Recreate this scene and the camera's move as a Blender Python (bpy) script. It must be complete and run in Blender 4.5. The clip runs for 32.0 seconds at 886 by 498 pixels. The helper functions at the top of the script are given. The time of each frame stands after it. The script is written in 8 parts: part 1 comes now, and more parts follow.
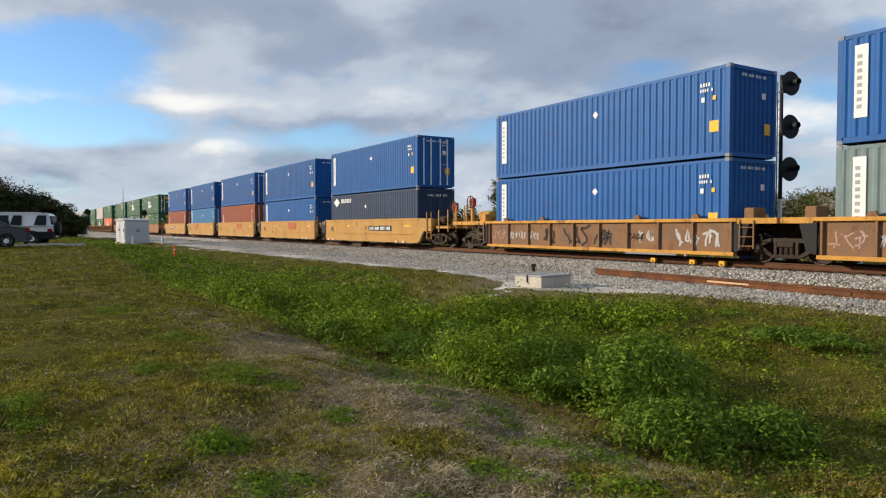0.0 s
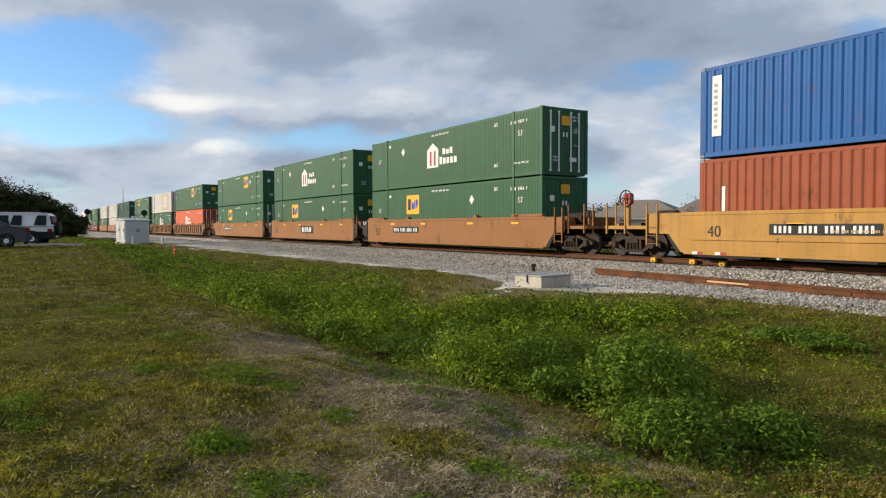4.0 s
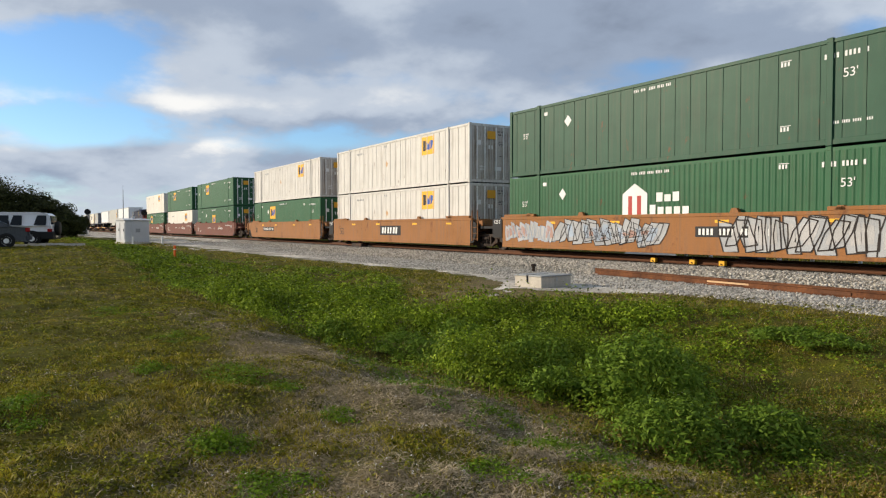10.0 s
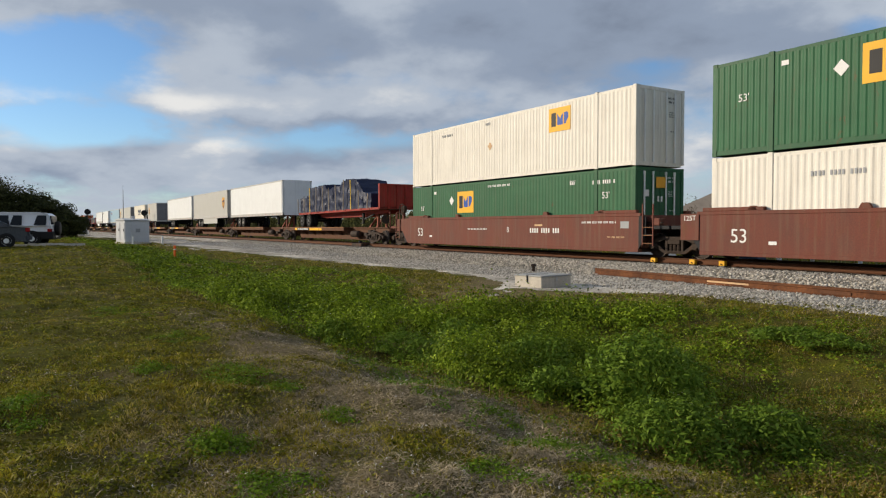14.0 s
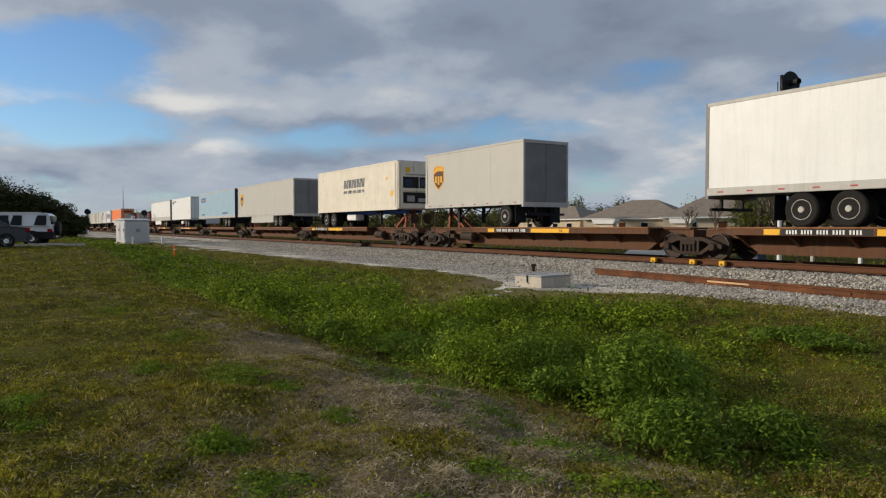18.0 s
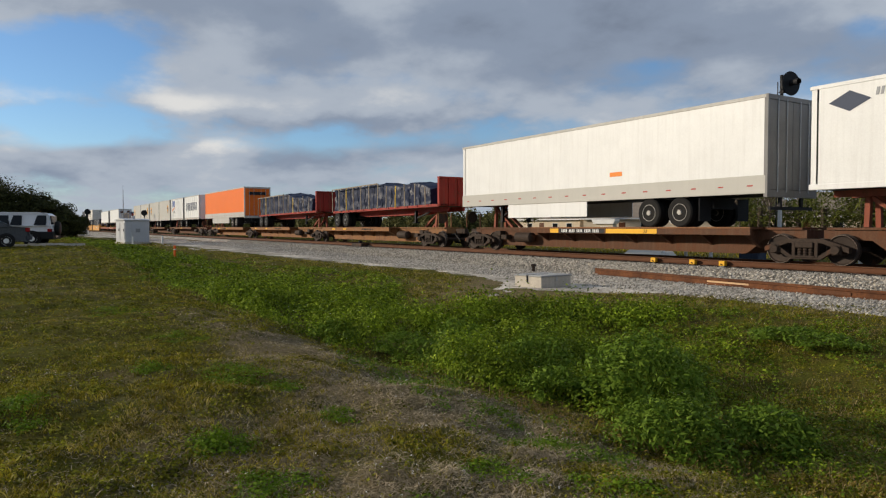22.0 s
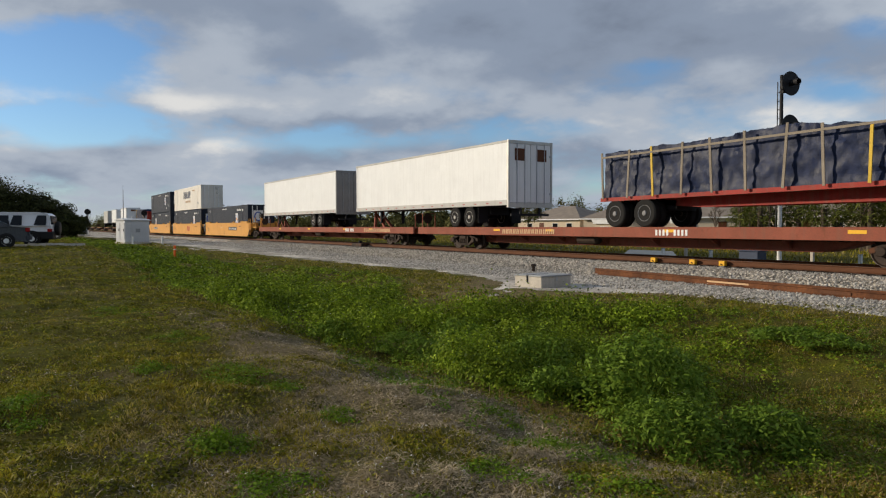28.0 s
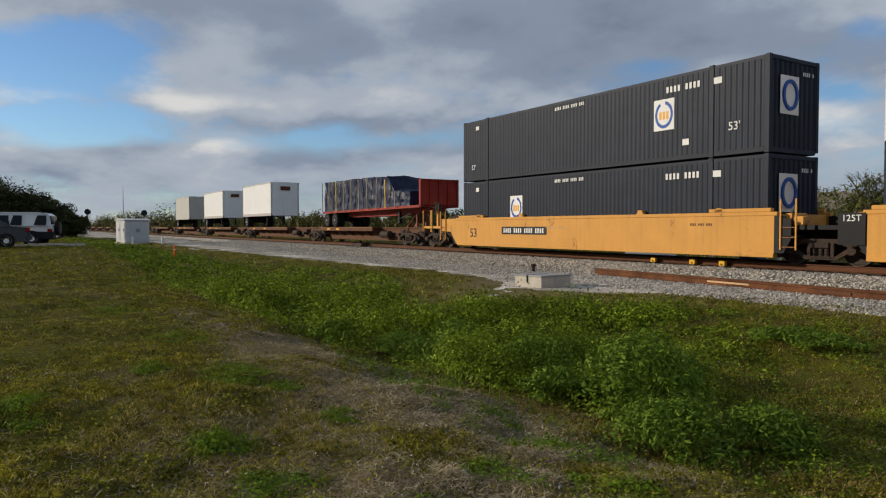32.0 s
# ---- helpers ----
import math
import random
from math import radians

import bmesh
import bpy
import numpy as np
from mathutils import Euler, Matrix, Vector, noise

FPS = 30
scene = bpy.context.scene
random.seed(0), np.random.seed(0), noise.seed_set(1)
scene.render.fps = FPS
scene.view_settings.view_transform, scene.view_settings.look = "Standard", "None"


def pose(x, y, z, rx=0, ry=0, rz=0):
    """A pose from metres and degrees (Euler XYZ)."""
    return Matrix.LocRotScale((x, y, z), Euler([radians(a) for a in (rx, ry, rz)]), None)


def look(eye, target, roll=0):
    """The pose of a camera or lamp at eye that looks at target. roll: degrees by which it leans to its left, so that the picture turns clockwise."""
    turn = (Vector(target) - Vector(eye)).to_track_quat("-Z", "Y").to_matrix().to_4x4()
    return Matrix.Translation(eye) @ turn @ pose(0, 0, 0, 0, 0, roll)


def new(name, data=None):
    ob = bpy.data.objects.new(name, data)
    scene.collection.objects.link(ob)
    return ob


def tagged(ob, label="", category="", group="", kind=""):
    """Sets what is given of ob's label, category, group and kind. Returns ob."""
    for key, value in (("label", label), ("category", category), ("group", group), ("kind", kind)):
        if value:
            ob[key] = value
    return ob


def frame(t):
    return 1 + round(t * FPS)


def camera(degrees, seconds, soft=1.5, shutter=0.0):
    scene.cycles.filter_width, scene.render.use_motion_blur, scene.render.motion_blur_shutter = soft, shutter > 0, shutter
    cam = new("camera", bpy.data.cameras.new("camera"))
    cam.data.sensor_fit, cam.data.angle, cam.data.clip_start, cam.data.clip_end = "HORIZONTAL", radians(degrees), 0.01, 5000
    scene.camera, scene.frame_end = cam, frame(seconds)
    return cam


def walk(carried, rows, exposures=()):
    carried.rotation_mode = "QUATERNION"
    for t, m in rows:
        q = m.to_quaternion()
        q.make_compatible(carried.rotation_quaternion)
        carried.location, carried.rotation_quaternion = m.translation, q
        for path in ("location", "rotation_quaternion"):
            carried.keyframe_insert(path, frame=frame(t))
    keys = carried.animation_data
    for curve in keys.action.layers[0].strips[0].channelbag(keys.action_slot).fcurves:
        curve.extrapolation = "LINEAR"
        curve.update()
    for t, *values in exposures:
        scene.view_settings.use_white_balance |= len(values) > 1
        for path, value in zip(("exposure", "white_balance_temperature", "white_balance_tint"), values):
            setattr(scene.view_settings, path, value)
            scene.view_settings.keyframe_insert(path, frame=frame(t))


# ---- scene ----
# ---- camera ----
cam = camera(65.84, 32.0, soft=1.2)
EYE = (0.0, -20.06, 1.09)
CAM_POSE = look(EYE, (EYE[0] - 10 * 0.84839, EYE[1] + 10 * 0.52836, EYE[2] - 10 * 0.03253), -0.06)
walk(cam, [(0.0, CAM_POSE), (32.0, CAM_POSE)], exposures=[(0.0, 0.15), (6.0, 0.13), (10.0, 0.16), (12.5, -0.1), (14.0, -0.1), (17.0, -0.28), (19.0, -0.30), (21.0, -0.17), (23.0, -0.34), (24.0, -0.14), (25.0, -0.08), (28.0, -0.25), (32.0, -0.36)])

# how far the train has come along the track, in metres, by seconds
TRAIN_ROWS = [(0, 0.0), (4, 91.6), (8, 183.4), (12, 275.35), (16, 367.3), (20, 459.4), (24, 551.5), (28, 643.6), (32, 735.7)]

# ---- world and sun ----
SUN_AZ, SUN_EL = 230.0, 17.0   # towards the sun: degrees from +x, counter-clockwise; elevation
world = bpy.data.worlds.new("sky")
scene.world = world
world.use_nodes = True


def sky_nodes():
    nt = world.node_tree
    nt.nodes.clear()
    N, K = nt.nodes.new, nt.links.new
    out, bg = N("ShaderNodeOutputWorld"), N("ShaderNodeBackground")
    sky = N("ShaderNodeTexSky")
    sky.sky_type, sky.sun_disc = "NISHITA", False
    sky.sun_elevation, sky.sun_rotation = radians(SUN_EL), radians(90 - SUN_AZ)
    sky.air_density, sky.dust_density, sky.ozone_density = 1.0, 0.2, 2.5
    tc = N("ShaderNodeTexCoord")
    sep = N("ShaderNodeSeparateXYZ")
    K(tc.outputs["Generated"], sep.inputs[0])

    def m(op, a, b=None, clamp=False):
        n = N("ShaderNodeMath")
        n.operation, n.use_clamp = op, clamp
        for i, v in enumerate((a, b)):
            if v is None:
                continue
            if isinstance(v, (int, float)):
                n.inputs[i].default_value = v
            else:
                K(v, n.inputs[i])
        return n.outputs[0]
    # clouds lie in a flat layer: stretch them towards the horizon
    zc = m("ADD", m("MAXIMUM", sep.outputs[2], 0.0), 0.30)
    comb = N("ShaderNodeCombineXYZ")
    K(m("DIVIDE", sep.outputs[0], zc), comb.inputs[0])
    K(m("DIVIDE", sep.outputs[1], zc), comb.inputs[1])
    comb.inputs[2].default_value = 3.7

    def noise_tex(scale, detail, rough, offset):
        mp = N("ShaderNodeMapping")
        mp.inputs["Location"].default_value = offset
        K(comb.outputs[0], mp.inputs[0])
        n = N("ShaderNodeTexNoise")
        n.inputs["Scale"].default_value, n.inputs["Detail"].default_value, n.inputs["Roughness"].default_value = scale, detail, rough
        K(mp.outputs[0], n.inputs[0])
        return n.outputs["Fac"]
    big = noise_tex(1.1, 6.0, 0.52, CLOUD_A)
    light = noise_tex(1.8, 6.0, 0.52, CLOUD_B)
    fine = noise_tex(3.4, 8.0, 0.56, (5.0, 2.0, 1.0))
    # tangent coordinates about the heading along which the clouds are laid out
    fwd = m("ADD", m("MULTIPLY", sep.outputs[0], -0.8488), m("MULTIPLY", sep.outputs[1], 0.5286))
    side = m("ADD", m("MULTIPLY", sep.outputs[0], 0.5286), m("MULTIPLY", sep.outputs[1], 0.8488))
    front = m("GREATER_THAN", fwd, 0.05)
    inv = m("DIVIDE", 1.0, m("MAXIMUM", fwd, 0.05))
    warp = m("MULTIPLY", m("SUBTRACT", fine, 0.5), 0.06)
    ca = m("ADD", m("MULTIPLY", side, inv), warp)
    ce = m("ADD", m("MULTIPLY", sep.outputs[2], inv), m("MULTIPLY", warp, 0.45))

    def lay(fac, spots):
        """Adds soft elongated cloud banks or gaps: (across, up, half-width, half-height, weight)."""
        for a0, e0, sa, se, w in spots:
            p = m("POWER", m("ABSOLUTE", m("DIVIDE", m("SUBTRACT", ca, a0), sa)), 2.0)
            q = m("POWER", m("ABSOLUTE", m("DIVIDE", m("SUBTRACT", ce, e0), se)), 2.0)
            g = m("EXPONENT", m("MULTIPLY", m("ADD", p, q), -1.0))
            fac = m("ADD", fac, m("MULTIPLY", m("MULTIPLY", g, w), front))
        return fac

    def ramp(fac, stops):
        r = N("ShaderNodeValToRGB")
        r.color_ramp.interpolation = "EASE"
        while len(r.color_ramp.elements) < len(stops):
            r.color_ramp.elements.new(0.5)
        for e, (pos, col) in zip(r.color_ramp.elements, stops):
            e.position, e.color = pos, (*col, 1)
        K(fac, r.inputs[0])
        return r.outputs[0]
    small = m("MULTIPLY", m("SUBTRACT", fine, 0.5), 0.78)
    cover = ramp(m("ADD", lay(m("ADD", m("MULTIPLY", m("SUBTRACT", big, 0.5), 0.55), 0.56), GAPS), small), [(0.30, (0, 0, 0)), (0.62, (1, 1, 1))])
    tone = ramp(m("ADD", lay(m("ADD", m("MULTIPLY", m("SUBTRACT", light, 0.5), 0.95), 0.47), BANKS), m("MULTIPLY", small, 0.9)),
                [(0.0, (0.190, 0.230, 0.310)), (0.36, (0.300, 0.362, 0.470)), (0.62, (0.485, 0.545, 0.635)), (0.92, (0.86, 0.855, 0.84))])
    mix = N("ShaderNodeMixRGB")
    K(cover, mix.inputs[0])
    sky_gain = N("ShaderNodeVectorMath")
    sky_gain.operation = "MULTIPLY"
    sky_gain.inputs[1].default_value = SKY_GAIN
    K(sky.outputs[0], sky_gain.inputs[0])
    K(sky_gain.outputs[0], mix.inputs[1])
    K(tone, mix.inputs[2])
    K(mix.outputs[0], bg.inputs[0])
    bg.inputs[1].default_value = 1.0
    K(bg.outputs[0], out.inputs[0])


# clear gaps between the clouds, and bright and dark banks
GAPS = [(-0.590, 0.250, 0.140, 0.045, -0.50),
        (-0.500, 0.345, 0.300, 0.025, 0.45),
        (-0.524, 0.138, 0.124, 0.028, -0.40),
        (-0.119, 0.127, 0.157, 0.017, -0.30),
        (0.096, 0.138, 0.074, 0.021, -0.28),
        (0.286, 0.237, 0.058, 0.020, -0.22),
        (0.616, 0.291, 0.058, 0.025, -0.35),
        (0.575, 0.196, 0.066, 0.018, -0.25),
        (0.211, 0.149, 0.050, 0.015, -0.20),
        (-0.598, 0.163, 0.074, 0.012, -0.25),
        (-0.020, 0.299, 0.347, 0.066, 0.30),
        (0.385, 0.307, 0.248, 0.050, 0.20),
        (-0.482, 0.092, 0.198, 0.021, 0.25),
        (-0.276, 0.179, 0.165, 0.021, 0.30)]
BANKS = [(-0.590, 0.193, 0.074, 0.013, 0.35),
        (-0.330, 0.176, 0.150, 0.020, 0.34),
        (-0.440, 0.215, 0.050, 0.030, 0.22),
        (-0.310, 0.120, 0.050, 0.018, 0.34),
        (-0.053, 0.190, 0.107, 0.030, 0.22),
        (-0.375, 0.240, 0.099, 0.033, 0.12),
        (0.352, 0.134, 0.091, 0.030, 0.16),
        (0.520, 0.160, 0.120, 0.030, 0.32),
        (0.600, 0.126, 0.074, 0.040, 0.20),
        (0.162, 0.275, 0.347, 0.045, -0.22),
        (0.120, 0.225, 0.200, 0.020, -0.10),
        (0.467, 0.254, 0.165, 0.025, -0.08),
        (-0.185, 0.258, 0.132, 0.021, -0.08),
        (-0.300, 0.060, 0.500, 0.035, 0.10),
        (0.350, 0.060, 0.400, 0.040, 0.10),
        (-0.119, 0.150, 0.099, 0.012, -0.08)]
CLOUD_A, CLOUD_B, SKY_GAIN = (0.0, 0.0, 0.0), (3.0, 1.0, 0.0), (0.115, 0.135, 0.160)
sky_nodes()
sun_data = bpy.data.lights.new("sun", "SUN")
sun_data.energy, sun_data.angle, sun_data.color = 4.8, radians(2.5), (1.0, 0.87, 0.69)
sun = new("sun", sun_data)
_d = Vector((math.cos(radians(SUN_AZ)) * math.cos(radians(SUN_EL)), math.sin(radians(SUN_AZ)) * math.cos(radians(SUN_EL)), math.sin(radians(SUN_EL))))
sun.matrix_world = look(_d * 50, (0, 0, 0))

# ---- materials ----
MATS = {}


def surface(name, rgb, rough=0.6, metal=0.0, vary=0.25, grain=30.0, patch=1.2, bump=0.15, second=None, amount=0.5,
            streak=0.0, rust=0.0, random_tone=0.0, translucent=0.0, spec=0.18):
    """A weathered surface: patches, grain, rain streaks, rust and relief, in metres."""
    if name in MATS:
        return MATS[name]
    mt = bpy.data.materials.new(name)
    mt.use_nodes = True
    nt = mt.node_tree
    N, K = nt.nodes.new, nt.links.new
    b = nt.nodes["Principled BSDF"]
    tc = N("ShaderNodeTexCoord")

    def tex(scale, detail=5.0, stretch=None, rough_n=0.55):
        n = N("ShaderNodeTexNoise")
        n.inputs["Scale"].default_value, n.inputs["Detail"].default_value, n.inputs["Roughness"].default_value = scale, detail, rough_n
        if stretch:
            mp = N("ShaderNodeMapping")
            mp.inputs["Scale"].default_value = stretch
            K(tc.outputs["Object"], mp.inputs[0])
            K(mp.outputs[0], n.inputs[0])
        else:
            K(tc.outputs["Object"], n.inputs[0])
        return n.outputs["Fac"]

    def remap(v, a, bb, c, d):
        n = N("ShaderNodeMapRange")
        for i, q in enumerate((a, bb, c, d)):
            n.inputs[i + 1].default_value = q
        K(v, n.inputs[0])
        return n.outputs[0]

    def mixc(fac, c1, c2, mode="MIX"):
        n = N("ShaderNodeMixRGB")
        n.blend_type = mode
        for i, q in ((0, fac), (1, c1), (2, c2)):
            if isinstance(q, (int, float)):
                n.inputs[i].default_value = q
            elif isinstance(q, tuple):
                n.inputs[i].default_value = (*q, 1)
            else:
                K(q, n.inputs[i])
        return n.outputs[0]
    big, fine = tex(patch), tex(grain, 6.0, None, 0.65)
    col = mixc(0.0, rgb, rgb)
    if second:
        col = mixc(remap(big, 0.5 - 0.16 / max(amount, 0.1) * 0.5, 0.5 + 0.16, 0, 1), rgb, second)
    v = mixc(remap(big, 0.3, 0.7, 0, 1), (1 - vary * 0.6,) * 3, (1 + vary * 0.5,) * 3)
    col = mixc(1.0, col, v, "MULTIPLY")
    v = mixc(remap(fine, 0.3, 0.7, 0, 1), (1 - vary * 0.7,) * 3, (1 + vary * 0.6,) * 3)
    col = mixc(1.0, col, v, "MULTIPLY")
    if streak:
        s = tex(1.0, 5.0, (7.0, 7.0, 0.35))
        col = mixc(remap(s, 0.48, 0.72, 0, streak), col, (0.16, 0.11, 0.075))
    if rust:
        s = tex(2.3, 8.0, (1.0, 1.0, 0.5), 0.7)
        col = mixc(remap(s, 0.62 - rust * 0.25, 0.72 - rust * 0.2, 0, 0.85), col, (0.13, 0.05, 0.022))
    if random_tone:
        oi = N("ShaderNodeObjectInfo")
        v = mixc(oi.outputs["Random"], (1 - random_tone,) * 3, (1 + random_tone,) * 3)
        col = mixc(1.0, col, v, "MULTIPLY")
    K(col, b.inputs["Base Color"])
    K(remap(fine, 0.2, 0.8, max(rough - 0.12, 0.03), min(rough + 0.12, 1)), b.inputs["Roughness"])
    b.inputs["Metallic"].default_value = metal
    b.inputs["Specular IOR Level"].default_value = spec
    if bump:
        bn = N("ShaderNodeBump")
        bn.inputs["Strength"].default_value, bn.inputs["Distance"].default_value = bump, 0.02
        K(fine, bn.inputs["Height"])
        K(bn.outputs[0], b.inputs["Normal"])
    if translucent:
        tr, mx = N("ShaderNodeBsdfTranslucent"), N("ShaderNodeMixShader")
        K(col, tr.inputs[0])
        mx.inputs[0].default_value = translucent
        K(b.outputs[0], mx.inputs[1])
        K(tr.outputs[0], mx.inputs[2])
        K(mx.outputs[0], nt.nodes["Material Output"].inputs[0])
    MATS[name] = mt
    return mt


def foliage(name, dark, lightc, rough=0.55, translucent=0.3, dry=None, dry_amount=0.2, mottle=0.0, mottle_scale=2.6):
    """Leaves and blades whose tone varies from piece to piece and over the ground."""
    mt = bpy.data.materials.new(name)
    mt.use_nodes = True
    nt = mt.node_tree
    N, K = nt.nodes.new, nt.links.new
    b = nt.nodes["Principled BSDF"]
    geo, tc = N("ShaderNodeNewGeometry"), N("ShaderNodeTexCoord")
    rp = N("ShaderNodeValToRGB")
    rp.color_ramp.elements[0].color, rp.color_ramp.elements[1].color = (*dark, 1), (*lightc, 1)
    K(geo.outputs["Random Per Island"], rp.inputs[0])
    col = rp.outputs[0]
    if dry:
        n = N("ShaderNodeTexNoise")
        n.inputs["Scale"].default_value, n.inputs["Detail"].default_value = 0.55, 6
        K(tc.outputs["Object"], n.inputs[0])
        ad = N("ShaderNodeMath")
        ad.operation = "MULTIPLY_ADD"
        K(geo.outputs["Random Per Island"], ad.inputs[0])
        ad.inputs[1].default_value = 0.5
        K(n.outputs["Fac"], ad.inputs[2])
        mr = N("ShaderNodeMapRange")
        mr.inputs[1].default_value, mr.inputs[2].default_value = 0.92 - dry_amount, 1.12 - dry_amount
        K(ad.outputs[0], mr.inputs[0])
        mx = N("ShaderNodeMixRGB")
        K(mr.outputs[0], mx.inputs[0])
        K(col, mx.inputs[1])
        mx.inputs[2].default_value = (*dry, 1)
        col = mx.outputs[0]
    if mottle:
        for sc, amt in ((mottle_scale, mottle), (mottle_scale * 4.3, mottle * 0.7)):
            n = N("ShaderNodeTexNoise")
            n.inputs["Scale"].default_value, n.inputs["Detail"].default_value = sc, 4
            K(tc.outputs["Object"], n.inputs[0])
            mr = N("ShaderNodeMapRange")
            mr.inputs[1].default_value, mr.inputs[2].default_value = 0.34, 0.66
            mr.inputs[3].default_value, mr.inputs[4].default_value = 1 - amt, 1 + amt
            K(n.outputs["Fac"], mr.inputs[0])
            vm = N("ShaderNodeVectorMath")
            vm.operation = "SCALE"
            K(col, vm.inputs[0])
            K(mr.outputs[0], vm.inputs["Scale"])
            col = vm.outputs[0]
    K(col, b.inputs["Base Color"])
    b.inputs["Roughness"].default_value = rough
    b.inputs["Specular IOR Level"].default_value = 0.06
    tr, ms = N("ShaderNodeBsdfTranslucent"), N("ShaderNodeMixShader")
    K(col, tr.inputs[0])
    ms.inputs[0].default_value = translucent
    K(b.outputs[0], ms.inputs[1])
    K(tr.outputs[0], ms.inputs[2])
    K(ms.outputs[0], nt.nodes["Material Output"].inputs[0])
    return mt


def glass(name, tint=(0.008, 0.010, 0.012)):
    mt = bpy.data.materials.new(name)
    mt.use_nodes = True
    b = mt.node_tree.nodes["Principled BSDF"]
    b.inputs["Base Color"].default_value, b.inputs["Roughness"].default_value = (*tint, 1), 0.15
    b.inputs["Specular IOR Level"].default_value = 0.22
    return mt


# paints of the containers, cars and trailers
BLUE = surface("container_blue", (0.012, 0.092, 0.295), 0.5, vary=0.16, streak=0.06, rust=0.02, random_tone=0.1, spec=0.15)
LIGHT_BLUE = surface("faded_blue", (0.03, 0.18, 0.38), 0.55, vary=0.2, streak=0.2, rust=0.1)
NAVY = surface("container_navy", (0.022, 0.042, 0.088), 0.5, vary=0.2, streak=0.15, rust=0.05)
CHARCOAL = surface("container_charcoal", (0.020, 0.026, 0.040), 0.5, vary=0.2, streak=0.05, random_tone=0.12, spec=0.12)
BROWN_RED = surface("container_brown_red", (0.29, 0.075, 0.035), 0.6, vary=0.2, streak=0.25, rust=0.2)
GREY_GREEN = surface("container_grey_green", (0.16, 0.22, 0.22), 0.6, vary=0.2, streak=0.25, rust=0.2)
GREEN = surface("container_green", (0.026, 0.104, 0.046), 0.5, vary=0.18, streak=0.14, rust=0.04, random_tone=0.15)
DARK_GREEN = surface("container_dark_green", (0.022, 0.078, 0.045), 0.5, vary=0.2, streak=0.15, rust=0.05)
ORANGE_RED = surface("container_orange_red", (0.62, 0.125, 0.045), 0.55, vary=0.18, streak=0.15, rust=0.05)
WHITE = surface("container_white", (0.61, 0.59, 0.55), 0.55, vary=0.12, streak=0.4, rust=0.03)
CREAM = surface("container_cream", (0.74, 0.70, 0.62), 0.55, vary=0.10, streak=0.22, rust=0.0)
YELLOW = surface("wagon_yellow", (0.43, 0.232, 0.056), 0.6, vary=0.2, streak=0.35, rust=0.08)
NEW_YELLOW = surface("wagon_new_yellow", (0.60, 0.295, 0.062), 0.55, vary=0.12, streak=0.15, rust=0.02)
TAN = surface("wagon_tan", (0.32, 0.135, 0.037), 0.65, vary=0.3, streak=0.5, rust=0.16, second=(0.26, 0.115, 0.042), amount=0.4, patch=0.8)
RIB_TAN = surface("wagon_rib_tan", (0.31, 0.150, 0.052), 0.7, vary=0.4, streak=0.65, rust=0.26, second=(0.19, 0.095, 0.045), amount=0.5, patch=1.6)
RUSTY_TAN = surface("wagon_rusty_tan", (0.29, 0.150, 0.068), 0.75, vary=0.4, streak=0.7, rust=0.34, second=(0.15, 0.088, 0.055), amount=0.5)
CHORD = surface("wagon_chord", (0.52, 0.26, 0.05), 0.65, vary=0.3, streak=0.2, rust=0.25)
OXIDE = surface("wagon_oxide", (0.185, 0.054, 0.034), 0.65, vary=0.28, streak=0.4, rust=0.12, second=(0.115, 0.042, 0.030), amount=0.4)
DECK_TAN = surface("wagon_deck_tan", (0.33, 0.155, 0.055), 0.75, vary=0.4, streak=0.45, rust=0.3, second=(0.2, 0.1, 0.05), amount=0.4)
DECK_WORN = surface("wagon_deck_edge", (0.24, 0.115, 0.055), 0.75, vary=0.4, streak=0.2, rust=0.35)
DECK_RED = surface("wagon_deck_red", (0.25, 0.075, 0.045), 0.7, vary=0.25, streak=0.3, rust=0.2)
DECK_BROWN = surface("wagon_deck_brown", (0.150, 0.066, 0.034), 0.8, vary=0.4, streak=0.4, rust=0.4, second=(0.085, 0.045, 0.028), amount=0.5)
IRON = surface("running_gear_iron", (0.045, 0.031, 0.023), 0.75, vary=0.5, rust=0.2, grain=18)
WHEEL = surface("wheel_steel", (0.034, 0.024, 0.019), 0.6, metal=0.2, vary=0.3, rust=0.1)
TREAD = surface("wheel_tread", (0.13, 0.105, 0.09), 0.5, metal=0.5, vary=0.15)
BLACK = surface("black_steel", (0.014, 0.014, 0.016), 0.6, vary=0.3)
STEEL = surface("galvanised_rod", (0.42, 0.43, 0.45), 0.4, metal=0.5, vary=0.2)
ROD = surface("lock_rod_white", (0.82, 0.81, 0.78), 0.5, vary=0.15)
CAST = surface("casting_grey", (0.22, 0.25, 0.29), 0.6, vary=0.3, rust=0.2)
RUBBER = surface("tyre_rubber", (0.018, 0.017, 0.016), 0.85, vary=0.3)
RIM = surface("wheel_rim_white", (0.46, 0.44, 0.40), 0.5, vary=0.3, rust=0.15, patch=4)
TRAILER_WHITE = surface("trailer_white", (0.76, 0.765, 0.75), 0.4, vary=0.07, streak=0.1)
TRAILER_GREY = surface("trailer_grey", (0.475, 0.462, 0.420), 0.45, vary=0.06, streak=0.05)
TRAILER_BLUE = surface("trailer_light_blue", (0.31, 0.45, 0.55), 0.45, vary=0.08, streak=0.12)
TRAILER_ORANGE = surface("trailer_orange", (0.80, 0.175, 0.02), 0.45, vary=0.08, streak=0.06)
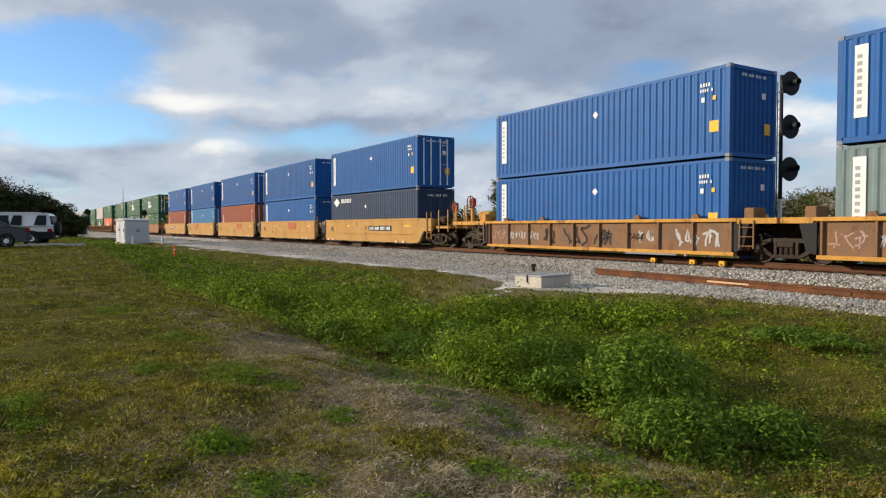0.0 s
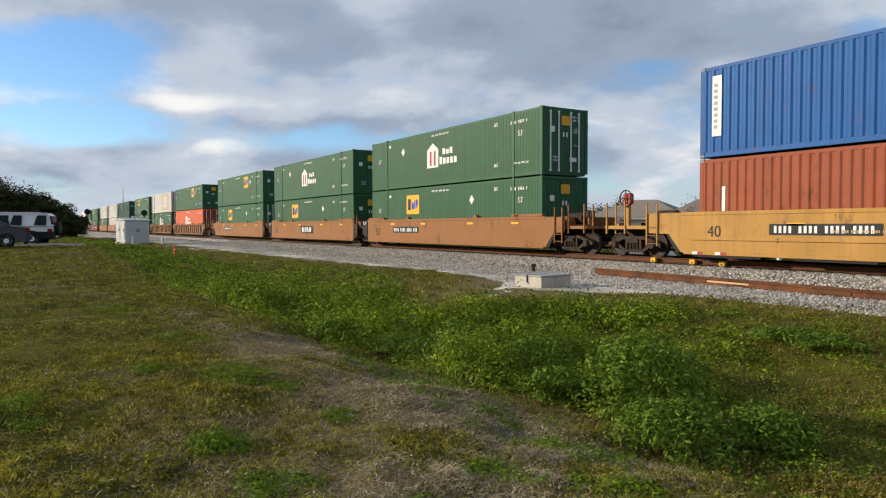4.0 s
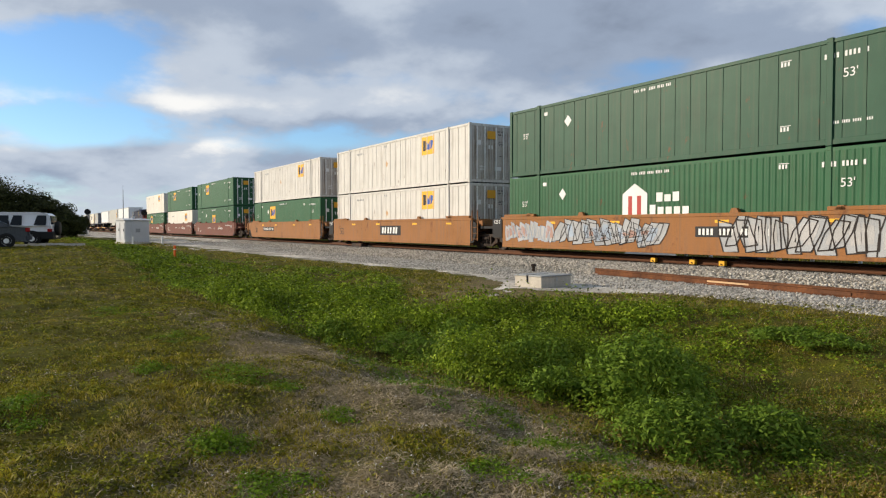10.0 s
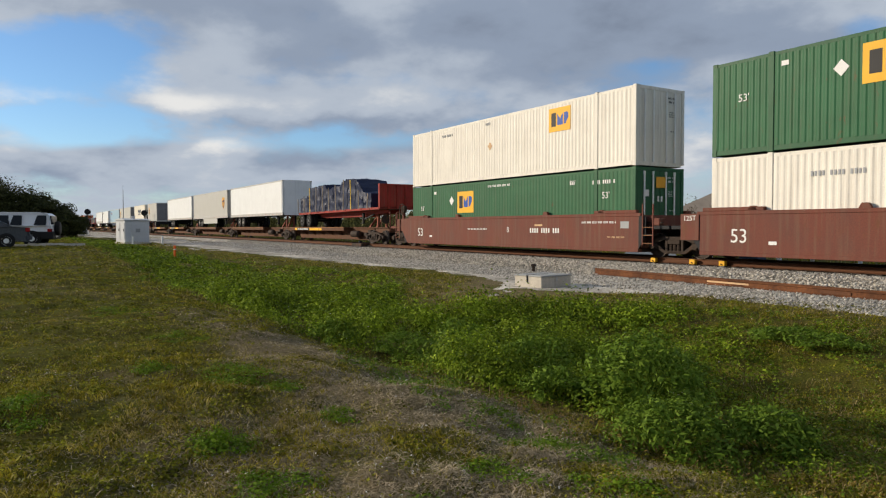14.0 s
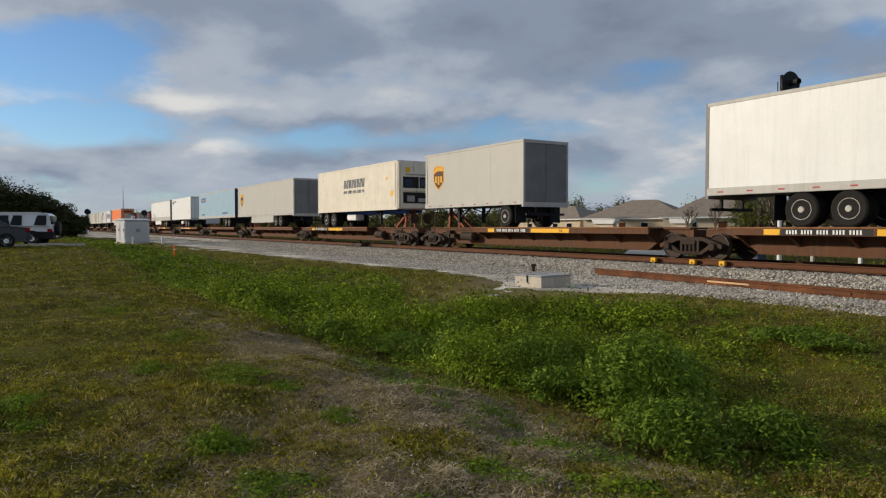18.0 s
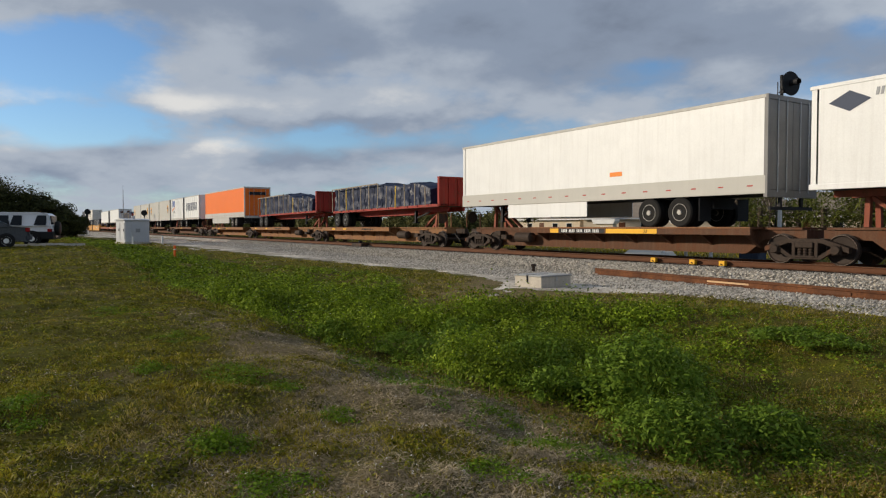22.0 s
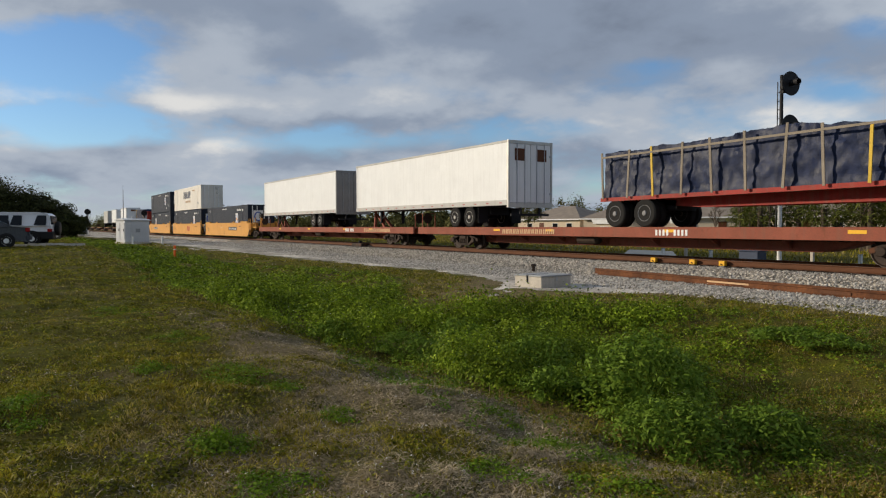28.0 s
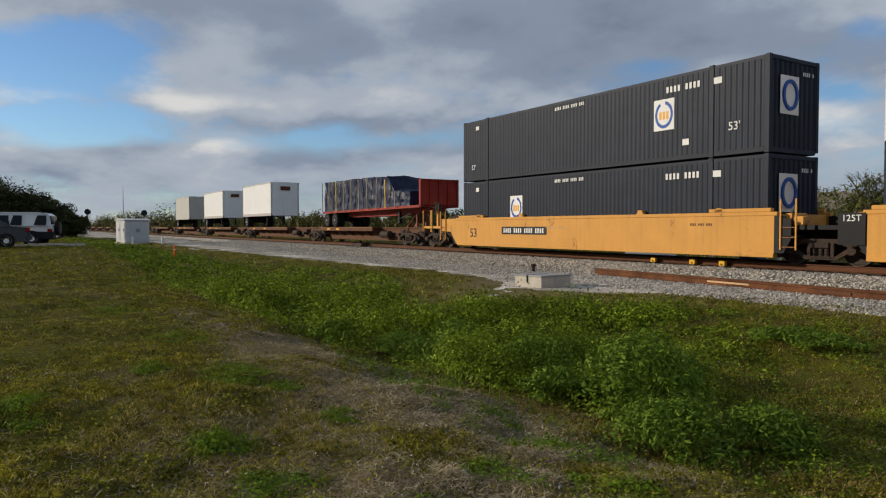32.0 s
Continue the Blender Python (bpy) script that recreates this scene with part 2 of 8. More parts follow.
TRAILER_CREAM = surface("trailer_cream", (0.70, 0.65, 0.54), 0.5, vary=0.12, streak=0.14, rust=0.03)
REAR_GREY = surface("trailer_rear_grey", (0.20, 0.20, 0.20), 0.5, vary=0.2, streak=0.2)
REAR_BLUE = surface("trailer_rear_blue", (0.02, 0.035, 0.07), 0.5, vary=0.2)
RAIL_GREY = surface("trailer_rail_grey", (0.47, 0.46, 0.43), 0.5, vary=0.15, streak=0.2)
ALU = surface("aluminium_rail", (0.52, 0.50, 0.46), 0.4, metal=0.4, vary=0.2, streak=0.15)
RED_STEEL = surface("flatbed_red", (0.30, 0.030, 0.020), 0.55, vary=0.35, streak=0.35, rust=0.18)
TARP = surface("tarpaulin_blue_grey", (0.014, 0.021, 0.052), 0.46, vary=0.5, patch=3.0, grain=5, bump=0.5, spec=0.13)
SLAT = surface("weathered_slat", (0.26, 0.22, 0.17), 0.8, vary=0.3)
SLAT_YELLOW = surface("yellow_strap", (0.60, 0.40, 0.05), 0.6, vary=0.2)
WHITE_END = surface("container_white_stained", (0.50, 0.46, 0.41), 0.6, vary=0.25, streak=0.9, rust=0.22)
RED_END = surface("container_red_brown_end", (0.26, 0.052, 0.030), 0.6, vary=0.25, streak=0.4, rust=0.15)
# markings
P_WHITE = surface("marking_white", (0.72, 0.72, 0.70), 0.55, vary=0.12)
P_YELLOW = surface("marking_yellow", (0.78, 0.42, 0.03), 0.5, vary=0.1)
P_BLACK = surface("marking_black", (0.02, 0.02, 0.022), 0.5, vary=0.2)
P_BLUE = surface("marking_blue", (0.03, 0.09, 0.36), 0.5, vary=0.1)
P_RED = surface("marking_red", (0.38, 0.05, 0.04), 0.5, vary=0.15)
P_ORANGE = surface("marking_orange", (0.80, 0.24, 0.03), 0.5, vary=0.1)
P_BROWN = surface("marking_brown", (0.10, 0.035, 0.014), 0.45, vary=0.1)
P_GOLD = surface("marking_gold", (0.72, 0.36, 0.03), 0.45, vary=0.1)
P_TAN = surface("marking_tan", (0.55, 0.36, 0.20), 0.6, vary=0.2)
P_BEIGE = surface("marking_beige", (0.55, 0.44, 0.29), 0.6, vary=0.35, patch=3, streak=0.2)
P_GREY = surface("marking_grey", (0.32, 0.33, 0.34), 0.55, vary=0.15)
P_SLATE = surface("marking_slate", (0.045, 0.06, 0.10), 0.5, vary=0.12)
G_WHITE = surface("spray_white", (0.42, 0.41, 0.40), 0.7, vary=0.3)
G_BLACK = surface("spray_black", (0.035, 0.028, 0.025), 0.7, vary=0.3)
G_PINK = surface("spray_pale_pink", (0.38, 0.24, 0.20), 0.7, vary=0.3)
G_SILVER = surface("spray_silver", (0.36, 0.37, 0.38), 0.5, vary=0.3)
G_RED = surface("spray_red", (0.34, 0.07, 0.05), 0.7, vary=0.3)
G_BLUE = surface("spray_pale_blue", (0.34, 0.40, 0.48), 0.7, vary=0.3)
# place
BALLAST = surface("ballast_stone", (0.35, 0.325, 0.285), 0.9, vary=1.0, grain=7, patch=0.9, bump=0.9, random_tone=0.25, spec=0.08)
GRAVEL = surface("pale_crushed_stone", (0.35, 0.318, 0.268), 0.95, vary=0.8, grain=9, patch=0.6, bump=0.6, second=(0.47, 0.43, 0.37), spec=0.06)
RAIL_RUST = surface("rail_rust", (0.110, 0.046, 0.022), 0.75, vary=0.3, grain=22)
RAIL_OLD = surface("loose_rail_rust", (0.075, 0.031, 0.016), 0.8, vary=0.5, grain=16, second=(0.155, 0.060, 0.024), amount=0.35)
TIE_WOOD = surface("tie_timber", (0.06, 0.048, 0.04), 0.9, vary=0.4, random_tone=0.3)
CONCRETE = surface("pale_concrete", (0.50, 0.455, 0.385), 0.85, vary=0.2, streak=0.2)
LID = surface("lid_grey", (0.34, 0.345, 0.34), 0.6, vary=0.15)
CABINET = surface("cabinet_aluminium", (0.55, 0.56, 0.57), 0.45, vary=0.1, streak=0.1)
STAKE = surface("stake_orange", (0.75, 0.13, 0.02), 0.6, vary=0.15)
MAST = surface("mast_black", (0.02, 0.02, 0.022), 0.6, vary=0.3)
MAST_WHITE = surface("mast_silver", (0.74, 0.74, 0.72), 0.5, vary=0.2)
BARK = surface("bark", (0.10, 0.078, 0.058), 0.95, vary=0.4, grain=20, bump=0.6)
STUCCO = surface("stucco", (0.56, 0.47, 0.35), 0.9, vary=0.1)
ROOF = surface("roof_shingle", (0.245, 0.205, 0.165), 0.9, vary=0.25, grain=8)
CAR_GREY = surface("car_paint_slate", (0.055, 0.060, 0.070), 0.3, metal=0.0, vary=0.06, bump=0.0, spec=0.5)
CAR_WHITE = surface("car_paint_white", (0.82, 0.82, 0.82), 0.3, vary=0.05, bump=0.0)
CAR_BLACK = surface("car_trim_black", (0.016, 0.016, 0.017), 0.5, vary=0.2, bump=0.0)
TAIL = surface("tail_lamp_red", (0.30, 0.012, 0.012), 0.2, vary=0.1, bump=0.0)
GLASS_DARK = glass("dark_glass")
SOIL = surface("ground_soil", (0.115, 0.100, 0.026), 0.97, vary=0.8, grain=34, patch=2.4, bump=1.0, second=(0.072, 0.078, 0.010), amount=0.5, spec=0.03)


def thatch_layer(mt):
    """Grey-brown dead thatch where the ground is dry, with dark soil between the stems."""
    nt = mt.node_tree
    N, K = nt.nodes.new, nt.links.new
    b = nt.nodes["Principled BSDF"]
    col = b.inputs["Base Color"].links[0].from_socket
    at, tc, no, rp, mr, mx = N("ShaderNodeAttribute"), N("ShaderNodeTexCoord"), N("ShaderNodeTexNoise"), N("ShaderNodeValToRGB"), N("ShaderNodeMapRange"), N("ShaderNodeMixRGB")
    at.attribute_name = "dryness"
    no.inputs["Scale"].default_value, no.inputs["Detail"].default_value, no.inputs["Roughness"].default_value = 46, 6, 0.75
    K(tc.outputs["Object"], no.inputs[0])
    rp.color_ramp.elements[0].position, rp.color_ramp.elements[0].color = 0.34, (0.055, 0.044, 0.018, 1)
    rp.color_ramp.elements[1].position, rp.color_ramp.elements[1].color = 0.66, (0.27, 0.213, 0.122, 1)
    K(no.outputs["Fac"], rp.inputs[0])
    mr.inputs[1].default_value, mr.inputs[2].default_value = 0.12, 0.7
    K(at.outputs["Fac"], mr.inputs[0])
    K(mr.outputs[0], mx.inputs[0])
    K(col, mx.inputs[1])
    K(rp.outputs[0], mx.inputs[2])
    K(mx.outputs[0], b.inputs["Base Color"])


thatch_layer(SOIL)
GRASS = foliage("grass_blades", (0.115, 0.100, 0.006), (0.310, 0.258, 0.023), dry=(0.35, 0.275, 0.12), dry_amount=0.06, mottle=0.55, mottle_scale=3.6)
VERGE = foliage("verge_blades", (0.150, 0.130, 0.020), (0.310, 0.255, 0.060), dry=(0.36, 0.28, 0.14), dry_amount=0.15, mottle=0.4, mottle_scale=1.6)
STRAW = foliage("dry_straw", (0.16, 0.122, 0.065), (0.54, 0.44, 0.29), translucent=0.12, mottle=0.35)
CLOVER = foliage("clover", (0.062, 0.070, 0.004), (0.265, 0.255, 0.023), translucent=0.25, mottle=0.55, mottle_scale=3.2)
WEED = foliage("weed_leaves", (0.058, 0.100, 0.005), (0.240, 0.315, 0.023), translucent=0.26, mottle=0.48, mottle_scale=1.7)
BUSH = foliage("shrub_leaves", (0.060, 0.112, 0.008), (0.175, 0.262, 0.032), translucent=0.24)
LAWN_WEED = foliage("lawn_weed_leaves", (0.075, 0.135, 0.006), (0.190, 0.290, 0.022), translucent=0.25)
RUDDY = foliage("reddish_weed_leaves", (0.16, 0.095, 0.03), (0.30, 0.20, 0.06), translucent=0.2)
PETAL = foliage("white_petals", (0.60, 0.58, 0.52), (0.75, 0.73, 0.68), translucent=0.2)
PETAL_YELLOW = foliage("yellow_petals", (0.55, 0.42, 0.04), (0.7, 0.55, 0.08), translucent=0.2)
OAK = foliage("oak_leaves", (0.020, 0.026, 0.008), (0.070, 0.072, 0.022), translucent=0.12)
WOODS = foliage("woods_leaves", (0.05, 0.055, 0.018), (0.15, 0.14, 0.045), translucent=0.2, mottle=0.3, mottle_scale=0.08)
PALM = foliage("palm_leaves", (0.060, 0.080, 0.016), (0.215, 0.230, 0.055), translucent=0.25)
RED_LEAF = foliage("reddish_leaves", (0.10, 0.055, 0.03), (0.24, 0.14, 0.08), translucent=0.2)
HEDGE = foliage("hedge_leaves", (0.05, 0.07, 0.02), (0.17, 0.18, 0.06), translucent=0.25, dry=(0.19, 0.12, 0.07), dry_amount=0.15)

# ---- mesh helpers ----
class Shape:
    """Collects vertices and faces of one mesh."""

    def __init__(self):
        self.v, self.f = [], []

    def add(self, verts, faces):
        n = len(self.v)
        self.v += [tuple(q) for q in verts]
        self.f += [tuple(i + n for i in q) for q in faces]
        return self

    def box(self, x0, x1, y0, y1, z0, z1, c=0.0):
        if c:   # chamfered box, built of three rings
            vs = []
            for z, i in ((z0, c), (z0 + c, 0), (z1 - c, 0), (z1, c)):
                a, b, d, e = x0 + i, x1 - i, y0 + i, y1 - i
                k = c
                vs += [(a + k, d, z), (b - k, d, z), (b, d + k, z), (b, e - k, z), (b - k, e, z), (a + k, e, z), (a, e - k, z), (a, d + k, z)]
            fs = [tuple(range(7, -1, -1)), tuple(range(24, 32))]
            for r in range(3):
                for i in range(8):
                    fs.append((r * 8 + i, r * 8 + (i + 1) % 8, r * 8 + 8 + (i + 1) % 8, r * 8 + 8 + i))
            return self.add(vs, fs)
        vs = [(x, y, z) for z in (z0, z1) for x, y in ((x0, y0), (x1, y0), (x1, y1), (x0, y1))]
        return self.add(vs, [(3, 2, 1, 0), (4, 5, 6, 7), (0, 1, 5, 4), (1, 2, 6, 5), (2, 3, 7, 6), (3, 0, 4, 7)])

    def prism(self, pts, a, b, axis="y"):
        """A profile of (p, q) points pushed from a to b along an axis: y takes (x, z), x takes (y, z), z takes (x, y)."""
        put = {"y": lambda p, q, t: (p, t, q), "x": lambda p, q, t: (t, p, q), "z": lambda p, q, t: (p, q, t)}[axis]
        n = len(pts)
        vs = [put(p, q, a) for p, q in pts] + [put(p, q, b) for p, q in pts]
        fs = [tuple(range(n)), tuple(range(2 * n - 1, n - 1, -1))]
        fs += [(i, n + i, n + (i + 1) % n, (i + 1) % n) for i in range(n)]
        return self.add(vs, fs)

    def lathe(self, rings, n=16, axis="z", at=(0, 0, 0), caps=True):
        """rings: (radius, position along the axis)."""
        vs = []
        for r, h in rings:
            for i in range(n):
                a = 2 * math.pi * i / n
                c, s = r * math.cos(a), r * math.sin(a)
                q = {"z": (c, s, h), "y": (c, h, s), "x": (h, c, s)}[axis]
                vs.append((q[0] + at[0], q[1] + at[1], q[2] + at[2]))
        fs = [(k * n + i, k * n + (i + 1) % n, (k + 1) * n + (i + 1) % n, (k + 1) * n + i) for k in range(len(rings) - 1) for i in range(n)]
        if caps:
            fs += [tuple(range(n - 1, -1, -1)), tuple((len(rings) - 1) * n + i for i in range(n))]
        return self.add(vs, fs)

    def bar(self, p, q, w=0.06, h=None):
        """A square bar from p to q."""
        p, q = Vector(p), Vector(q)
        d = (q - p).normalized()
        up = Vector((0, 0, 1)) if abs(d.z) < 0.9 else Vector((1, 0, 0))
        s = d.cross(up).normalized() * (w / 2)
        t = s.cross(d).normalized() * ((h or w) / 2)
        vs = [e + a * s + b * t for e in (p, q) for a, b in ((-1, -1), (1, -1), (1, 1), (-1, 1))]
        return self.add(vs, [(0, 1, 2, 3), (7, 6, 5, 4), (0, 4, 5, 1), (1, 5, 6, 2), (2, 6, 7, 3), (3, 7, 4, 0)])

    def mesh(self, name, material, smooth=False):
        me = bpy.data.meshes.new(name)
        me.from_pydata(self.v, [], self.f)
        me.materials.append(material)
        bm = bmesh.new()
        bm.from_mesh(me)
        bmesh.ops.recalc_face_normals(bm, faces=bm.faces)
        bm.to_mesh(me)
        bm.free()
        if smooth:
            me.shade_smooth()
            me.set_sharp_from_angle(angle=radians(35))
        return me


SHARED = {}


def shared(key, material, make, smooth=False):
    k = (key, material.name)
    if k not in SHARED:
        SHARED[k] = make().mesh(key if isinstance(key, str) else str(key[0]), material, smooth)
    return SHARED[k]


def piece(name, me, parent, m=None, label=""):
    ob = new(name, me)
    ob.parent = parent
    if m is not None:
        ob.matrix_basis = m
    if label:
        ob["label"] = label
    return ob


def part(name, sh, material, parent, label="", smooth=False):
    return piece(name, sh.mesh(name, material, smooth), parent, None, label)


def thing(name, m, label, category, group="", kind=""):
    ob = new(name)
    ob.matrix_basis = m
    ob.empty_display_size = 0.3
    return tagged(ob, label, category, group, kind)


def structure(name, sh, material, label="", category="", kind="structure", smooth=False):
    ob = new(name, sh.mesh(name, material, smooth))
    return tagged(ob, label, category, "", kind)


def raw_mesh(name, verts, faces, material):
    """A large mesh from arrays: faces all have the same number of corners."""
    verts, faces = np.asarray(verts, np.float32), np.asarray(faces, np.int32)
    me = bpy.data.meshes.new(name)
    me.vertices.add(len(verts))
    me.vertices.foreach_set("co", verts.ravel())
    k = faces.shape[1]
    me.loops.add(faces.size)
    me.loops.foreach_set("vertex_index", faces.ravel())
    me.polygons.add(len(faces))
    me.polygons.foreach_set("loop_start", np.arange(0, faces.size, k, dtype=np.int32))
    me.polygons.foreach_set("loop_total", np.full(len(faces), k, np.int32))
    me.update(calc_edges=True)
    me.materials.append(material)
    return me


_text = {}


def text_mesh(s, size, material):
    k = (s, size, material.name)
    if k not in _text:
        cu = bpy.data.curves.new("lettering", "FONT")
        cu.body, cu.size, cu.align_x, cu.align_y, cu.extrude = s, size, "CENTER", "CENTER", 0.002
        ob = bpy.data.objects.new("lettering", cu)
        scene.collection.objects.link(ob)
        me = bpy.data.meshes.new_from_object(ob.evaluated_get(bpy.context.evaluated_depsgraph_get()))
        bpy.data.objects.remove(ob)
        me.materials.clear()
        me.materials.append(material)
        _text[k] = me
    return _text[k]


FACE_NEAR = pose(0, 0, 0, 90, 0, 0)   # lettering that is read from the camera's side
rng = np.random.default_rng(7)


# ---- the ground ----
def smooth(a, b, x):
    t = np.clip((x - a) / (b - a), 0, 1)
    return t * t * (3 - 2 * t)


def value_noise(x, y, s, seed=0):
    """Smooth patches between 0 and 1."""
    x, y = np.asarray(x) / s + seed * 13.7, np.asarray(y) / s + seed * 7.3
    i, j = np.floor(x), np.floor(y)
    u, v = x - i, y - j
    u, v = u * u * (3 - 2 * u), v * v * (3 - 2 * v)
    h = lambda a, b: np.modf(np.abs(np.sin(a * 127.1 + b * 311.7) * 43758.5453))[0]
    return (h(i, j) * (1 - u) + h(i + 1, j) * u) * (1 - v) + (h(i, j + 1) * (1 - u) + h(i + 1, j + 1) * u) * v


def wobble(x, y):
    return 0.05 * np.sin(0.9 * x + 0.6 * y) * np.sin(0.7 * y - 0.4 * x) + 0.025 * np.sin(2.3 * x + 1.1) * np.sin(2.9 * y)


def ground_z(x, y):
    x, y = np.asarray(x, float), np.asarray(y, float)
    bank = -0.36 + 0.42 * smooth(-9, -38, x)
    rail_side = -0.47 + 0.20 * smooth(-25, -65, x)
    z = bank + (rail_side - bank) * smooth(-18.0, -9.5, y)
    ditch = -0.42 * smooth(-17.6, -15.2, y) * (1 - smooth(-12.5, -9.0, y)) * (1 - 0.8 * smooth(-25, -50, x))
    lumps = 0.075 * (value_noise(x, y, 0.62, 4) - 0.5) + 0.055 * (value_noise(x, y, 0.27, 5) - 0.5)
    z = z + ditch + (wobble(x, y) + lumps) * (1 - smooth(-10.5, -9, y))
    z = np.where(y > -9, z - 0.12 * smooth(-4.6, -3.4, y) * (1 - smooth(6, 9, y)), z)
    return z


def edge_y(x):
    """Where the grass ends and the crushed stone of the track's side begins."""
    return np.interp(x, [-120, -51, -38, -25.5, -20.9, -17, -14.6, -12.8, -11.5, -11.2, -9.8, -6.5, 5], [-11.5, -10.6, -9.7, -8.6, -8.1, -8.6, -10.2, -10.3, -9.4, -8.2, -7.1, -6.2, -5.5])


def patches(x, y, s, seed=0):
    return 0.6 * value_noise(x, y, s, seed) + 0.28 * value_noise(x, y, s * 0.43, seed + 1) + 0.12 * value_noise(x, y, s * 0.17, seed + 2)


def weed_front(x, y):
    """The near edge of the ditch weeds, along the track."""
    return np.interp(x, [-60, -24, -14.5, -11, -10.1, -9.2, -8.6, -7.5, -6, -4.9, -4, -3.4, -2.6, 0],
                     [-17.2, -17.4, -17.1, -16.8, -16.35, -16.05, -15.8, -15.6, -15.8, -15.95, -16.0, -15.7, -15.0, -14.0]) + 0.4 * (patches(x, y, 1.3, 3) - 0.5)


def weed_zone(x, y):
    """How thickly the ditch weeds stand, 0 to 1."""
    e = edge_y(x) - np.interp(x, [-60, -24, -16, -8], [0.15, 0.5, 1.6, 2.5])
    w = smooth(0.0, 1.0, (y - weed_front(x, y)) / np.interp(x, [-30, -16, -11], [1.6, 1.1, 0.45])) * (1 - smooth(-0.9, 0.2, y - e))
    thin = np.where(y > -14.0, np.interp(x, [-9.5, -7.6, -6.2, -4], [1.0, 0.8, 0.22, 0.10]), np.interp(x, [-6.5, -4.8, -3.6, -2.2], [1.0, 0.8, 0.3, 0.16]))
    return w * np.clip(thin, 0, 1)


def dry_zone(x, y):
    """Dry, trodden strip along the ditch's near edge."""
    c = np.interp(x, [-24, -14, -11.4, -9, -7, -5.5, -4, -2.5, 1], [-18.0, -17.9, -17.6, -17.1, -16.8, -16.95, -17.4, -17.8, -18.4])
    w = np.interp(x, [-24, -14, -11.4, -9, -7, -5.5, -4, -2.5, 1], [0.3, 0.3, 0.45, 0.75, 1.1, 1.5, 1.5, 1.4, 1.4])
    m = np.exp(-((y - c) / w) ** 2) * smooth(-14, -8, x)
    broken = smooth(0.27, 0.62, 0.65 * patches(x, y, 0.75, 9) + 0.35 * patches(x, y, 0.2, 11))
    return np.clip(m * (0.06 + 1.15 * broken), 0, 1)


def thatch(x, y):
    """How dry the ground's own surface is."""
    far_strip = smooth(-2.8, -0.8, y - edge_y(x)) * smooth(-22, -14, x)
    return np.clip(dry_zone(x, y) * 0.9 + 1.0 * far_strip * patches(x, y, 0.9, 13) + 0.35 * smooth(.5, .75, patches(x, y, 1.7, 17)), 0, 1)


def ground():
    def axis(lo, hi, fine0, fine1, step):
        a = [fine0]
        s = step
        while a[0] > lo:
            s *= 1.2
            a.insert(0, max(a[0] - s, lo))
        a += list(np.arange(fine0 + step, fine1, step))
        s = step
        while a[-1] < hi:
            s *= 1.2
            a.append(min(a[-1] + s, hi))
        return np.array(a)
    xs, ys = axis(-2500, 1500, -34, 1, 0.125), axis(-1500, 2500, -22, -9, 0.125)
    X, Y = np.meshgrid(xs, ys, indexing="ij")
    V = np.stack([X, Y, ground_z(X, Y)], -1).reshape(-1, 3)
    n, m = len(xs), len(ys)
    i, j = np.meshgrid(np.arange(n - 1), np.arange(m - 1), indexing="ij")
    k = (i * m + j).ravel()
    me = raw_mesh("ground", V, np.stack([k, k + m, k + m + 1, k + 1], 1), SOIL)
    near = (V[:, 0] > -60) & (V[:, 1] < -5) & (V[:, 1] > -40)
    me.attributes.new("dryness", "FLOAT", "POINT").data.foreach_set("value", np.where(near, thatch(V[:, 0], V[:, 1]), 0.25).astype(np.float32))
    me.shade_smooth()
    tagged(new("ground", me), "rough grassy ground with dry patches beside the railway", "ground", "", "structure")


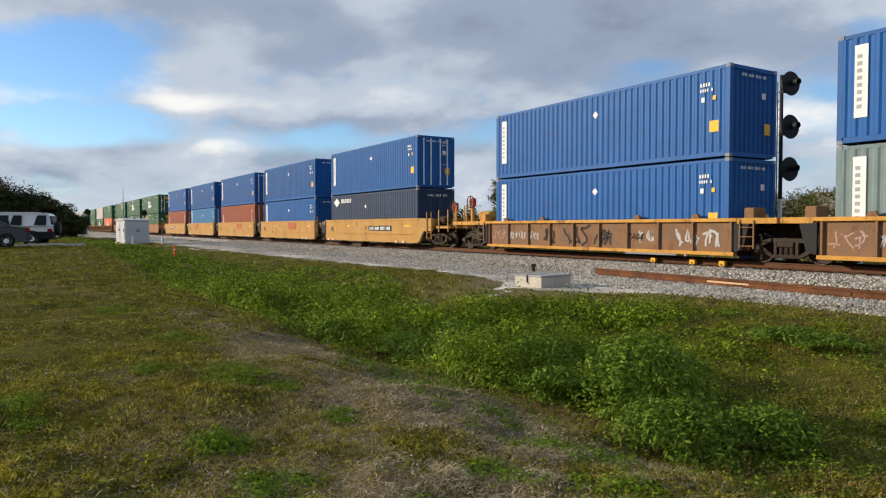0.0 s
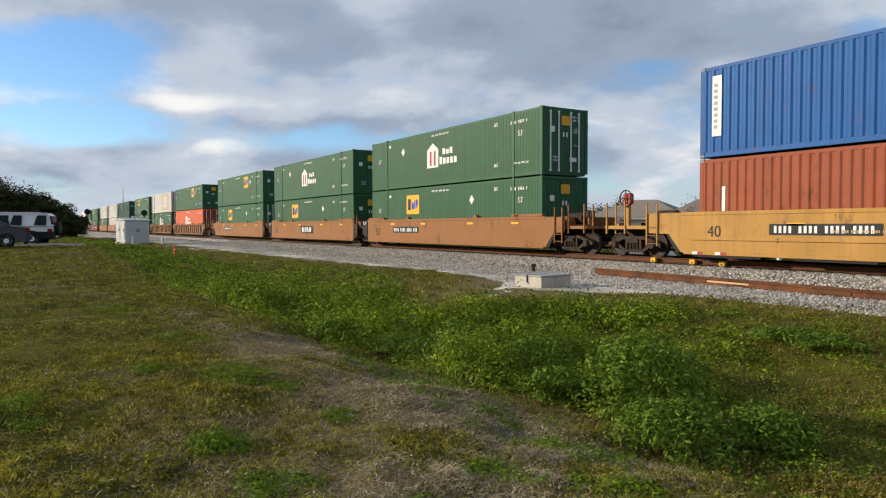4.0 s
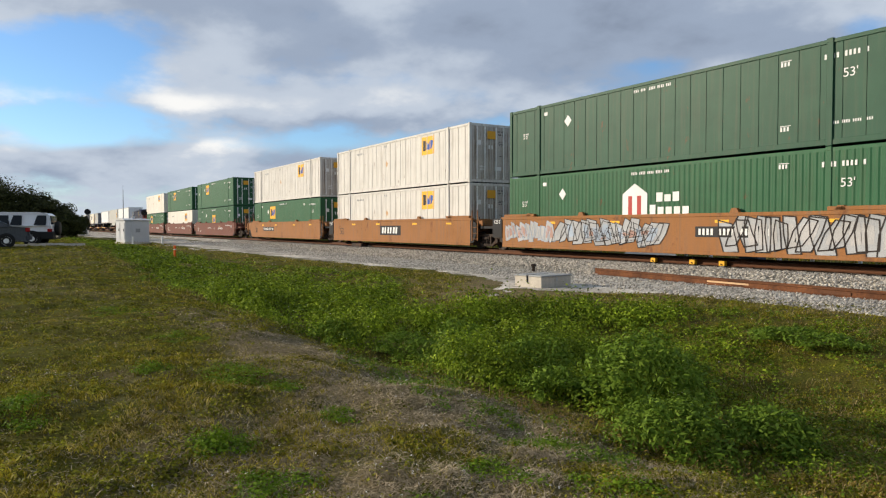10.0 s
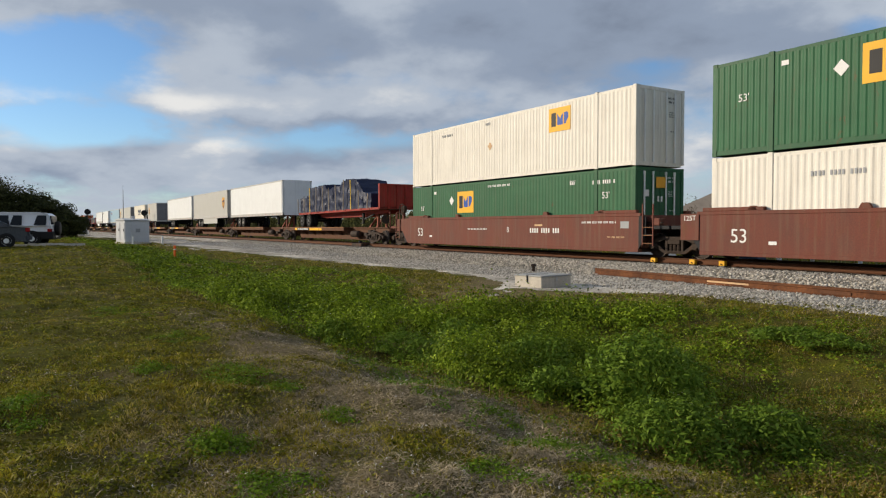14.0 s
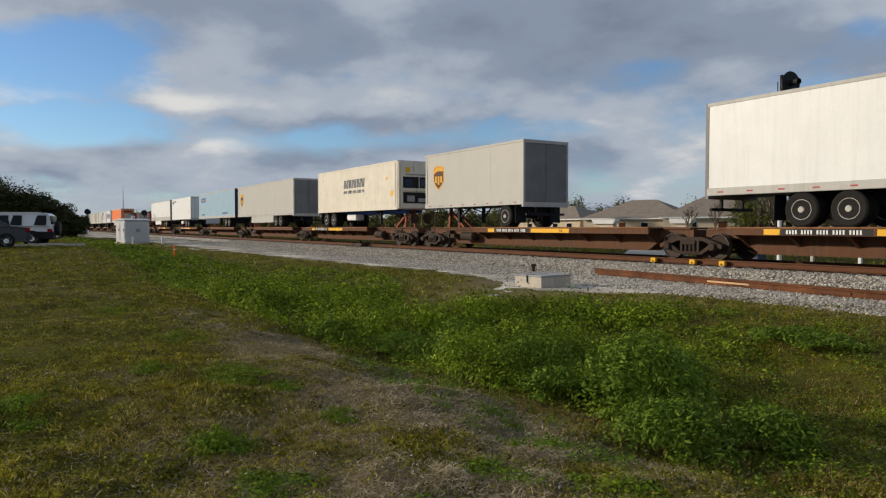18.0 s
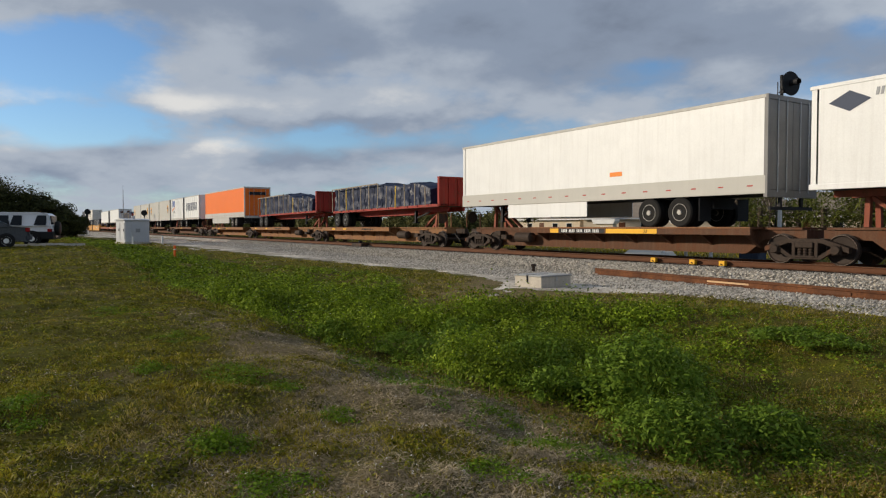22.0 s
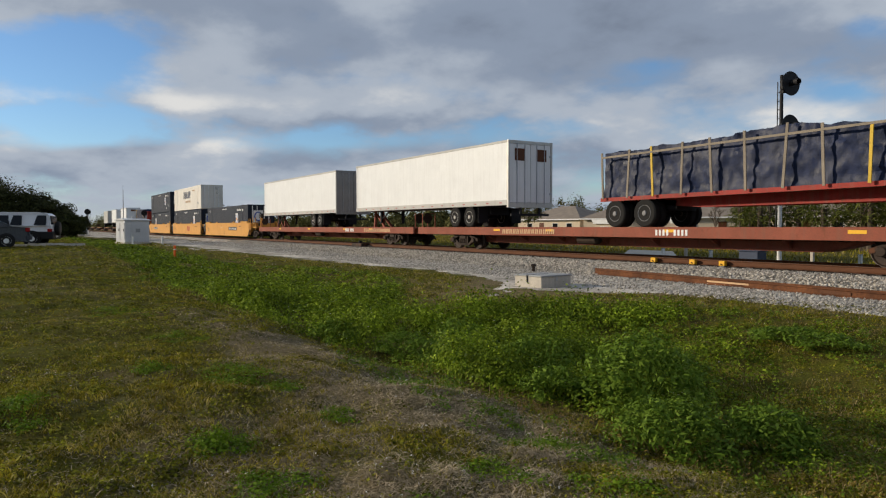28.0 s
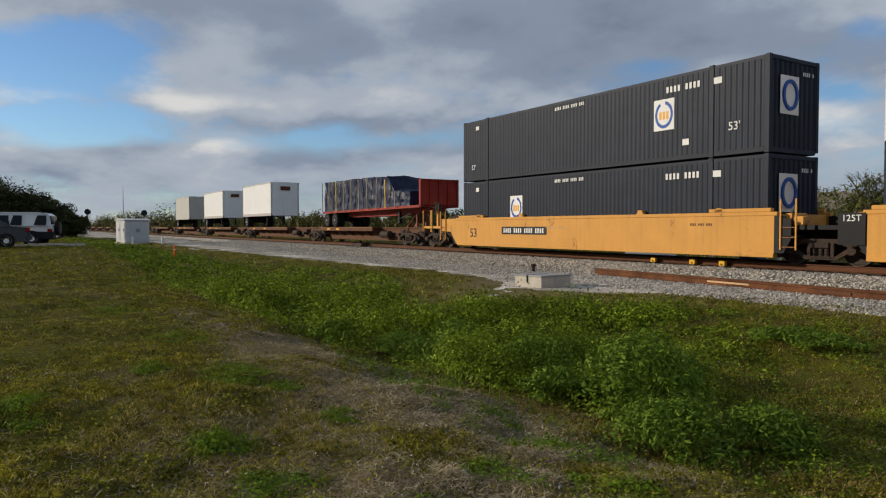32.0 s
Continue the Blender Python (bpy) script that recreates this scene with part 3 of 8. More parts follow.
def track_bed():
    # pale crushed stone between the grass and the ballast
    xs = np.concatenate([np.linspace(-330, -60, 40), np.linspace(-59, 25, 200)])
    V, F = [], []
    cols = 7
    for i, x in enumerate(xs):
        e = float(edge_y(x)) + 0.22 * math.sin(1.7 * x) * math.sin(0.6 * x + 1) + 0.12 * math.sin(4.1 * x)
        for k in range(cols):
            y = e + (-2.6 - e) * k / (cols - 1)
            V.append((x, y, float(ground_z(x, y)) + (0.012 if k else -0.03) + 0.012 * math.sin(5 * x + 3 * y)))
    for i in range(len(xs) - 1):
        for k in range(cols - 1):
            a = i * cols + k
            F.append((a, a + cols, a + cols + 1, a + 1))
    ob = new("gravel_strip", raw_mesh("gravel_strip", V, F, GRAVEL))
    tagged(ob, "pale crushed stone strip along the track", "gravel", "", "structure")
    # ballast: a long bed with sloping shoulders
    sh = Shape()
    prof = [(-3.7, -0.62), (-2.1, -0.235), (-1.35, -0.215), (1.35, -0.215), (2.1, -0.235), (3.9, -0.62)]
    sh.prism(prof, -330, 40, "x")
    structure("ballast", sh, BALLAST, "bed of grey crushed stone under the railway track", "ballast")
    # loose stones over the near shoulder
    n = 62000
    x = -6 - 62 * rng.random(n) ** 1.6
    y = -1.15 - 6.2 * rng.random(n) ** 1.25
    z = np.interp(y, [-3.7, -2.1, -1.35, 0], [-0.6, -0.235, -0.215, -0.215])
    z = np.maximum(z, ground_z(x, y)) + 0.005
    r = 0.022 + 0.028 * rng.random(n)
    base = np.array([[1, 0, 0], [0, 1, 0], [-1, 0, 0], [0, -1, 0], [0, 0, 1], [0, 0, -1]], float)
    tri = np.array([[0, 1, 4], [1, 2, 4], [2, 3, 4], [3, 0, 4], [1, 0, 5], [2, 1, 5], [3, 2, 5], [0, 3, 5]])
    ang = rng.random(n) * 6.28
    jit = base[None] * (0.6 + 0.8 * rng.random((n, 6, 3)))
    c, s = np.cos(ang)[:, None], np.sin(ang)[:, None]
    vx = jit[..., 0] * c - jit[..., 1] * s + 0.3 * jit[..., 2]
    vy = jit[..., 0] * s + jit[..., 1] * c
    V = np.stack([vx * r[:, None] + x[:, None], vy * r[:, None] + y[:, None], jit[..., 2] * r[:, None] * 0.8 + z[:, None]], -1).reshape(-1, 3)
    F = (tri[None] + 6 * np.arange(n)[:, None, None]).reshape(-1, 3)
    ob = new("ballast_stones", raw_mesh("ballast_stones", V, F, STONE))
    tagged(ob, "loose grey and white ballast stones on the shoulder", "stones", "", "stuff")


def stone_material():
    mt = foliage("loose_stone", (0.16, 0.143, 0.117), (0.66, 0.605, 0.515), rough=0.9, translucent=0.0)
    return mt


STONE = stone_material()


def rail_profile(y, z=0.0):
    h = [(-0.07, -0.172), (0.07, -0.172), (0.07, -0.16), (0.015, -0.145), (0.012, -0.04), (0.036, -0.028), (0.036, -0.004), (0.03, 0), (-0.03, 0), (-0.036, -0.004), (-0.036, -0.028), (-0.012, -0.04), (-0.015, -0.145), (-0.07, -0.16)]
    return [(y + a, z + b) for a, b in h]


def track():
    tr = thing("railway_track", pose(0, 0, 0), "rusty steel railway track on dark timber ties", "railway track", "", "structure")
    for y in (-0.755, 0.755):
        part("rail", Shape().prism(rail_profile(y), -330, 40, "x"), RAIL_RUST, tr)
        part("running_band", Shape().box(-330, 40, y - 0.022, y + 0.022, 0.0005, 0.0025), TREAD, tr, "worn bright rail head")
    tie = shared("tie", TIE_WOOD, lambda: Shape().box(-0.11, 0.11, -1.3, 1.3, -0.36, -0.175, 0.012))
    plate = shared("tie_plate", RAIL_RUST, lambda: Shape().box(-0.09, 0.09, -0.15, 0.15, -0.175, -0.165))
    rest = Shape()
    x = -6.0
    k = 0
    while x > -330:
        if k < 110:
            t = piece("tie", tie, tr, pose(x, 0.03 * math.sin(k * 2.1), 0, 0, 0, 0.8 * math.sin(k * 1.3)))
            for y in ((-0.755,) if k < 60 else ()):
                piece("tie_plate", plate, tr, pose(x, y, 0))
        else:
            rest.box(x - 0.11, x + 0.11, -1.3, 1.3, -0.36, -0.175)
        x -= 0.53
        k += 1
    part("far_ties", rest, TIE_WOOD, tr)["kind"] = "stuff"
    # yellow painted clamps on the near rail
    for x in (-16.6, -14.95, -13.82):
        c = thing("rail_clamp", pose(x, -0.88, -0.17), "yellow painted steel clamp on the near rail", "rail clamp", "rail clamps")
        part("block", Shape().box(-0.11, 0.11, -0.10, 0.03, 0.0, 0.16, 0.012), P_YELLOW, c)
        part("plate", Shape().box(-0.13, 0.13, -0.14, 0.02, -0.02, 0.0), BLACK, c)
        part("bolt", Shape().lathe([(0.022, -0.14), (0.022, -0.1)], 8, "y", (0, 0, 0.05)), IRON, c)
    # a greasing device clamped on the rail
    g = thing("rail_greaser", pose(-40.6, -1.1, -0.24), "dark rail lubricator clamped beside the near rail", "rail lubricator")
    part("tank", Shape().box(-0.75, 0.75, -0.3, 0.3, 0.0, 0.28, 0.05), IRON, g)
    part("hose", Shape().bar((-1.5, 0.1, 0.05), (-0.7, 0.1, 0.14), 0.07), BLACK, g)
    part("pump", Shape().lathe([(0.12, 0.28), (0.12, 0.4), (0.05, 0.44)], 12), BLACK, g)
    part("hose", Shape().bar((0.7, 0.1, 0.14), (1.6, 0.12, 0.05), 0.07), BLACK, g)


def loose_rails():
    for k, (x0, y0, x1, y1) in enumerate(((-16.6, -3.75, 4.0, -5.35), (-16.1, -4.1, 4.0, -5.8))):
        d = math.degrees(math.atan2(y1 - y0, x1 - x0))
        L = math.hypot(x1 - x0, y1 - y0)
        r = thing("loose_rail", pose(x0, y0, -0.285, 0, 0, d), "rusty spare rail lying on the crushed stone", "rail", "spare rails lying beside the track")
        part("rail_bar", Shape().prism(rail_profile(0), 0, L, "x"), RAIL_OLD, r)
        part("chalk_mark", Shape().box(4.4, 5.7, -0.0165, -0.0145, -0.1, -0.055), P_TAN, r, "pale chalk mark")
        part("joint_bar", Shape().box(7.6, 8.3, -0.035, -0.016, -0.13, -0.05), RAIL_RUST, r)


def concrete_box():
    b = thing("cable_vault", pose(-13.77, -8.41, -0.40, 0, 0, 6.0), "low pale concrete cable vault with grey lids", "cable vault")
    part("wall", Shape().box(-0.48, 0.48, -0.55, 0.55, -0.12, 0.215, 0.012), CONCRETE, b)
    part("lid", Shape().box(-0.50, 0.0, -0.57, 0.57, 0.217, 0.25, 0.01), LID, b)
    part("lid", Shape().box(0.02, 0.50, -0.57, 0.57, 0.217, 0.255, 0.01), LID, b)
    part("strap", Shape().box(-0.03, 0.0, -0.575, -0.552, 0.06, 0.24).box(-0.03, 0.0, -0.575, 0.2, 0.2505, 0.258), BLACK, b)
    part("hasp", Shape().box(0.48, 0.492, -0.03, 0.03, 0.10, 0.2), STEEL, b)
    r = thing("valve_cap", pose(-18.3, -5.0, -0.47), "small dark pipe stub with a cap", "pipe stub")
    part("pipe", Shape().lathe([(0.06, 0), (0.06, 0.2)], 10), IRON, r)
    part("cap", Shape().lathe([(0.1, 0.2), (0.1, 0.25), (0.04, 0.29)], 10), IRON, r)


track_bed_list = (ground, track_bed, track, loose_rails, concrete_box)
for make in track_bed_list:
    make()


# ---- trackside things ----
def bungalow(m, w, d, h):
    c = thing("signal_bungalow", m, "pale aluminium trackside equipment shed on a concrete base", "equipment shed")
    part("base", Shape().box(-w / 2 - 0.1, w / 2 + 0.1, -d / 2 - 0.1, d / 2 + 0.1, -0.3, 0.12), CONCRETE, c)
    part("body", Shape().box(-w / 2, w / 2, -d / 2, d / 2, 0.12, h - 0.12, 0.02), CABINET, c)
    part("roof", Shape().prism([(-w / 2 - 0.1, h - 0.12), (w / 2 + 0.1, h - 0.12), (w / 2 + 0.1, h - 0.06), (0, h + 0.05), (-w / 2 - 0.1, h - 0.06)], -d / 2 - 0.1, d / 2 + 0.1, "y"), CABINET, c)
    for x in (-w * 0.25, w * 0.25):
        dr = part("door", Shape().box(x - w * 0.2, x + w * 0.2, -d / 2 - 0.03, -d / 2 - 0.002, 0.3, h - 0.3, 0.008), CABINET, c)
        part("handle", Shape().box(x + w * 0.13, x + w * 0.15, -d / 2 - 0.07, -d / 2 - 0.03, 1.0, 1.2), BLACK, dr)
    dr = part("side_door", Shape().box(w / 2 + 0.002, w / 2 + 0.03, -d * 0.3, d * 0.3, 0.3, h - 0.3, 0.008), CABINET, c)
    part("vent", Shape().box(w / 2 + 0.03, w / 2 + 0.05, -0.15, 0.2, 0.9, 1.2), P_GREY, dr)
    part("vent_pipe", Shape().lathe([(0.12, h), (0.12, h + 0.16), (0.16, h + 0.18), (0.16, h + 0.25)], 10, "z", (0.2, 0, -0.02)), CABINET, c)
    return c


bungalow(pose(-61.0, -12.0, -0.24, 0, 0, 12), 2.1, 1.9, 1.98)
for x, y in ((-57.2, -12.5), (-57.6, -10.3)):
    b = thing("guard_post", pose(x, y, -0.3), "short white guard post by the equipment shed", "guard post", "guard posts")
    part("post", Shape().lathe([(0.07, 0), (0.07, 0.62), (0.04, 0.66)], 10), P_WHITE, b)
bungalow(pose(-172, -7.6, -0.3, 0, 0, 5), 1.6, 1.6, 2.3)
mast = thing("antenna_mast", pose(-82.3, -10.1, -0.3), "thin grey antenna mast by the shed", "antenna mast")
part("pole", Shape().lathe([(0.05, 0), (0.045, 3.0), (0.03, 5.5)], 8), P_GREY, mast)
part("whip", Shape().lathe([(0.015, 5.5), (0.008, 6.0)], 6), P_GREY, mast)
st = thing("survey_stake", pose(-34.3, -13.7, float(ground_z(-34.3, -13.7)) - 0.05), "orange plastic marker stake in the weeds", "marker stake")
part("stake", Shape().lathe([(0.055, 0), (0.055, 0.72), (0.045, 0.76)], 10), STAKE, st)
part("band", Shape().lathe([(0.058, 0.55), (0.058, 0.6)], 10), P_WHITE, st)


def signal(m, h, heads, turn=0.0, white_to=1.9, group=""):
    s = thing("railway_signal", m, "black railway signal mast with round hooded heads", "railway signal", group)
    part("base", Shape().box(-0.3, 0.3, -0.3, 0.3, -0.3, 0.15, 0.03), CONCRETE, s)
    part("mast_foot", Shape().lathe([(0.085, 0.15), (0.075, white_to)], 12), MAST_WHITE, s)
    part("mast", Shape().lathe([(0.075, white_to), (0.065, h)], 12), MAST, s)
    lad = part("ladder", Shape().box(-0.30, -0.27, 0.1, 0.13, 0.5, h - 0.2).box(-0.30, -0.27, 0.36, 0.39, 0.5, h - 0.2), MAST, s)
    rung = shared("rung", MAST, lambda: Shape().box(-0.295, -0.275, 0.13, 0.36, -0.012, 0.012))
    z = 0.8
    while z < h - 0.3:
        piece("rung", rung, lad, pose(0, 0, z))
        z += 0.33
    for z in heads:
        hd = part("head", Shape().lathe([(0.02, -0.02), (0.44, -0.02), (0.46, 0.0), (0.44, 0.02), (0.02, 0.02)], 28, "x", (0.42, 0, z)), MAST, s)
        part("hood", Shape().lathe([(0.105, 0.44), (0.105, 0.78)], 16, "x", (0, 0, z + 0.02), caps=False).lathe([(0.12, 0.78), (0.12, 0.44)], 16, "x", (0, 0, z + 0.02), caps=False), MAST, hd)
        part("lens", Shape().lathe([(0.1, 0.445), (0.1, 0.455)], 16, "x", (0, 0, z + 0.02)), GLASS_DARK, hd)
        part("housing", Shape().box(0.08, 0.40, -0.16, 0.16, z - 0.2, z + 0.2, 0.04), MAST, hd)
        part("bracket", Shape().box(-0.06, 0.12, -0.05, 0.05, z - 0.3, z - 0.2), MAST, hd)
    return s


signal(pose(-15.6, 5.0, -0.45, 0, 0, -10), 7.35, (6.95, 5.32, 3.72), white_to=2.6)
signal(pose(-213.5, -3.6, -0.4, 0, 0, -10), 6.1, (5.7, 4.1), group="far signals")
signal(pose(-123.7, -10.3, -0.3, 0, 0, -10), 4.2, (3.85,), white_to=0.9, group="far signals")
signal(pose(-118.8, -2.6, -0.4, 0, 0, -10), 4.1, (3.75,), white_to=0.9, group="far signals")
bx = thing("relay_cabinet", pose(-124.0, -11.2, -0.3), "small grey relay cabinet beside a far signal", "relay cabinet")
part("body", Shape().box(-.4, .4, -.45, .45, .25, 1.95, .03), CABINET, bx)
part("roof", Shape().box(-.46, .46, -.5, .5, 1.95, 2.03, .01), CABINET, bx)
part("plinth", Shape().box(-.45, .45, -.5, .5, -.1, .25), CONCRETE, bx)

# ---- plants ----
VIEW = np.array([-0.8488, 0.5286])
RIGHT = np.array([0.5286, 0.8488])


def scatter(n, near, far, half=0.70, power=0.0):
    """Points on the ground before the camera's stand, denser near it."""
    d = near * (far / near) ** rng.random(n) if not power else near + (far - near) * rng.random(n) ** power
    a = rng.uniform(-half, half, n)
    v = d[:, None] * (VIEW[None] + a[:, None] * RIGHT[None])
    return v[:, 0] + EYE[0], v[:, 1] + EYE[1], d


def blade_mesh(name, x, y, z, h, w, lean, mt):
    n = len(x)
    a, l = rng.random(n) * 6.283, rng.random(n) * 6.283
    dx, dy = np.cos(a) * w / 2, np.sin(a) * w / 2
    lx, ly = np.cos(l) * lean, np.sin(l) * lean
    V = np.empty((n, 5, 3))
    V[:, 0] = np.stack([x - dx, y - dy, z], 1)
    V[:, 1] = np.stack([x + dx, y + dy, z], 1)
    V[:, 2] = np.stack([x + dx * .8 + lx * .35, y + dy * .8 + ly * .35, z + h * .6], 1)
    V[:, 3] = np.stack([x - dx * .8 + lx * .35, y - dy * .8 + ly * .35, z + h * .6], 1)
    V[:, 4] = np.stack([x + lx, y + ly, z + h], 1)
    T = np.array([[0, 1, 2], [0, 2, 3], [3, 2, 4]])
    F = (T[None] + 5 * np.arange(n)[:, None, None]).reshape(-1, 3)
    return raw_mesh(name, V.reshape(-1, 3), F, mt)


def leaf_quads(P, size, mt, name, up=0.5, long=2.0):
    """Leaves at the points P: kite-shaped, each turned its own way."""
    n = len(P)
    a = rng.random(n) * 6.283
    e = rng.normal(up * 0.7, 0.45, n)
    d = np.stack([np.cos(a) * np.cos(e), np.sin(a) * np.cos(e), np.sin(e)], 1)
    s = np.stack([-np.sin(a), np.cos(a), rng.normal(0, 0.35, n)], 1)
    s /= np.linalg.norm(s, axis=1)[:, None]
    size = np.asarray(size)[:, None] * np.ones((n, 1))
    V = np.empty((n, 4, 3))
    V[:, 0] = P
    V[:, 1] = P + d * size * .5 + s * size / long * .5
    V[:, 2] = P + d * size - np.array([0, 0, 1]) * size * .18
    V[:, 3] = P + d * size * .5 - s * size / long * .5
    return raw_mesh(name, V.reshape(-1, 3), np.arange(4 * n).reshape(-1, 4), mt)


def stuff(name, me, label, category):
    return tagged(new(name, me), label, category, "", "stuff")


def dome_leaves(C, r, h, n, size, mt, name, long=1.9, base=None, ragged=0.12):
    """Mounds of leaves: each leaf lies on its mound's skin, tilted a little its own way."""
    k = np.repeat(np.arange(len(C)), n)      # n: one count, or one for each mound
    q = len(k)
    a = rng.random(q) * 6.283
    u = np.clip(rng.random(q) ** 0.8, 0.02, 1)              # 0 at the rim, 1 on top
    e = np.arcsin(u)
    nx, ny, nz = np.cos(a) * np.cos(e), np.sin(a) * np.cos(e), np.sin(e)
    f = 1 + rng.normal(0, ragged, q) + 0.16 * np.sin(3 * a + 2.1 * k) + 0.12 * np.sin(5 * a + 7 * e + k)
    f *= np.where(rng.random(q) < 0.3, rng.uniform(0.55, 0.95, q), 1)
    P = np.stack([C[k, 0] + nx * r[k] * f, C[k, 1] + ny * r[k] * f, C[k, 2] + nz * h[k] * f], 1)
    nrm = np.stack([nx / r[k], ny / r[k], nz / h[k]], 1)
    nrm = nrm / np.linalg.norm(nrm, axis=1)[:, None] + rng.normal(0, 0.30, (q, 3)) + [0, 0, 0.1]
    nrm /= np.linalg.norm(nrm, axis=1)[:, None]
    d = rng.normal(0, 1, (q, 3))
    d -= nrm * np.sum(d * nrm, 1)[:, None]
    d /= np.linalg.norm(d, axis=1)[:, None]
    s = np.cross(nrm, d)
    L = (size[k] * (0.55 + 0.7 * rng.random(q)))[:, None]
    V = np.empty((q, 4, 3))
    V[:, 0] = P - d * L * .5
    V[:, 1] = P + s * L / long * .5
    V[:, 2] = P + d * L * .5 - nrm * L * .10
    V[:, 3] = P - s * L / long * .5
    if base is not None:
        V -= base
    return raw_mesh(name, V.reshape(-1, 3), np.arange(4 * q).reshape(-1, 4), mt)


def tufts(n, near, far, chance, count, height, width, mt, name, label, category, spread=0.035, lean=0.9):
    """Grass in tufts: a few blades leaning outwards from one foot."""
    x, y, d = scatter(n, near, far, 0.72)
    keep = (rng.random(n) < chance(x, y)) & (y < edge_y(x) + 0.15)
    x, y, d = x[keep], y[keep], d[keep]
    k = np.maximum(1, d / 9) ** 0.85
    h = height(x, y) * (0.6 + 0.8 * rng.random(len(x))) * np.sqrt(k)
    r = lambda v: np.repeat(v, count)
    m = len(x) * count
    px, py = r(x) + rng.normal(0, spread, m) * r(k), r(y) + rng.normal(0, spread, m) * r(k)
    hh = r(h) * (0.5 + 0.7 * rng.random(m))
    stuff(name, blade_mesh(name, px, py, ground_z(px, py) - .006, hh, width * r(k) * (0.7 + 0.6 * rng.random(m)), hh * lean, mt), label, category)


def sprays(x, y, z, h, lean, per, leaf, mt, name, slim=3.4, start=0.2, base=(0, 0, 0)):
    """Leafy upright stems: pointed leaves set round each stem, steep at the top and flat or drooping lower down."""
    n = len(x)
    k = np.repeat(np.arange(n), per)
    i = np.tile(np.arange(per), n)
    f = start + (1 - start) * (i + 0.6 * rng.random(n * per)) / per
    a0 = rng.random(n) * 6.283
    la = rng.random(n) * 6.283 if np.isscalar(lean) else np.arctan2(lean[1], lean[0])
    lm = np.full(n, lean) * h if np.isscalar(lean) else np.hypot(lean[0], lean[1])
    az = a0[k] + i * 2.4 + rng.normal(0, .3, n * per)
    el = -0.35 + 1.25 * f ** 2 + rng.normal(0, .28, n * per)
    P = np.stack([x[k] + np.cos(la[k]) * lm[k] * f ** 1.5, y[k] + np.sin(la[k]) * lm[k] * f ** 1.5, z[k] + h[k] * f], 1) - np.array(base)
    d = np.stack([np.cos(az) * np.cos(el), np.sin(az) * np.cos(el), np.sin(el)], 1)
    s = np.stack([-np.sin(az), np.cos(az), rng.normal(0, .25, n * per)], 1)
    L = (leaf[k] * (0.55 + 0.75 * rng.random(n * per)) * (1.1 - 0.5 * f))[:, None]
    V = np.empty((n * per, 6, 3))
    up = np.array([0, 0, 1.0])
    V[:, 0] = P
    V[:, 1] = P + d * L * .42 + s * L / slim * .5 + up * L * .05
    V[:, 2] = P + d * L - up * L * .22
    V[:, 3] = P + d * L * .42 - s * L / slim * .5 + up * L * .05
    V[:, 4] = P + d * L * .5 - up * L * .03
    V[:, 5] = P
    T = np.array([[0, 1, 4], [1, 2, 4], [2, 3, 4], [3, 0, 4]])
    return raw_mesh(name, V.reshape(-1, 3), (T[None] + 6 * np.arange(n * per)[:, None, None]).reshape(-1, 3), mt)


def low_side(x, y):
    """Plants stay low towards the stone strip."""
    return 0.10 + 0.90 * smooth(0.6, 4.6, edge_y(x) - y)


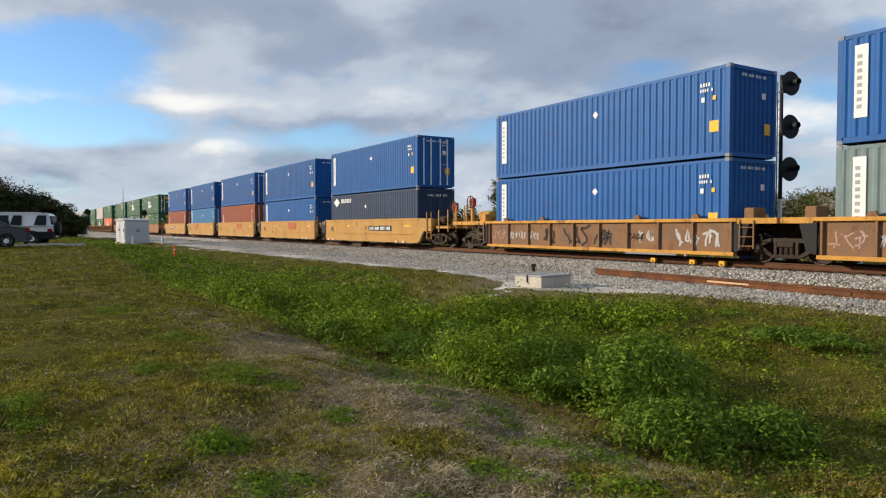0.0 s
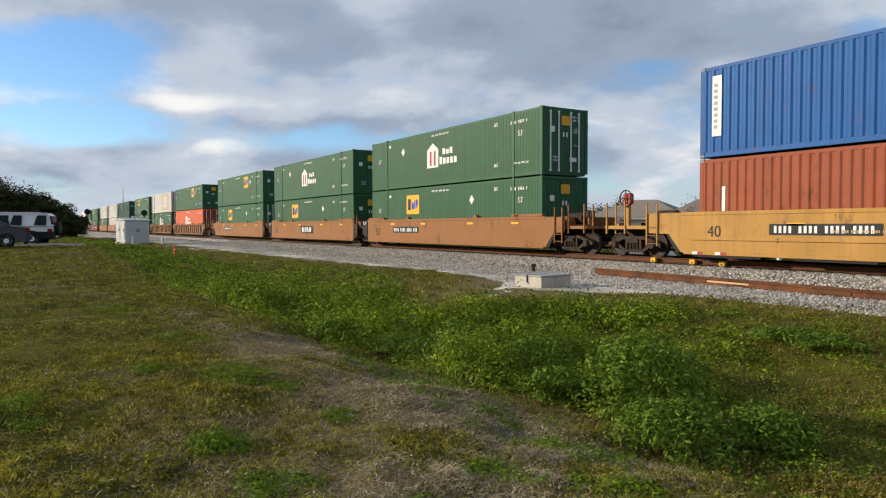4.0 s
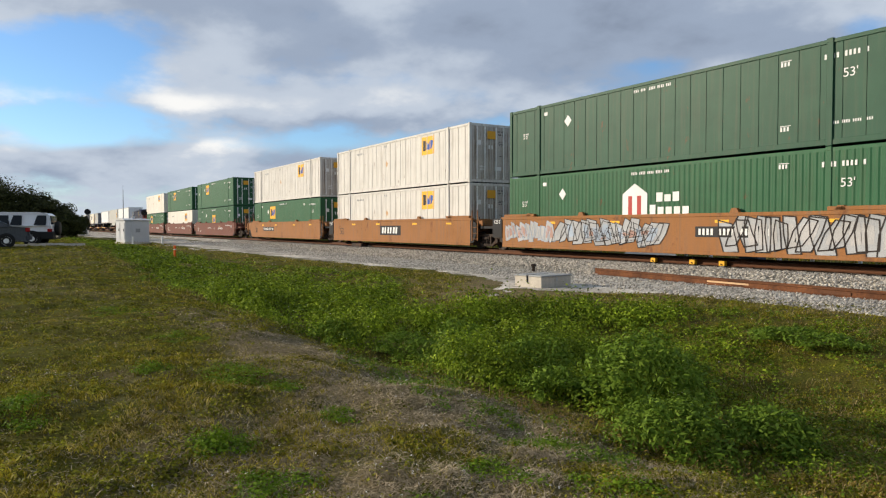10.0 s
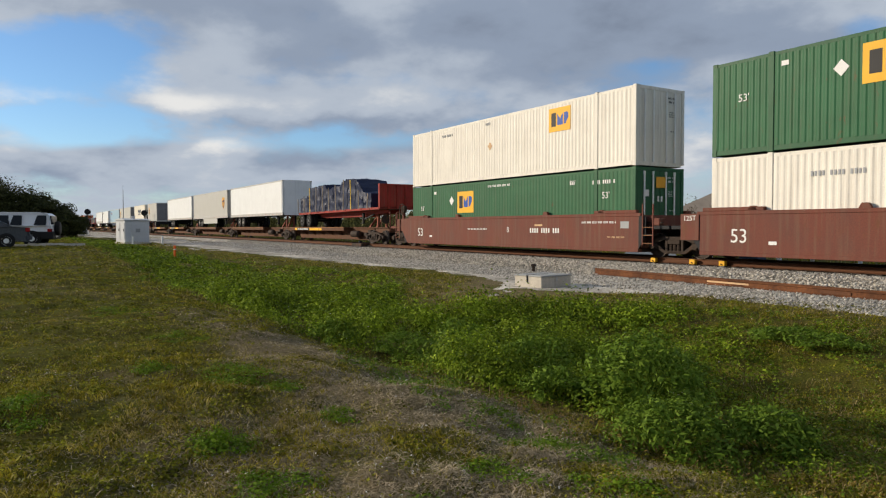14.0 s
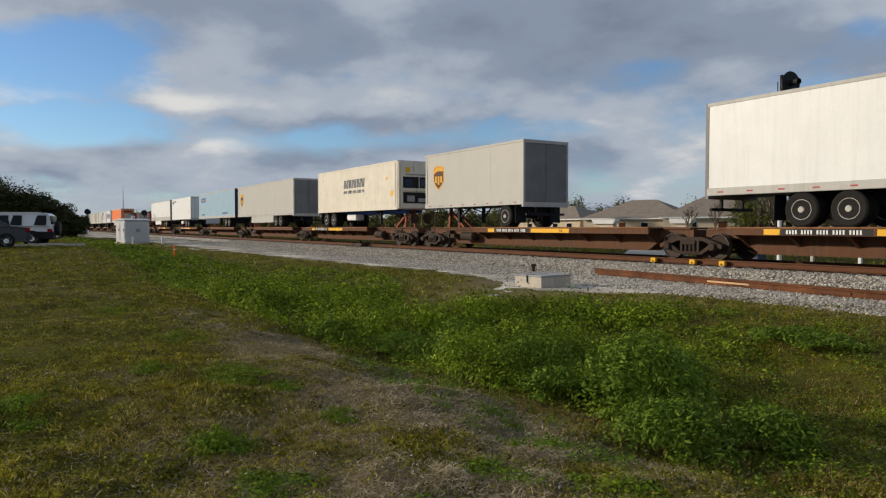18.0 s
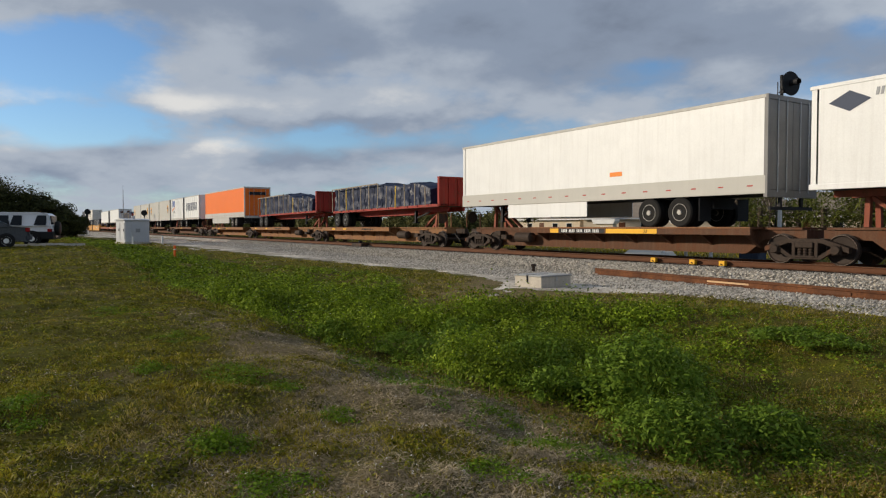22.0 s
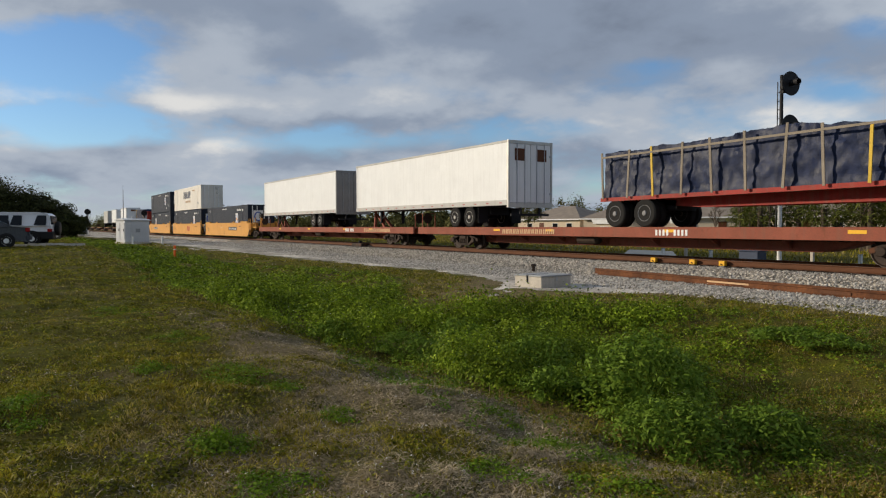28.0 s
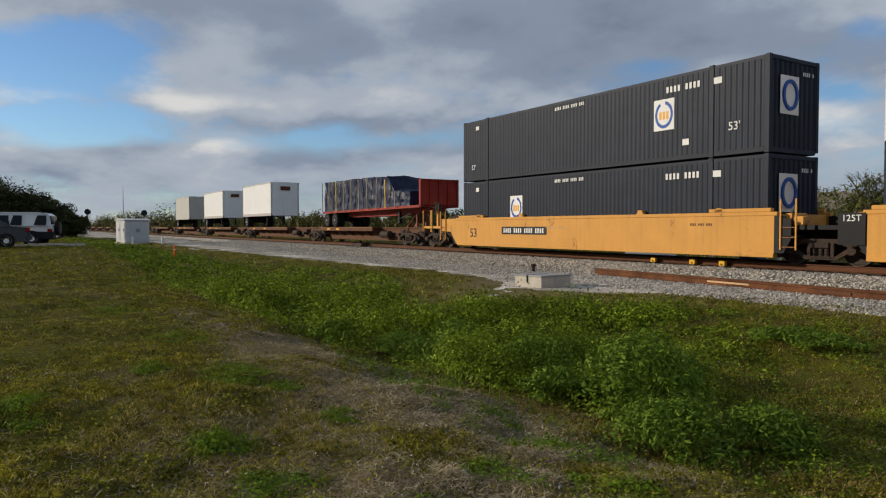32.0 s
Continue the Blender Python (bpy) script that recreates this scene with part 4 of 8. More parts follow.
def meadow():
    # lawn grass
    def lawn(x, y):
        return (1 - 0.85 * weed_zone(x, y)) * (1 - 0.8 * dry_zone(x, y)) * (0.12 + 1.1 * smooth(0.3, 0.62, patches(x, y, 0.55, 21)))
    tufts(58000, 3.3, 70, lawn, 7, lambda x, y: 0.014 + 0.034 * patches(x, y, 1.5, 22), 0.0075, GRASS, "lawn_grass", "short olive-green grass with dry blades", "grass")
    # straw and dead stems
    x, y, d = scatter(330000, 3.3, 30, 0.72)
    dz = dry_zone(x, y)
    keep = (rng.random(len(x)) < 0.20 * patches(x, y, .8, 23) ** 1.5 + 0.95 * dz) & (y < edge_y(x) + 0.25) & (rng.random(len(x)) > 0.9 * weed_zone(x, y))
    x, y, d = x[keep], y[keep], d[keep]
    k = np.maximum(1, d / 8)
    h = (0.004 + 0.024 * rng.random(len(x)) ** 2) * np.sqrt(k)
    stuff("dead_grass", blade_mesh("dead_grass", x, y, ground_z(x, y) + 0.005, h, 0.0050 * k, 0.025 + 0.04 * rng.random(len(x)) + h, STRAW), "pale dry straw and dead grass stems", "dry grass")
    # low broad leaves in the lawn, in many small cushions
    x, y, d = scatter(30000, 3.3, 70, 0.72)
    g = patches(x, y, 1.3, 33)
    keep = (rng.random(len(x)) < (0.22 + smooth(0.36, 0.62, g)) * (1 - 0.82 * dry_zone(x, y)) * (1 - .8 * weed_zone(x, y))) & (y < edge_y(x) - 0.1)
    x, y, d = x[keep], y[keep], d[keep]
    k = np.maximum(1, d / 8)
    C = np.stack([x, y, ground_z(x, y) - .01], 1)
    stuff("clover_leaves", dome_leaves(C, (0.04 + 0.09 * rng.random(len(x))) * k ** .7, (0.02 + 0.04 * rng.random(len(x))) * k ** .4, 17, 0.025 * k ** .9, CLOVER, "clover_leaves", 1.4, None, .25), "low olive-green broad-leaved weeds in the lawn", "weeds")
    # clumps of low weeds in the lawn: place, half-width, half-depth, height, mounds
    C, R, H = [], [], []
    for cx, cy, rx, ry, hh, n in ((-4.65, -18.92, .17, .22, .10, 14), (-6.5, -18.35, .5, .28, .07, 22), (-5.95, -18.0, .22, .2, .05, 8), (-6.0, -20.05, .4, .22, .09, 14), (-7.2, -18.95, .22, .16, .06, 7), (-5.0, -17.95, .16, .14, .06, 6), (-3.75, -18.8, .3, .26, .06, 14),
                                  (-2.8, -17.15, .3, .16, .07, 12), (-3.9, -16.75, .2, .3, .06, 10), (-9.3, -18.3, .5, .3, .05, 10), (-3.3, -17.6, .3, .2, .04, 9), (-4.7, -16.6, .3, .16, .05, 8), (-12.5, -18.6, .9, .4, .05, 14), (-3.0, -18.2, .25, .2, .05, 8)):
        a, q = rng.random(n) * 6.283, np.sqrt(rng.random(n))
        px, py = cx + rx * q * np.cos(a), cy + ry * q * np.sin(a)
        C.append(np.stack([px, py, ground_z(px, py)], 1))
        R.append(.05 + .06 * rng.random(n) + .1 * rx)
        H.append(hh * (1.1 - .6 * q) * (.7 + .6 * rng.random(n)))
    C, R, H = np.concatenate(C), np.concatenate(R), np.concatenate(H)
    stuff("lawn_weeds", dome_leaves(C, R, H, 110, np.full(len(C), .025), LAWN_WEED, "lawn_weeds", 1.7, None, .25), "bright green low weed clumps in the grass", "weeds")
    # the ditch weeds: leafy mounds of all sizes with gaps between them
    x, y, d = scatter(8600, 4.2, 70, 0.72)
    wz = weed_zone(x, y)
    lump = smooth(0.28, 0.66, patches(x, y, 1.1, 41))
    keep = rng.random(len(x)) < wz * (0.30 + 0.95 * lump)
    x, y, d, wz, lump = x[keep], y[keep], d[keep], wz[keep], lump[keep]
    k, near = np.maximum(1, d / 11), np.maximum(.5, d / 11)
    side = low_side(x, y) * np.interp(x, [-60, -30, -18, -13, -8, -4], [0.3, 0.42, 0.62, 0.86, 0.82, 0.5])
    h = (0.06 + 0.62 * lump * (0.7 + 0.5 * rng.random(len(x)))) * side * (0.4 + 0.6 * wz)
    r = (0.11 + 0.20 * lump + 0.12 * rng.random(len(x))) * k ** .5
    C = np.stack([x, y, ground_z(x, y) - .02], 1)
    stuff("ditch_weeds", dome_leaves(C, r, h, np.clip((760 * r * (r + h) / near ** 1.3).astype(int), 26, 340), 0.058 * near ** .8, WEED, "ditch_weeds", 1.9, None, .2), "dense green weeds in leafy mounds filling the ditch", "weeds")
    # upright leafy stems among them
    x, y, d = scatter(9000, 4.2, 24, 0.72)
    wz = weed_zone(x, y)
    lump = smooth(0.28, 0.66, patches(x, y, 1.1, 41))
    keep = rng.random(len(x)) < wz ** 1.3 * (0.1 + .8 * lump)
    x, y, d, lump = x[keep], y[keep], d[keep], lump[keep]
    side = low_side(x, y) * np.interp(x, [-30, -18, -12], [0.4, 0.6, 0.8])
    hh = (0.10 + 0.60 * lump) * (0.7 + 0.5 * rng.random(len(x))) * side
    stuff("weed_sprigs", sprays(x, y, ground_z(x, y), hh, .12, 9, .06 * np.maximum(.5, d / 12) ** .8, WEED, "weed_sprigs", 2.6, .45), "upright leafy stems among the ditch weeds", "weeds")
    # ruddy and yellowing plants low at the weeds' near edge
    x, y, d = scatter(9000, 4.2, 16, 0.72)
    f = y - weed_front(x, y)
    keep = rng.random(len(x)) < np.exp(-(f / .28) ** 2) * .55 + .12 * (f > .2) * (x > -8) * (y < -9)
    x, y, d = x[keep], y[keep], d[keep]
    stuff("ruddy_weeds", sprays(x, y, ground_z(x, y), .05 + .13 * rng.random(len(x)), .3, 6, np.full(len(x), .035), RUDDY, "ruddy_weeds", 2.4, .2), "reddish and yellowing plants at the weeds' edge", "weeds")
    # low broad weeds in the open grass beyond the shrubs
    x, y, d = scatter(9000, 4.0, 16, 0.72)
    open_grass = (y > weed_front(x, y) - 1.2) & (x > -8.5) & (y < edge_y(x) - 2.2)
    keep = open_grass & (rng.random(len(x)) < .08 + .5 * smooth(.5, .66, patches(x, y, 1.2, 51)))
    x, y, d = x[keep], y[keep], d[keep]
    C = np.stack([x, y, ground_z(x, y) - .01], 1)
    stuff("low_weeds", dome_leaves(C, .05 + .08 * rng.random(len(x)), .03 + .08 * rng.random(len(x)), 34, np.full(len(x), .030), BUSH, "low_weeds", 1.8, None, .25), "low green broad-leaved weeds in open grass", "weeds")
    # taller grass on the verge and by the stone strip
    def verge(x, y):
        e = edge_y(x)
        m = np.clip(smooth(-2.6, -0.6, y - e) * (1 - smooth(0, 0.4, y - e)) * .9 + (1 - weed_zone(x, y)) * (y > weed_front(x, y)) * .9, 0, 1)
        return m * (0.1 + 1.1 * smooth(.3, .65, patches(x, y, 0.7, 55)))
    tufts(19000, 3.6, 60, verge, 8, lambda x, y: 0.03 + 0.09 * patches(x, y, 2.0, 57), 0.0055, VERGE, "verge_grass", "longer brownish-green grass on the verge beside the stone strip", "grass", .05, .7)
    # small flowers
    x, y, d = scatter(5200, 3.6, 30, 0.72)
    keep = rng.random(len(x)) < (smooth(0.48, 0.65, patches(x, y, 1.4, 61)) * 0.35 + .3 * dry_zone(x, y) * smooth(.45, .7, patches(x, y, .8, 63)))
    x, y, d = x[keep], y[keep], d[keep]
    z = ground_z(x, y) + 0.04 + 0.03 * rng.random(len(x)) + 0.3 * weed_zone(x, y)
    c = rng.random(len(x)) < 0.85
    for sel, mt, nm in ((c, PETAL, "white_flowers"), (~c, PETAL_YELLOW, "yellow_flowers")):
        P = np.stack([x[sel], y[sel], z[sel]], 1)
        P = np.repeat(P, 3, 0)
        stuff(nm, leaf_quads(P, 0.010 * np.maximum(1, np.repeat(d[sel], 3) / 9), mt, nm, 0.2, 1.2), ("tiny white" if mt is PETAL else "tiny yellow") + " wild flowers in the grass", "flowers")
    # grass on the far side of the track
    n = 26000
    x, y = -120 + 120 * rng.random(n), 3.9 + 30 * rng.random(n) ** 1.4
    h = 0.1 + 0.25 * rng.random(n) * patches(x, y, 4, 71)
    stuff("far_side_grass", blade_mesh("far_side_grass", x, y, ground_z(x, y), h, np.full(n, 0.05), h * .6, GRASS), "grass on the far side of the track", "grass")


def herb(name, cx, cy, rx, ry, hh, mounds, label, per=90, leaf=0.085, slim=2.7):
    """A leafy herb: mounds of pointed leaves on a round bush, with leafy tips standing out of it."""
    base = float(ground_z(cx, cy))
    t = thing(name, pose(cx, cy, base), label, "shrub", "leafy shrubs in the ditch")
    a = np.arange(mounds) * 2.4 + rng.random(mounds)
    u = (np.arange(mounds) + .5) / mounds                   # 1 on the crown, 0 round the foot
    q = np.sqrt(1 - u ** 2) * rng.uniform(.85, 1.05, mounds)
    C = np.stack([rx * q * np.cos(a) * .82, ry * q * np.sin(a) * .82, hh * (.05 + .74 * u)], 1)
    R = min(rx, ry) * rng.uniform(.30, .42, mounds)
    st = Shape()
    for c in C:
        st.bar((c[0] * .25, c[1] * .25, 0), tuple(c * [.9, .9, 1]), .009)
    part("stem", st, BUSH, t)
    ob = new("leafage", dome_leaves(C, R, hh * rng.uniform(.24, .34, mounds), per, np.full(mounds, leaf), BUSH, "leafage", slim, None, .22))
    ob.parent = t
    ob["kind"] = "stuff"
    tips = 5 * mounds
    k = rng.integers(0, mounds, tips)
    px, py = C[k, 0] + rng.normal(0, .6, tips) * R[k], C[k, 1] + rng.normal(0, .6, tips) * R[k]
    ob = new("new_growth", sprays(px, py, C[k, 2] * .8, hh * rng.uniform(.2, .36, tips), .25, 8, np.full(tips, leaf * 1.1), BUSH, "new_growth", slim, .35))
    ob.parent = t
    ob["kind"] = "stuff"
    return t


meadow()
herb("leafy_shrub", -4.75, -14.75, .62, .62, .80, 30, "tall leafy green shrub in the ditch", 130, .066)
herb("leafy_shrub", -3.75, -15.5, .52, .46, .46, 22, "broad leafy green shrub at the ditch's edge", 165, .058)
herb("leafy_shrub", -3.35, -14.75, .42, .40, .42, 16, "small leafy green shrub beside a broad one", 150, .058)
herb("leafy_shrub", -5.5, -15.2, .42, .36, .36, 14, "small leafy shrub among the ditch weeds", 110, .06)
herb("leafy_shrub", -5.5, -10.6, .9, .5, .2, 26, "low leafy shrub near the stone strip", 70, .075)
herb("leafy_shrub", -6.6, -14.6, .55, .5, .5, 18, "leafy green shrub among the ditch weeds", 110, .062)
herb("leafy_shrub", -8.6, -14.4, .6, .5, .55, 18, "leafy green shrub among the ditch weeds", 110, .062)
herb("leafy_shrub", -8.7, -15.3, .6, .4, .42, 18, "low leafy shrub at the weeds' near edge", 110, .055)
herb("leafy_shrub", -7.6, -15.2, .5, .4, .42, 16, "low leafy shrub at the weeds' near edge", 110, .055)
herb("leafy_shrub", -9.9, -15.9, .55, .35, .36, 16, "low leafy shrub at the weeds' near edge", 110, .055)
herb("leafy_shrub", -5.6, -13.2, .45, .4, .40, 14, "leafy green shrub behind a taller one", 100, .06)


def tree(m, h, crown_r, crown_h, mt, label, trunk_r=0.2, leaves=2600, leaf=0.4, clumps=26, seed=1, group="", open_crown=False, low=0.35, dense=False):
    r = np.random.default_rng(seed)
    t = thing("tree", m, label, "tree", group)
    part("trunk", Shape().lathe([(trunk_r * 1.35, -0.2), (trunk_r, 0.4), (trunk_r * .8, h * .35), (trunk_r * .5, h * .6), (trunk_r * .2, h * .85)], 9), BARK, t)
    cz = h - crown_h / 2
    C = []
    while len(C) < clumps:
        q = r.uniform(-1, 1, 3)
        if np.linalg.norm(q) < 1:
            C.append(q * [crown_r, crown_r, crown_h / 2] * r.uniform(.75, 1.12) + [0, 0, cz])
    C = np.array(C)
    for k in range(min(7, clumps)):
        c = C[k]
        part("limb", Shape().bar((0, 0, h * r.uniform(low, .6)), tuple(c * [.8, .8, 1]), trunk_r * .35), BARK, t)
    idx = r.integers(0, clumps, leaves)
    rad = crown_r * (.22 if open_crown else .32) * (0.6 + 0.8 * r.random(clumps))
    P = C[idx] + r.normal(0, 1, (leaves, 3)) * rad[idx][:, None] * [1, 1, .75] * .62
    P[:, 2] = np.maximum(P[:, 2], h * .08)
    if dense:
        ob = new("crown", dome_leaves(C - [0, 0, .15 * crown_r], rad * 1.25, rad * 1.1, leaves // clumps, np.full(clumps, leaf), mt, "crown", 1.6, None, .16))
    else:
        ob = new("crown", leaf_quads(P, leaf * (.6 + .7 * r.random(leaves)), mt, "crown", 0.1, 1.5))
    ob.parent = t
    return t


def palm(m, h, fronds, seed, group="palms beyond the track"):
    r = random.Random(seed)
    t = thing("palm", m, "bushy green palm beyond the track", "palm", group)
    part("trunk", Shape().lathe([(.24, -.2), (.2, h * .3), (.17, h * .58), (.22, h * .66)], 9), BARK, t)

    k = fronds * 3
    a, e = np.arange(k) * 2.4, np.linspace(1.3, -.95, k) + rng.normal(0, .12, k)
    L = h * rng.uniform(.22, .32, k)
    C = np.stack([np.cos(a) * np.cos(e) * L, np.sin(a) * np.cos(e) * L, h * .66 + np.sin(e) * L], 1)
    P = np.repeat(C, 22, 0) + rng.normal(0, .05 * h, (22 * k, 3)) * [1, 1, .8]
    ob = new("crown", leaf_quads(P, h * .12 * rng.uniform(.6, 1.2, len(P)), PALM, "crown", .1, 6.0))
    ob.parent = t
    return t


# dark oaks behind the parked cars
for i, (x, y, h, cr) in enumerate(((-84, -25.0, 7.0, 3.4), (-83, -21.3, 6.3, 2.9), (-86, -18.9, 5.6, 2.6), (-82, -17.6, 4.4, 2.1), (-84, -16.0, 4.0, 1.7), (-80, -15.1, 2.9, 1.2), (-92, -15.6, 3.3, 1.3), (-88, -23, 7.4, 3.0))):
    tree(pose(x, y, 0, 0, 0, 40 * i), h * .86, cr, h * .78, OAK, "dark green oak with a dense low crown", .22, 11000, .26, 60, 10 + i, "oaks behind the parked cars", False, .35, True)
# trees beyond the track
tree(pose(-81.5, 41, -.4), 9.6, 2.3, 5.0, HEDGE, "tall spreading tree with an open grey-green crown", .24, 3200, .36, 20, 31, "trees beyond the track", True)
tree(pose(-76, 41.5, -.4), 5.4, 1.9, 4.0, HEDGE, "brownish thin-leaved tree beyond the track", .14, 1500, .3, 16, 32, "trees beyond the track", True)


def bare_tree(m, h, seed, label, leaves=0):
    """A thin tree: forking twigs, bare or with a few leaves at their ends."""
    r = random.Random(seed)
    t = thing("tree", m, label, "tree", "trees beyond the track")
    part("trunk", Shape().lathe([(.07, -.2), (.055, h * .3), (.035, h * .55)], 8), BARK, t)
    tw, ends = Shape(), []

    def fork(p, d, length, w, depth):
        q = p + d * length
        tw.bar(p, q, w)
        if depth == 0:
            ends.append(q)
            return
        for _ in range(3):
            dd = (d + Vector((r.uniform(-.7, .7), r.uniform(-.7, .7), r.uniform(-.15, .45)))).normalized()
            fork(p + d * length * r.uniform(.55, 1.0), dd, length * r.uniform(.55, .8), w * .62, depth - 1)
    for _ in range(4):
        fork(Vector((0, 0, h * r.uniform(.3, .55))), Vector((r.uniform(-.5, .5), r.uniform(-.5, .5), 1)).normalized(), h * .2, .05, 3)
    part("branches", tw, BARK, t)["kind"] = "stuff"
    if leaves:
        E = np.array([tuple(q) for q in ends])
        P = E[rng.integers(0, len(E), leaves)] + rng.normal(0, .12, (leaves, 3))
        ob = new("crown", leaf_quads(P, .05 + .06 * rng.random(leaves), RED_LEAF, "crown", .3, 1.6))
        ob.parent = t
    return t


bare_tree(pose(-29.9, 23.2, -.5), 5.2, 34, "bare grey-brown tree with thin twigs by the palms")
bare_tree(pose(-31.6, 22.8, -.5), 3.6, 35, "small bare brown bush tree with thin twigs")
bare_tree(pose(-34.6, 23.6, -.5), 3.4, 37, "small bare brown bush tree with thin twigs")
bare_tree(pose(-27.9, 23.6, -.5), 4.9, 38, "bare grey-brown tree with thin twigs by the palms")
bare_tree(pose(-22.4, 24.5, -.4), 5.8, 36, "slim young tree with a few reddish leaves", 420)
for i, (x, y, h) in enumerate(((-30.2, 25, 3.7), (-28.2, 24, 4.0), (-26.6, 25.5, 3.9), (-25.0, 24.2, 3.6), (-23.4, 25.6, 3.9), (-21.8, 24.6, 4.0), (-20.2, 25.4, 3.7), (-18.6, 25, 3.9), (-32.2, 26, 3.4), (-17, 25.4, 3.8))):
    palm(pose(x + .7 * math.sin(5 * i), y, -.5, 0, 0, 30 * i), h * (1.08 + .14 * math.sin(3 * i)), 13, i)
n = 14000
x = -33 + 22 * rng.random(n)
P = np.stack([x, 26.8 + 1.4 * rng.random(n), -.4 + (3.1 + .5 * np.sin(x * 1.3)) * rng.random(n) ** .8], 1)
stuff("hedge", leaf_quads(P, .16 + .2 * rng.random(n), HEDGE, "hedge", .4, 1.8), "dense hedge behind the palms", "hedge")
# woods along the horizon
def woods(n, x0, x1, y0, y1, low, high, size, per=46):
    """Far trees as leafy mounds, taller ones standing out of low scrub."""
    x = x0 + (x1 - x0) * rng.random(n)
    y = y0 + (y1 - y0) * rng.random(n)
    top = low + (high - low) * rng.random(n) ** 2.2
    r = 0.8 + 0.28 * top
    C = np.stack([x, y, -.4 + np.maximum(0, top - 1.9 * r)], 1)
    return dome_leaves(C, r, top - C[:, 2], per, np.full(n, size), WOODS, "far_woods", 1.4, None, .07)


stuff("far_woods", woods(520, -460, -150, 70, 120, 2.0, 7.0, .8, 260), "low olive-green woods on the horizon", "woods")
stuff("far_woods", woods(44, -150, -92, 80, 112, 3.0, 7.5, .42, 1100), "olive-green trees behind the houses", "woods")
stuff("far_woods", woods(420, -430, -155, 9, 24, 1.2, 6.3, .5, 150), "olive-brown trees along the far stretch of the track", "woods")


# ---- houses and signs beyond the track ----
def house(m, w, d, eave, ridge, label):
    h = thing("house", m, label, "house", "houses beyond the track")
    for nm, a in (("wall", (-w / 2, w / 2, -d / 2, -d / 2 + .2)), ("wall", (-w / 2, w / 2, d / 2 - .2, d / 2)), ("wall", (-w / 2, -w / 2 + .2, -d / 2 + .2, d / 2 - .2)), ("wall", (w / 2 - .2, w / 2, -d / 2 + .2, d / 2 - .2))):
        part(nm, Shape().box(*a, 0, eave), STUCCO, h)
    o, k = .5, min(w, d) / 2 - .4
    V = [(-w / 2 - o, -d / 2 - o, eave), (w / 2 + o, -d / 2 - o, eave), (w / 2 + o, d / 2 + o, eave), (-w / 2 - o, d / 2 + o, eave), (-w / 2 + k, 0, ridge), (w / 2 - k, 0, ridge)]
    part("roof", Shape().add(V, [(0, 1, 5, 4), (1, 2, 5), (2, 3, 4, 5), (3, 0, 4), (3, 2, 1, 0)]), ROOF, h)
    part("fascia", Shape().box(-w / 2 - o, w / 2 + o, -d / 2 - o - .03, -d / 2 - o, eave - .16, eave + .03), P_WHITE, h)
    for x in (-w * .3, w * .12, w * .34):
        wn = part("window", Shape().box(x - .6, x + .6, -d / 2 - .03, -d / 2 - .004, .9, 2.1), P_WHITE, h)
        part("pane", Shape().box(x - .52, x + .52, -d / 2 - .04, -d / 2 - .031, .98, 2.02), GLASS_DARK, wn)
    dr = part("door", Shape().box(-.1 * w - .5, -.1 * w + .5, -d / 2 - .04, -d / 2 - .004, 0, 2.1), P_BROWN, h)
    part("handle", Shape().box(-.1 * w + .36, -.1 * w + .42, -d / 2 - .08, -d / 2 - .04, 1, 1.1), STEEL, dr)


house(pose(-73.2, 62.1, -.4, 0, 0, 25), 15, 12, 2.7, 5.6, "tan stucco house with a grey hipped roof")
house(pose(-88, 60, -.4, 0, 0, 10), 13, 11, 2.7, 5.0, "tan stucco house with a grey hipped roof")
house(pose(-57, 62, -.4, 0, 0, 35), 18, 13, 2.7, 6.2, "long tan stucco house with a grey hipped roof")
house(pose(-47, 66, -.4, 0, 0, 20), 15, 12, 2.7, 5.8, "tan stucco house with a grey hipped roof")


def monument(m, w):
    s = thing("entrance_sign", m, "cream stucco entrance monument with a white cornice", "entrance sign", "entrance monuments beyond the track")
    part("base", Shape().box(-w / 2 - .1, w / 2 + .1, -.5, .5, -.3, .25), CONCRETE, s)
    part("body", Shape().box(-w / 2, w / 2, -.4, .4, .25, 1.7, .02), STUCCO, s)
    part("plaque", Shape().prism([(-w * .3, .7), (w * .3, .7), (w * .3, 1.25), (w * .2, 1.45), (-w * .2, 1.45), (-w * .3, 1.25)], -.43, -.405), P_WHITE, s)
    part("cornice", Shape().prism([(-w / 2 - .05, 1.7), (w / 2 + .05, 1.7), (w / 2 + .2, 1.95), (w / 2 + .2, 2.1), (-w / 2 - .2, 2.1), (-w / 2 - .2, 1.95)], -.55, .55), ROD, s)


